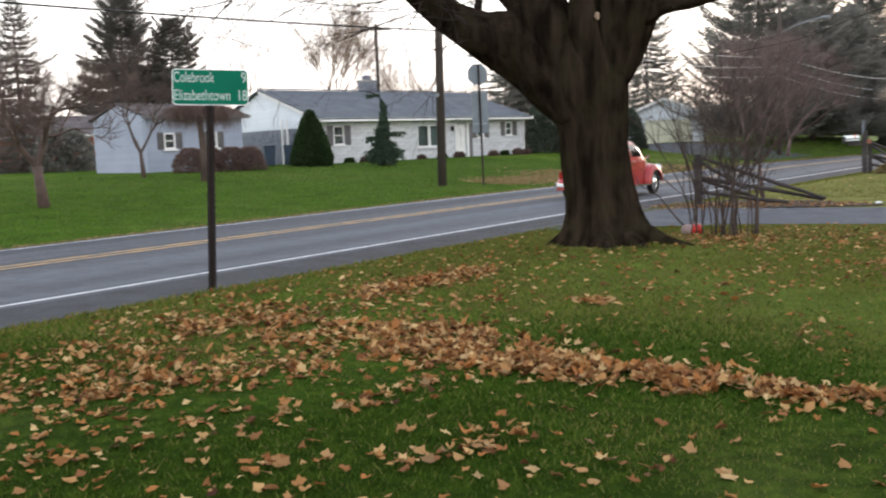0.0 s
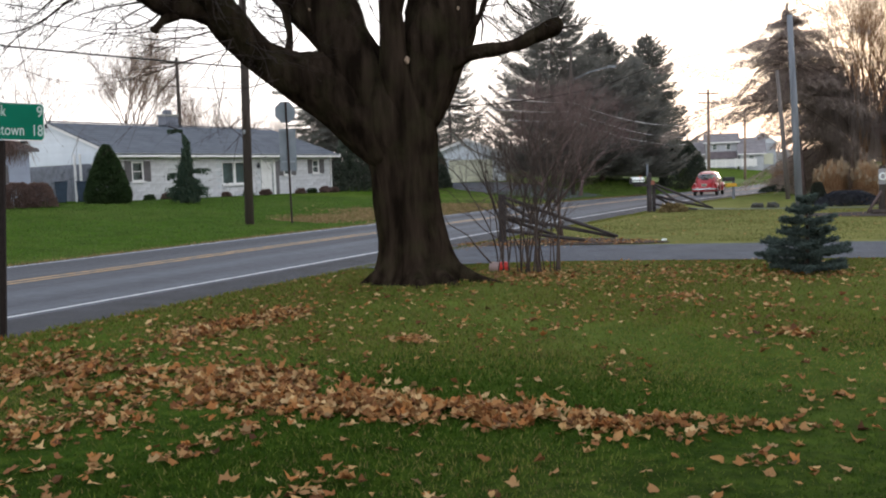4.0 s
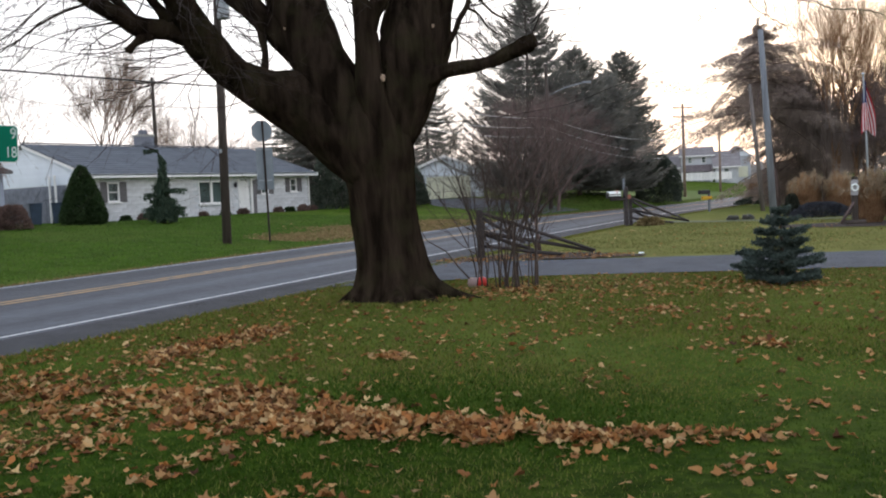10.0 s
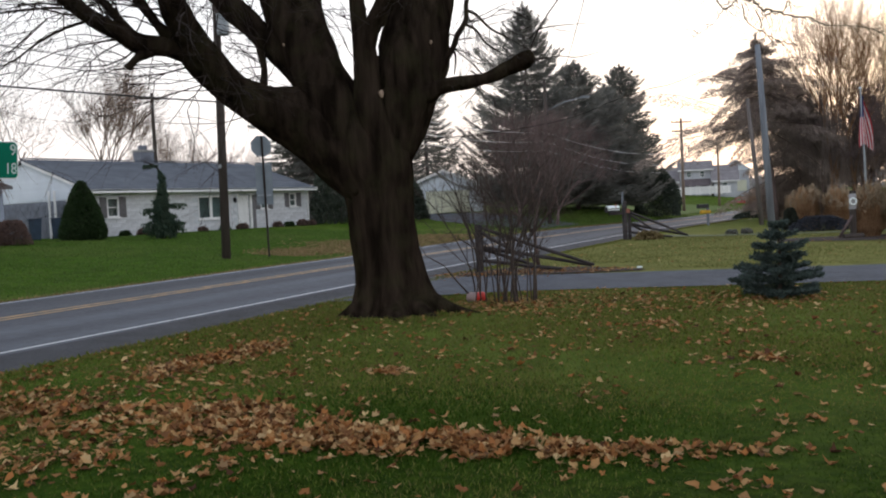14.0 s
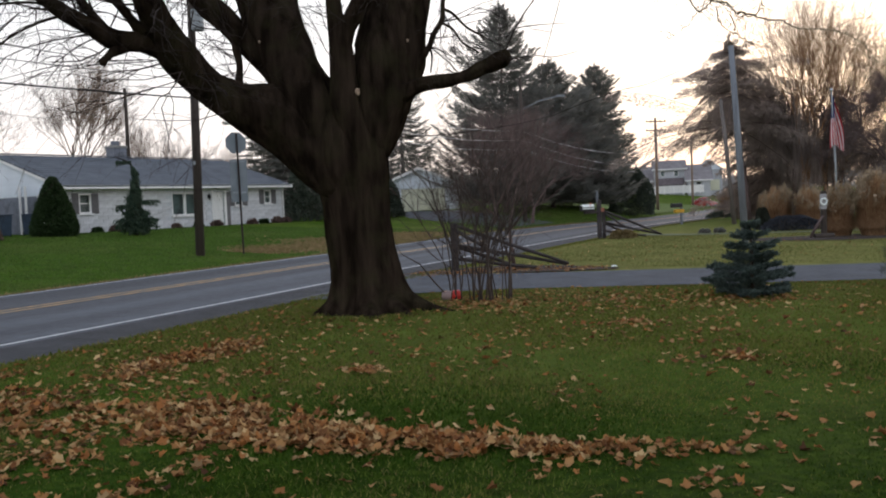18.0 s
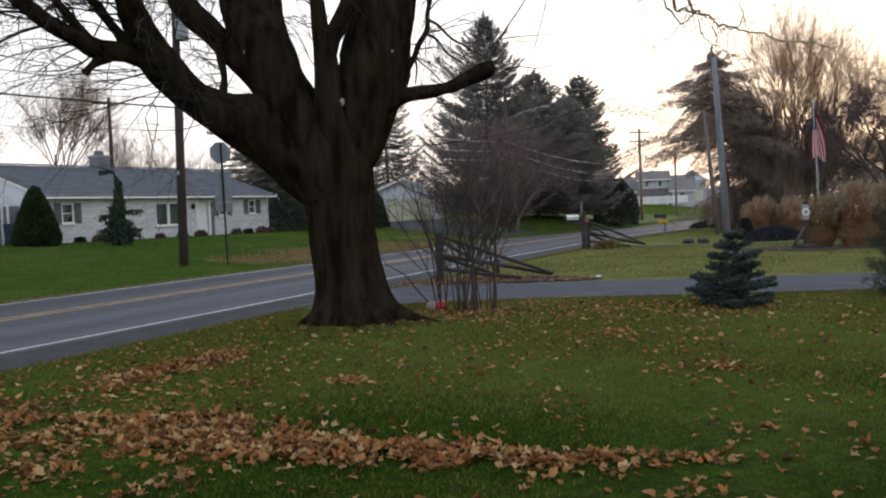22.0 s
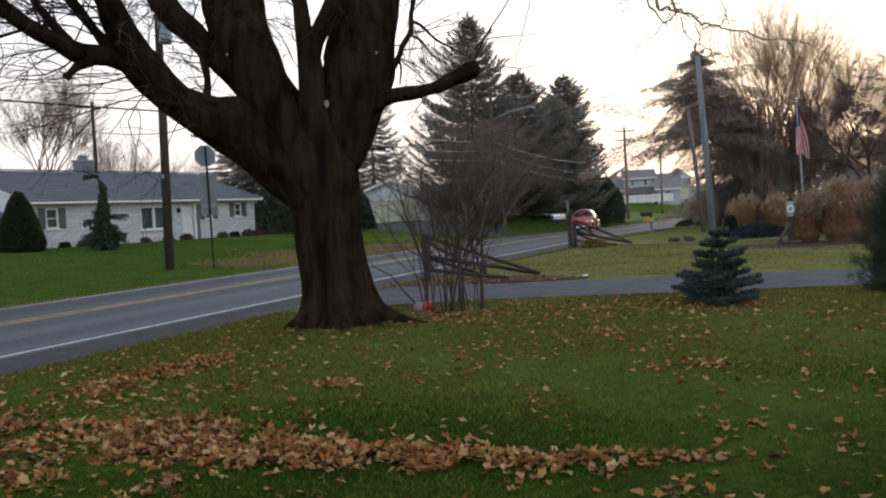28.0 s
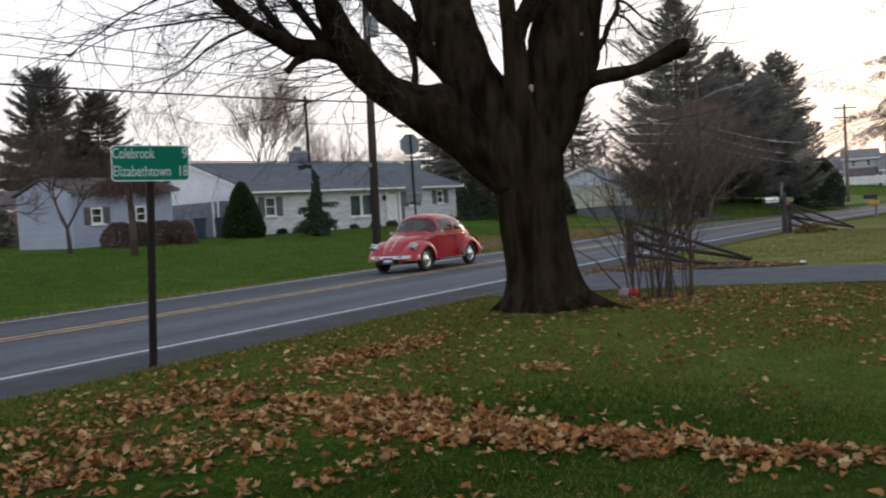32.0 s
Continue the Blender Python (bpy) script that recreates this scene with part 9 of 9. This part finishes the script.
def lawn_blades():
    rng = np.random.default_rng(5)
    n = 420000
    u = rng.random((n, 2))
    rad = np.sqrt(2.6 ** 2 + (17.0 ** 2 - 2.6 ** 2) * u[:, 0] ** 1.45)
    a = np.radians(-56 + 96 * u[:, 1])
    xy = np.stack([rad * np.sin(a), rad * np.cos(a)], 1)
    xy = xy[on_lawn(xy)]
    n = len(xy)
    rad = np.linalg.norm(xy, axis=1)
    z = land(xy[:, 0], xy[:, 1])
    h = (0.014 + 0.022 * rng.random(n)) * (0.9 + 0.03 * rad)
    h = h * np.where((xy[:, 0] + 0.75) ** 2 + (xy[:, 1] - 13.38) ** 2 < 1.35, 1.6, 1.0)      # unmown round the trunk
    w = 0.0015 + 0.00055 * rad
    b = rng.random(n) * 6.283
    lean = 0.2 + 1.3 * rng.random(n)
    p = np.column_stack([xy, z - 0.004])
    e = np.stack([np.cos(b), np.sin(b), np.zeros(n)], 1) * w[:, None]
    d = np.stack([-np.sin(b) * lean * h, np.cos(b) * lean * h, h], 1)
    v = np.stack([p - e, p + e, p + d], 1)
    patch = np.sin(xy[:, 0] * 1.1 + 2.0 * np.sin(xy[:, 1] * 0.6)) + np.sin(xy[:, 1] * 1.7 + xy[:, 0])
    verge = np.clip(1 - (-across(xy[:, 0], xy[:, 1]) - 1.2) / 1.5, 0, 1)      # yellower along the shoulder
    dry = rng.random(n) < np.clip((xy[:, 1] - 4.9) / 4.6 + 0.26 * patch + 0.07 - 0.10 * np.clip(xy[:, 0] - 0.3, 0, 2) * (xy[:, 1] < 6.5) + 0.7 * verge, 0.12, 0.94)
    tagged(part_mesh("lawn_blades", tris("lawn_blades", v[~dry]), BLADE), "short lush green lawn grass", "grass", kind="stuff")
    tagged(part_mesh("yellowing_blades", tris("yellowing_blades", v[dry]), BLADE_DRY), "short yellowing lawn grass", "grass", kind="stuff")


def blade_field(name, xy, h, w, mat, label, seed):
    rng = np.random.default_rng(seed)
    n = len(xy)
    b = rng.random(n) * 6.283
    hh = h * (0.5 + rng.random(n))
    p = np.column_stack([xy, land(xy[:, 0], xy[:, 1]) - 0.004])
    e = np.stack([np.cos(b), np.sin(b), np.zeros(n)], 1) * w * (0.5 + rng.random((n, 1)))
    lean = rng.normal(size=(n, 2)) * 0.6
    d = np.column_stack([lean[:, 0] * hh, lean[:, 1] * hh, hh])
    tagged(part_mesh(name, tris(name, np.stack([p - e, p + e, p + d], 1)), mat), label, "grass", kind="stuff")


def far_grass():
    rng = np.random.default_rng(31)
    # the far lawn before the ranch house
    xy = np.stack([rng.uniform(-34, 2, 120000), rng.uniform(12, 52, 120000)], 1)
    n = across(xy[:, 0], xy[:, 1])
    xy = xy[(n > road_side(xy[:, 1]) + 0.2) & (n < 24)][:60000]
    blade_field("far_lawn_blades", xy, 0.05, 0.018, BLADE_FAR, "green mown grass of the far lawn", 1)
    xy = np.stack([rng.uniform(2, 26, 60000), rng.uniform(54, 90, 60000)], 1)
    n = across(xy[:, 0], xy[:, 1])
    xy = xy[(n > road_side(xy[:, 1]) + 0.3) & (n < 15)][:16000]
    blade_field("far_lawn_blades", xy, 0.06, 0.035, BLADE_FAR, "green mown grass before the roadside spruces", 7)
    # dead strip on the far verge
    u = rng.random(18000)
    line = np.stack([-5.9 + 7.0 * u, 33.0 + 15.0 * u], 1)
    n = np.array([-0.9, 0.42])
    off = rng.normal(size=18000) * (0.55 + 0.75 * np.sin(u * 3.1)) + 0.5 * np.sin(u * 17)
    xy = line + off[:, None] * n
    xy = xy[across(xy[:, 0], xy[:, 1]) > road_side(xy[:, 1]) + 0.2]
    blade_field("dead_verge_grass", xy, 0.045, 0.075, VERGE_STRAW, "patchy dead tan grass on the far verge", 2)
    # rough grass and dirt along the far road edge
    s = rng.uniform(152, 225, 16000)
    k = np.interp(s, EDGE_S, np.arange(len(EDGE_S)))
    i = np.clip(k.astype(int), 0, len(EDGE) - 2)
    f = (k - i)[:, None]
    q = EDGE[i] * (1 - f) + EDGE[i + 1] * f
    xy = q[:, :2] + EDGE_N[i][:, :2] * (road_side(q[:, 1:2] + 3) + 0.14 + 0.35 * rng.random((16000, 1)) ** 2)
    blade_field("verge_grass", xy, 0.06, 0.02, VERGE_STRAW, "ragged grass and dirt along the road edge", 3)
    xy = q[:, :2] + EDGE_N[i][:, :2] * (-1.18 - 0.30 * rng.random((16000, 1)) ** 2)
    blade_field("verge_grass", xy, 0.05, 0.012, BLADE_DRY, "ragged grass along the near shoulder", 4)
    # trampled pale grass round the bare shrub and along the driveway
    xy = np.concatenate([rng.normal(size=(6000, 2)) * (1.1, 0.45) + (1.0, 14.5), np.column_stack([rng.uniform(1, 8, 1600), 15.25 + rng.normal(size=1600) * 0.25])])
    xy[6000:, 1] -= 0.14 * (xy[6000:, 0] - 1.0)
    xy = xy[on_lawn(xy)]
    blade_field("pale_lawn_blades", xy, 0.035, 0.010, BLADE_PALE, "trampled pale grass by the driveway", 6)
    # the pale lawn past the driveway
    xy = np.stack([rng.uniform(-2, 20, 90000), rng.uniform(17, 36, 90000)], 1)
    xy = xy[(across(xy[:, 0], xy[:, 1]) < -1.3) & (xy[:, 1] > 20.9 - 0.19 * xy[:, 0]) & ~((xy[:, 0] > 10.4) & (xy[:, 1] > 27.2) & (xy[:, 1] < 31))]
    xy = xy[(np.abs(xy[:, 0] - 1.9) > 2.8) | (xy[:, 1] > 22.6)]
    blade_field("pale_lawn_blades", xy, 0.03, 0.012, BLADE_PALE, "short pale yellow-green grass", 5)


scatter_leaves()
lawn_blades()
far_grass()


# ---- what moves ----
def motions():
    out = [(0.0, 180.9, 1.56), (0.5, 185.1, 1.56), (1.0, 189.2, 1.56), (1.5, 193.6, 1.56), (2.0, 198.6, 1.56), (2.5, 203.8, 1.56), (3.0, 208.9, 1.56), (3.5, 213.4, 1.56), (4.5, 222.9, 1.67), (5.5, 232.6, 1.78), (6.0, 237.6, 1.83), (6.5, 242.3, 1.86), (7.0, 246.8, 1.86), (8.0, 255.0, 1.86), (9.5, 266.0, 1.86), (11.0, 275.0, 1.86)]
    back = [(22.0, 275.0, 5.3), (23.0, 266.8, 5.3), (23.5, 262.6, 5.3), (24.0, 258.2, 5.3), (24.5, 254.2, 5.3), (25.0, 250.4, 5.3), (25.5, 246.2, 5.25), (26.5, 235.6, 5.05), (27.5, 223.9, 4.71), (28.0, 218.5, 4.61), (28.5, 212.8, 4.5), (29.0, 207.8, 4.5), (29.5, 202.8, 4.5), (30.0, 197.8, 4.5), (30.5, 193.0, 4.5), (31.0, 188.5, 4.5), (31.5, 184.1, 4.5), (32.0, 179.5, 4.5)]
    rows, spin = [], []
    places = []
    for t, s, n in out:
        x, y, head = lane_at(s, n)
        places.append((t, x, y, head + 4.0))
    places += [(12.5, 47.5, 122.5, 95.0), (13.5, 44.5, 127.5, 150.0), (14.5, 40.0, 128.8, 175.0), (15.5, 37.3, 127.8, 230.0), (16.0, 37.6, 126.0, 300.0), (16.5, 38.6, 125.2, 350.0), (17.2, 39.2, 124.8, 320.0), (18.0, 39.6, 124.0, 300.0), (18.6, 40.4, 122.6, 295.0), (19.2, 41.3, 120.6, 270.0), (20.5, 41.6, 116.8, 248.0)]
    for t, s, n in back:
        x, y, head = lane_at(s, n)
        places.append((t, x, y, head + 184.0))
    last = None
    for t, x, y, head in places:
        if last is not None:
            while head - last > 180:
                head -= 360
            while head - last < -180:
                head += 360
        last = head
        rows.append((t, pose(x, y, 0.055 + float(dip(y)), 0, 0, head)))
    walk(CAR, rows)
    # the wheels roll by the way gone
    ts = [p[0] for p in places]
    way = [0.0]
    for p, q in zip(places[:-1], places[1:]):
        way.append(way[-1] + math.hypot(q[1] - p[1], q[2] - p[2]))
    for w in WHEELS:
        at = w.location.copy()
        turns = []
        for k in range(0, 32 * FPS + 1):
            t = k / FPS
            turns.append((t, Matrix.Translation(at) @ pose(0, 0, 0, 0, math.degrees(np.interp(t, ts, way) / 0.315), 0)))
        walk(w, turns)


motions()
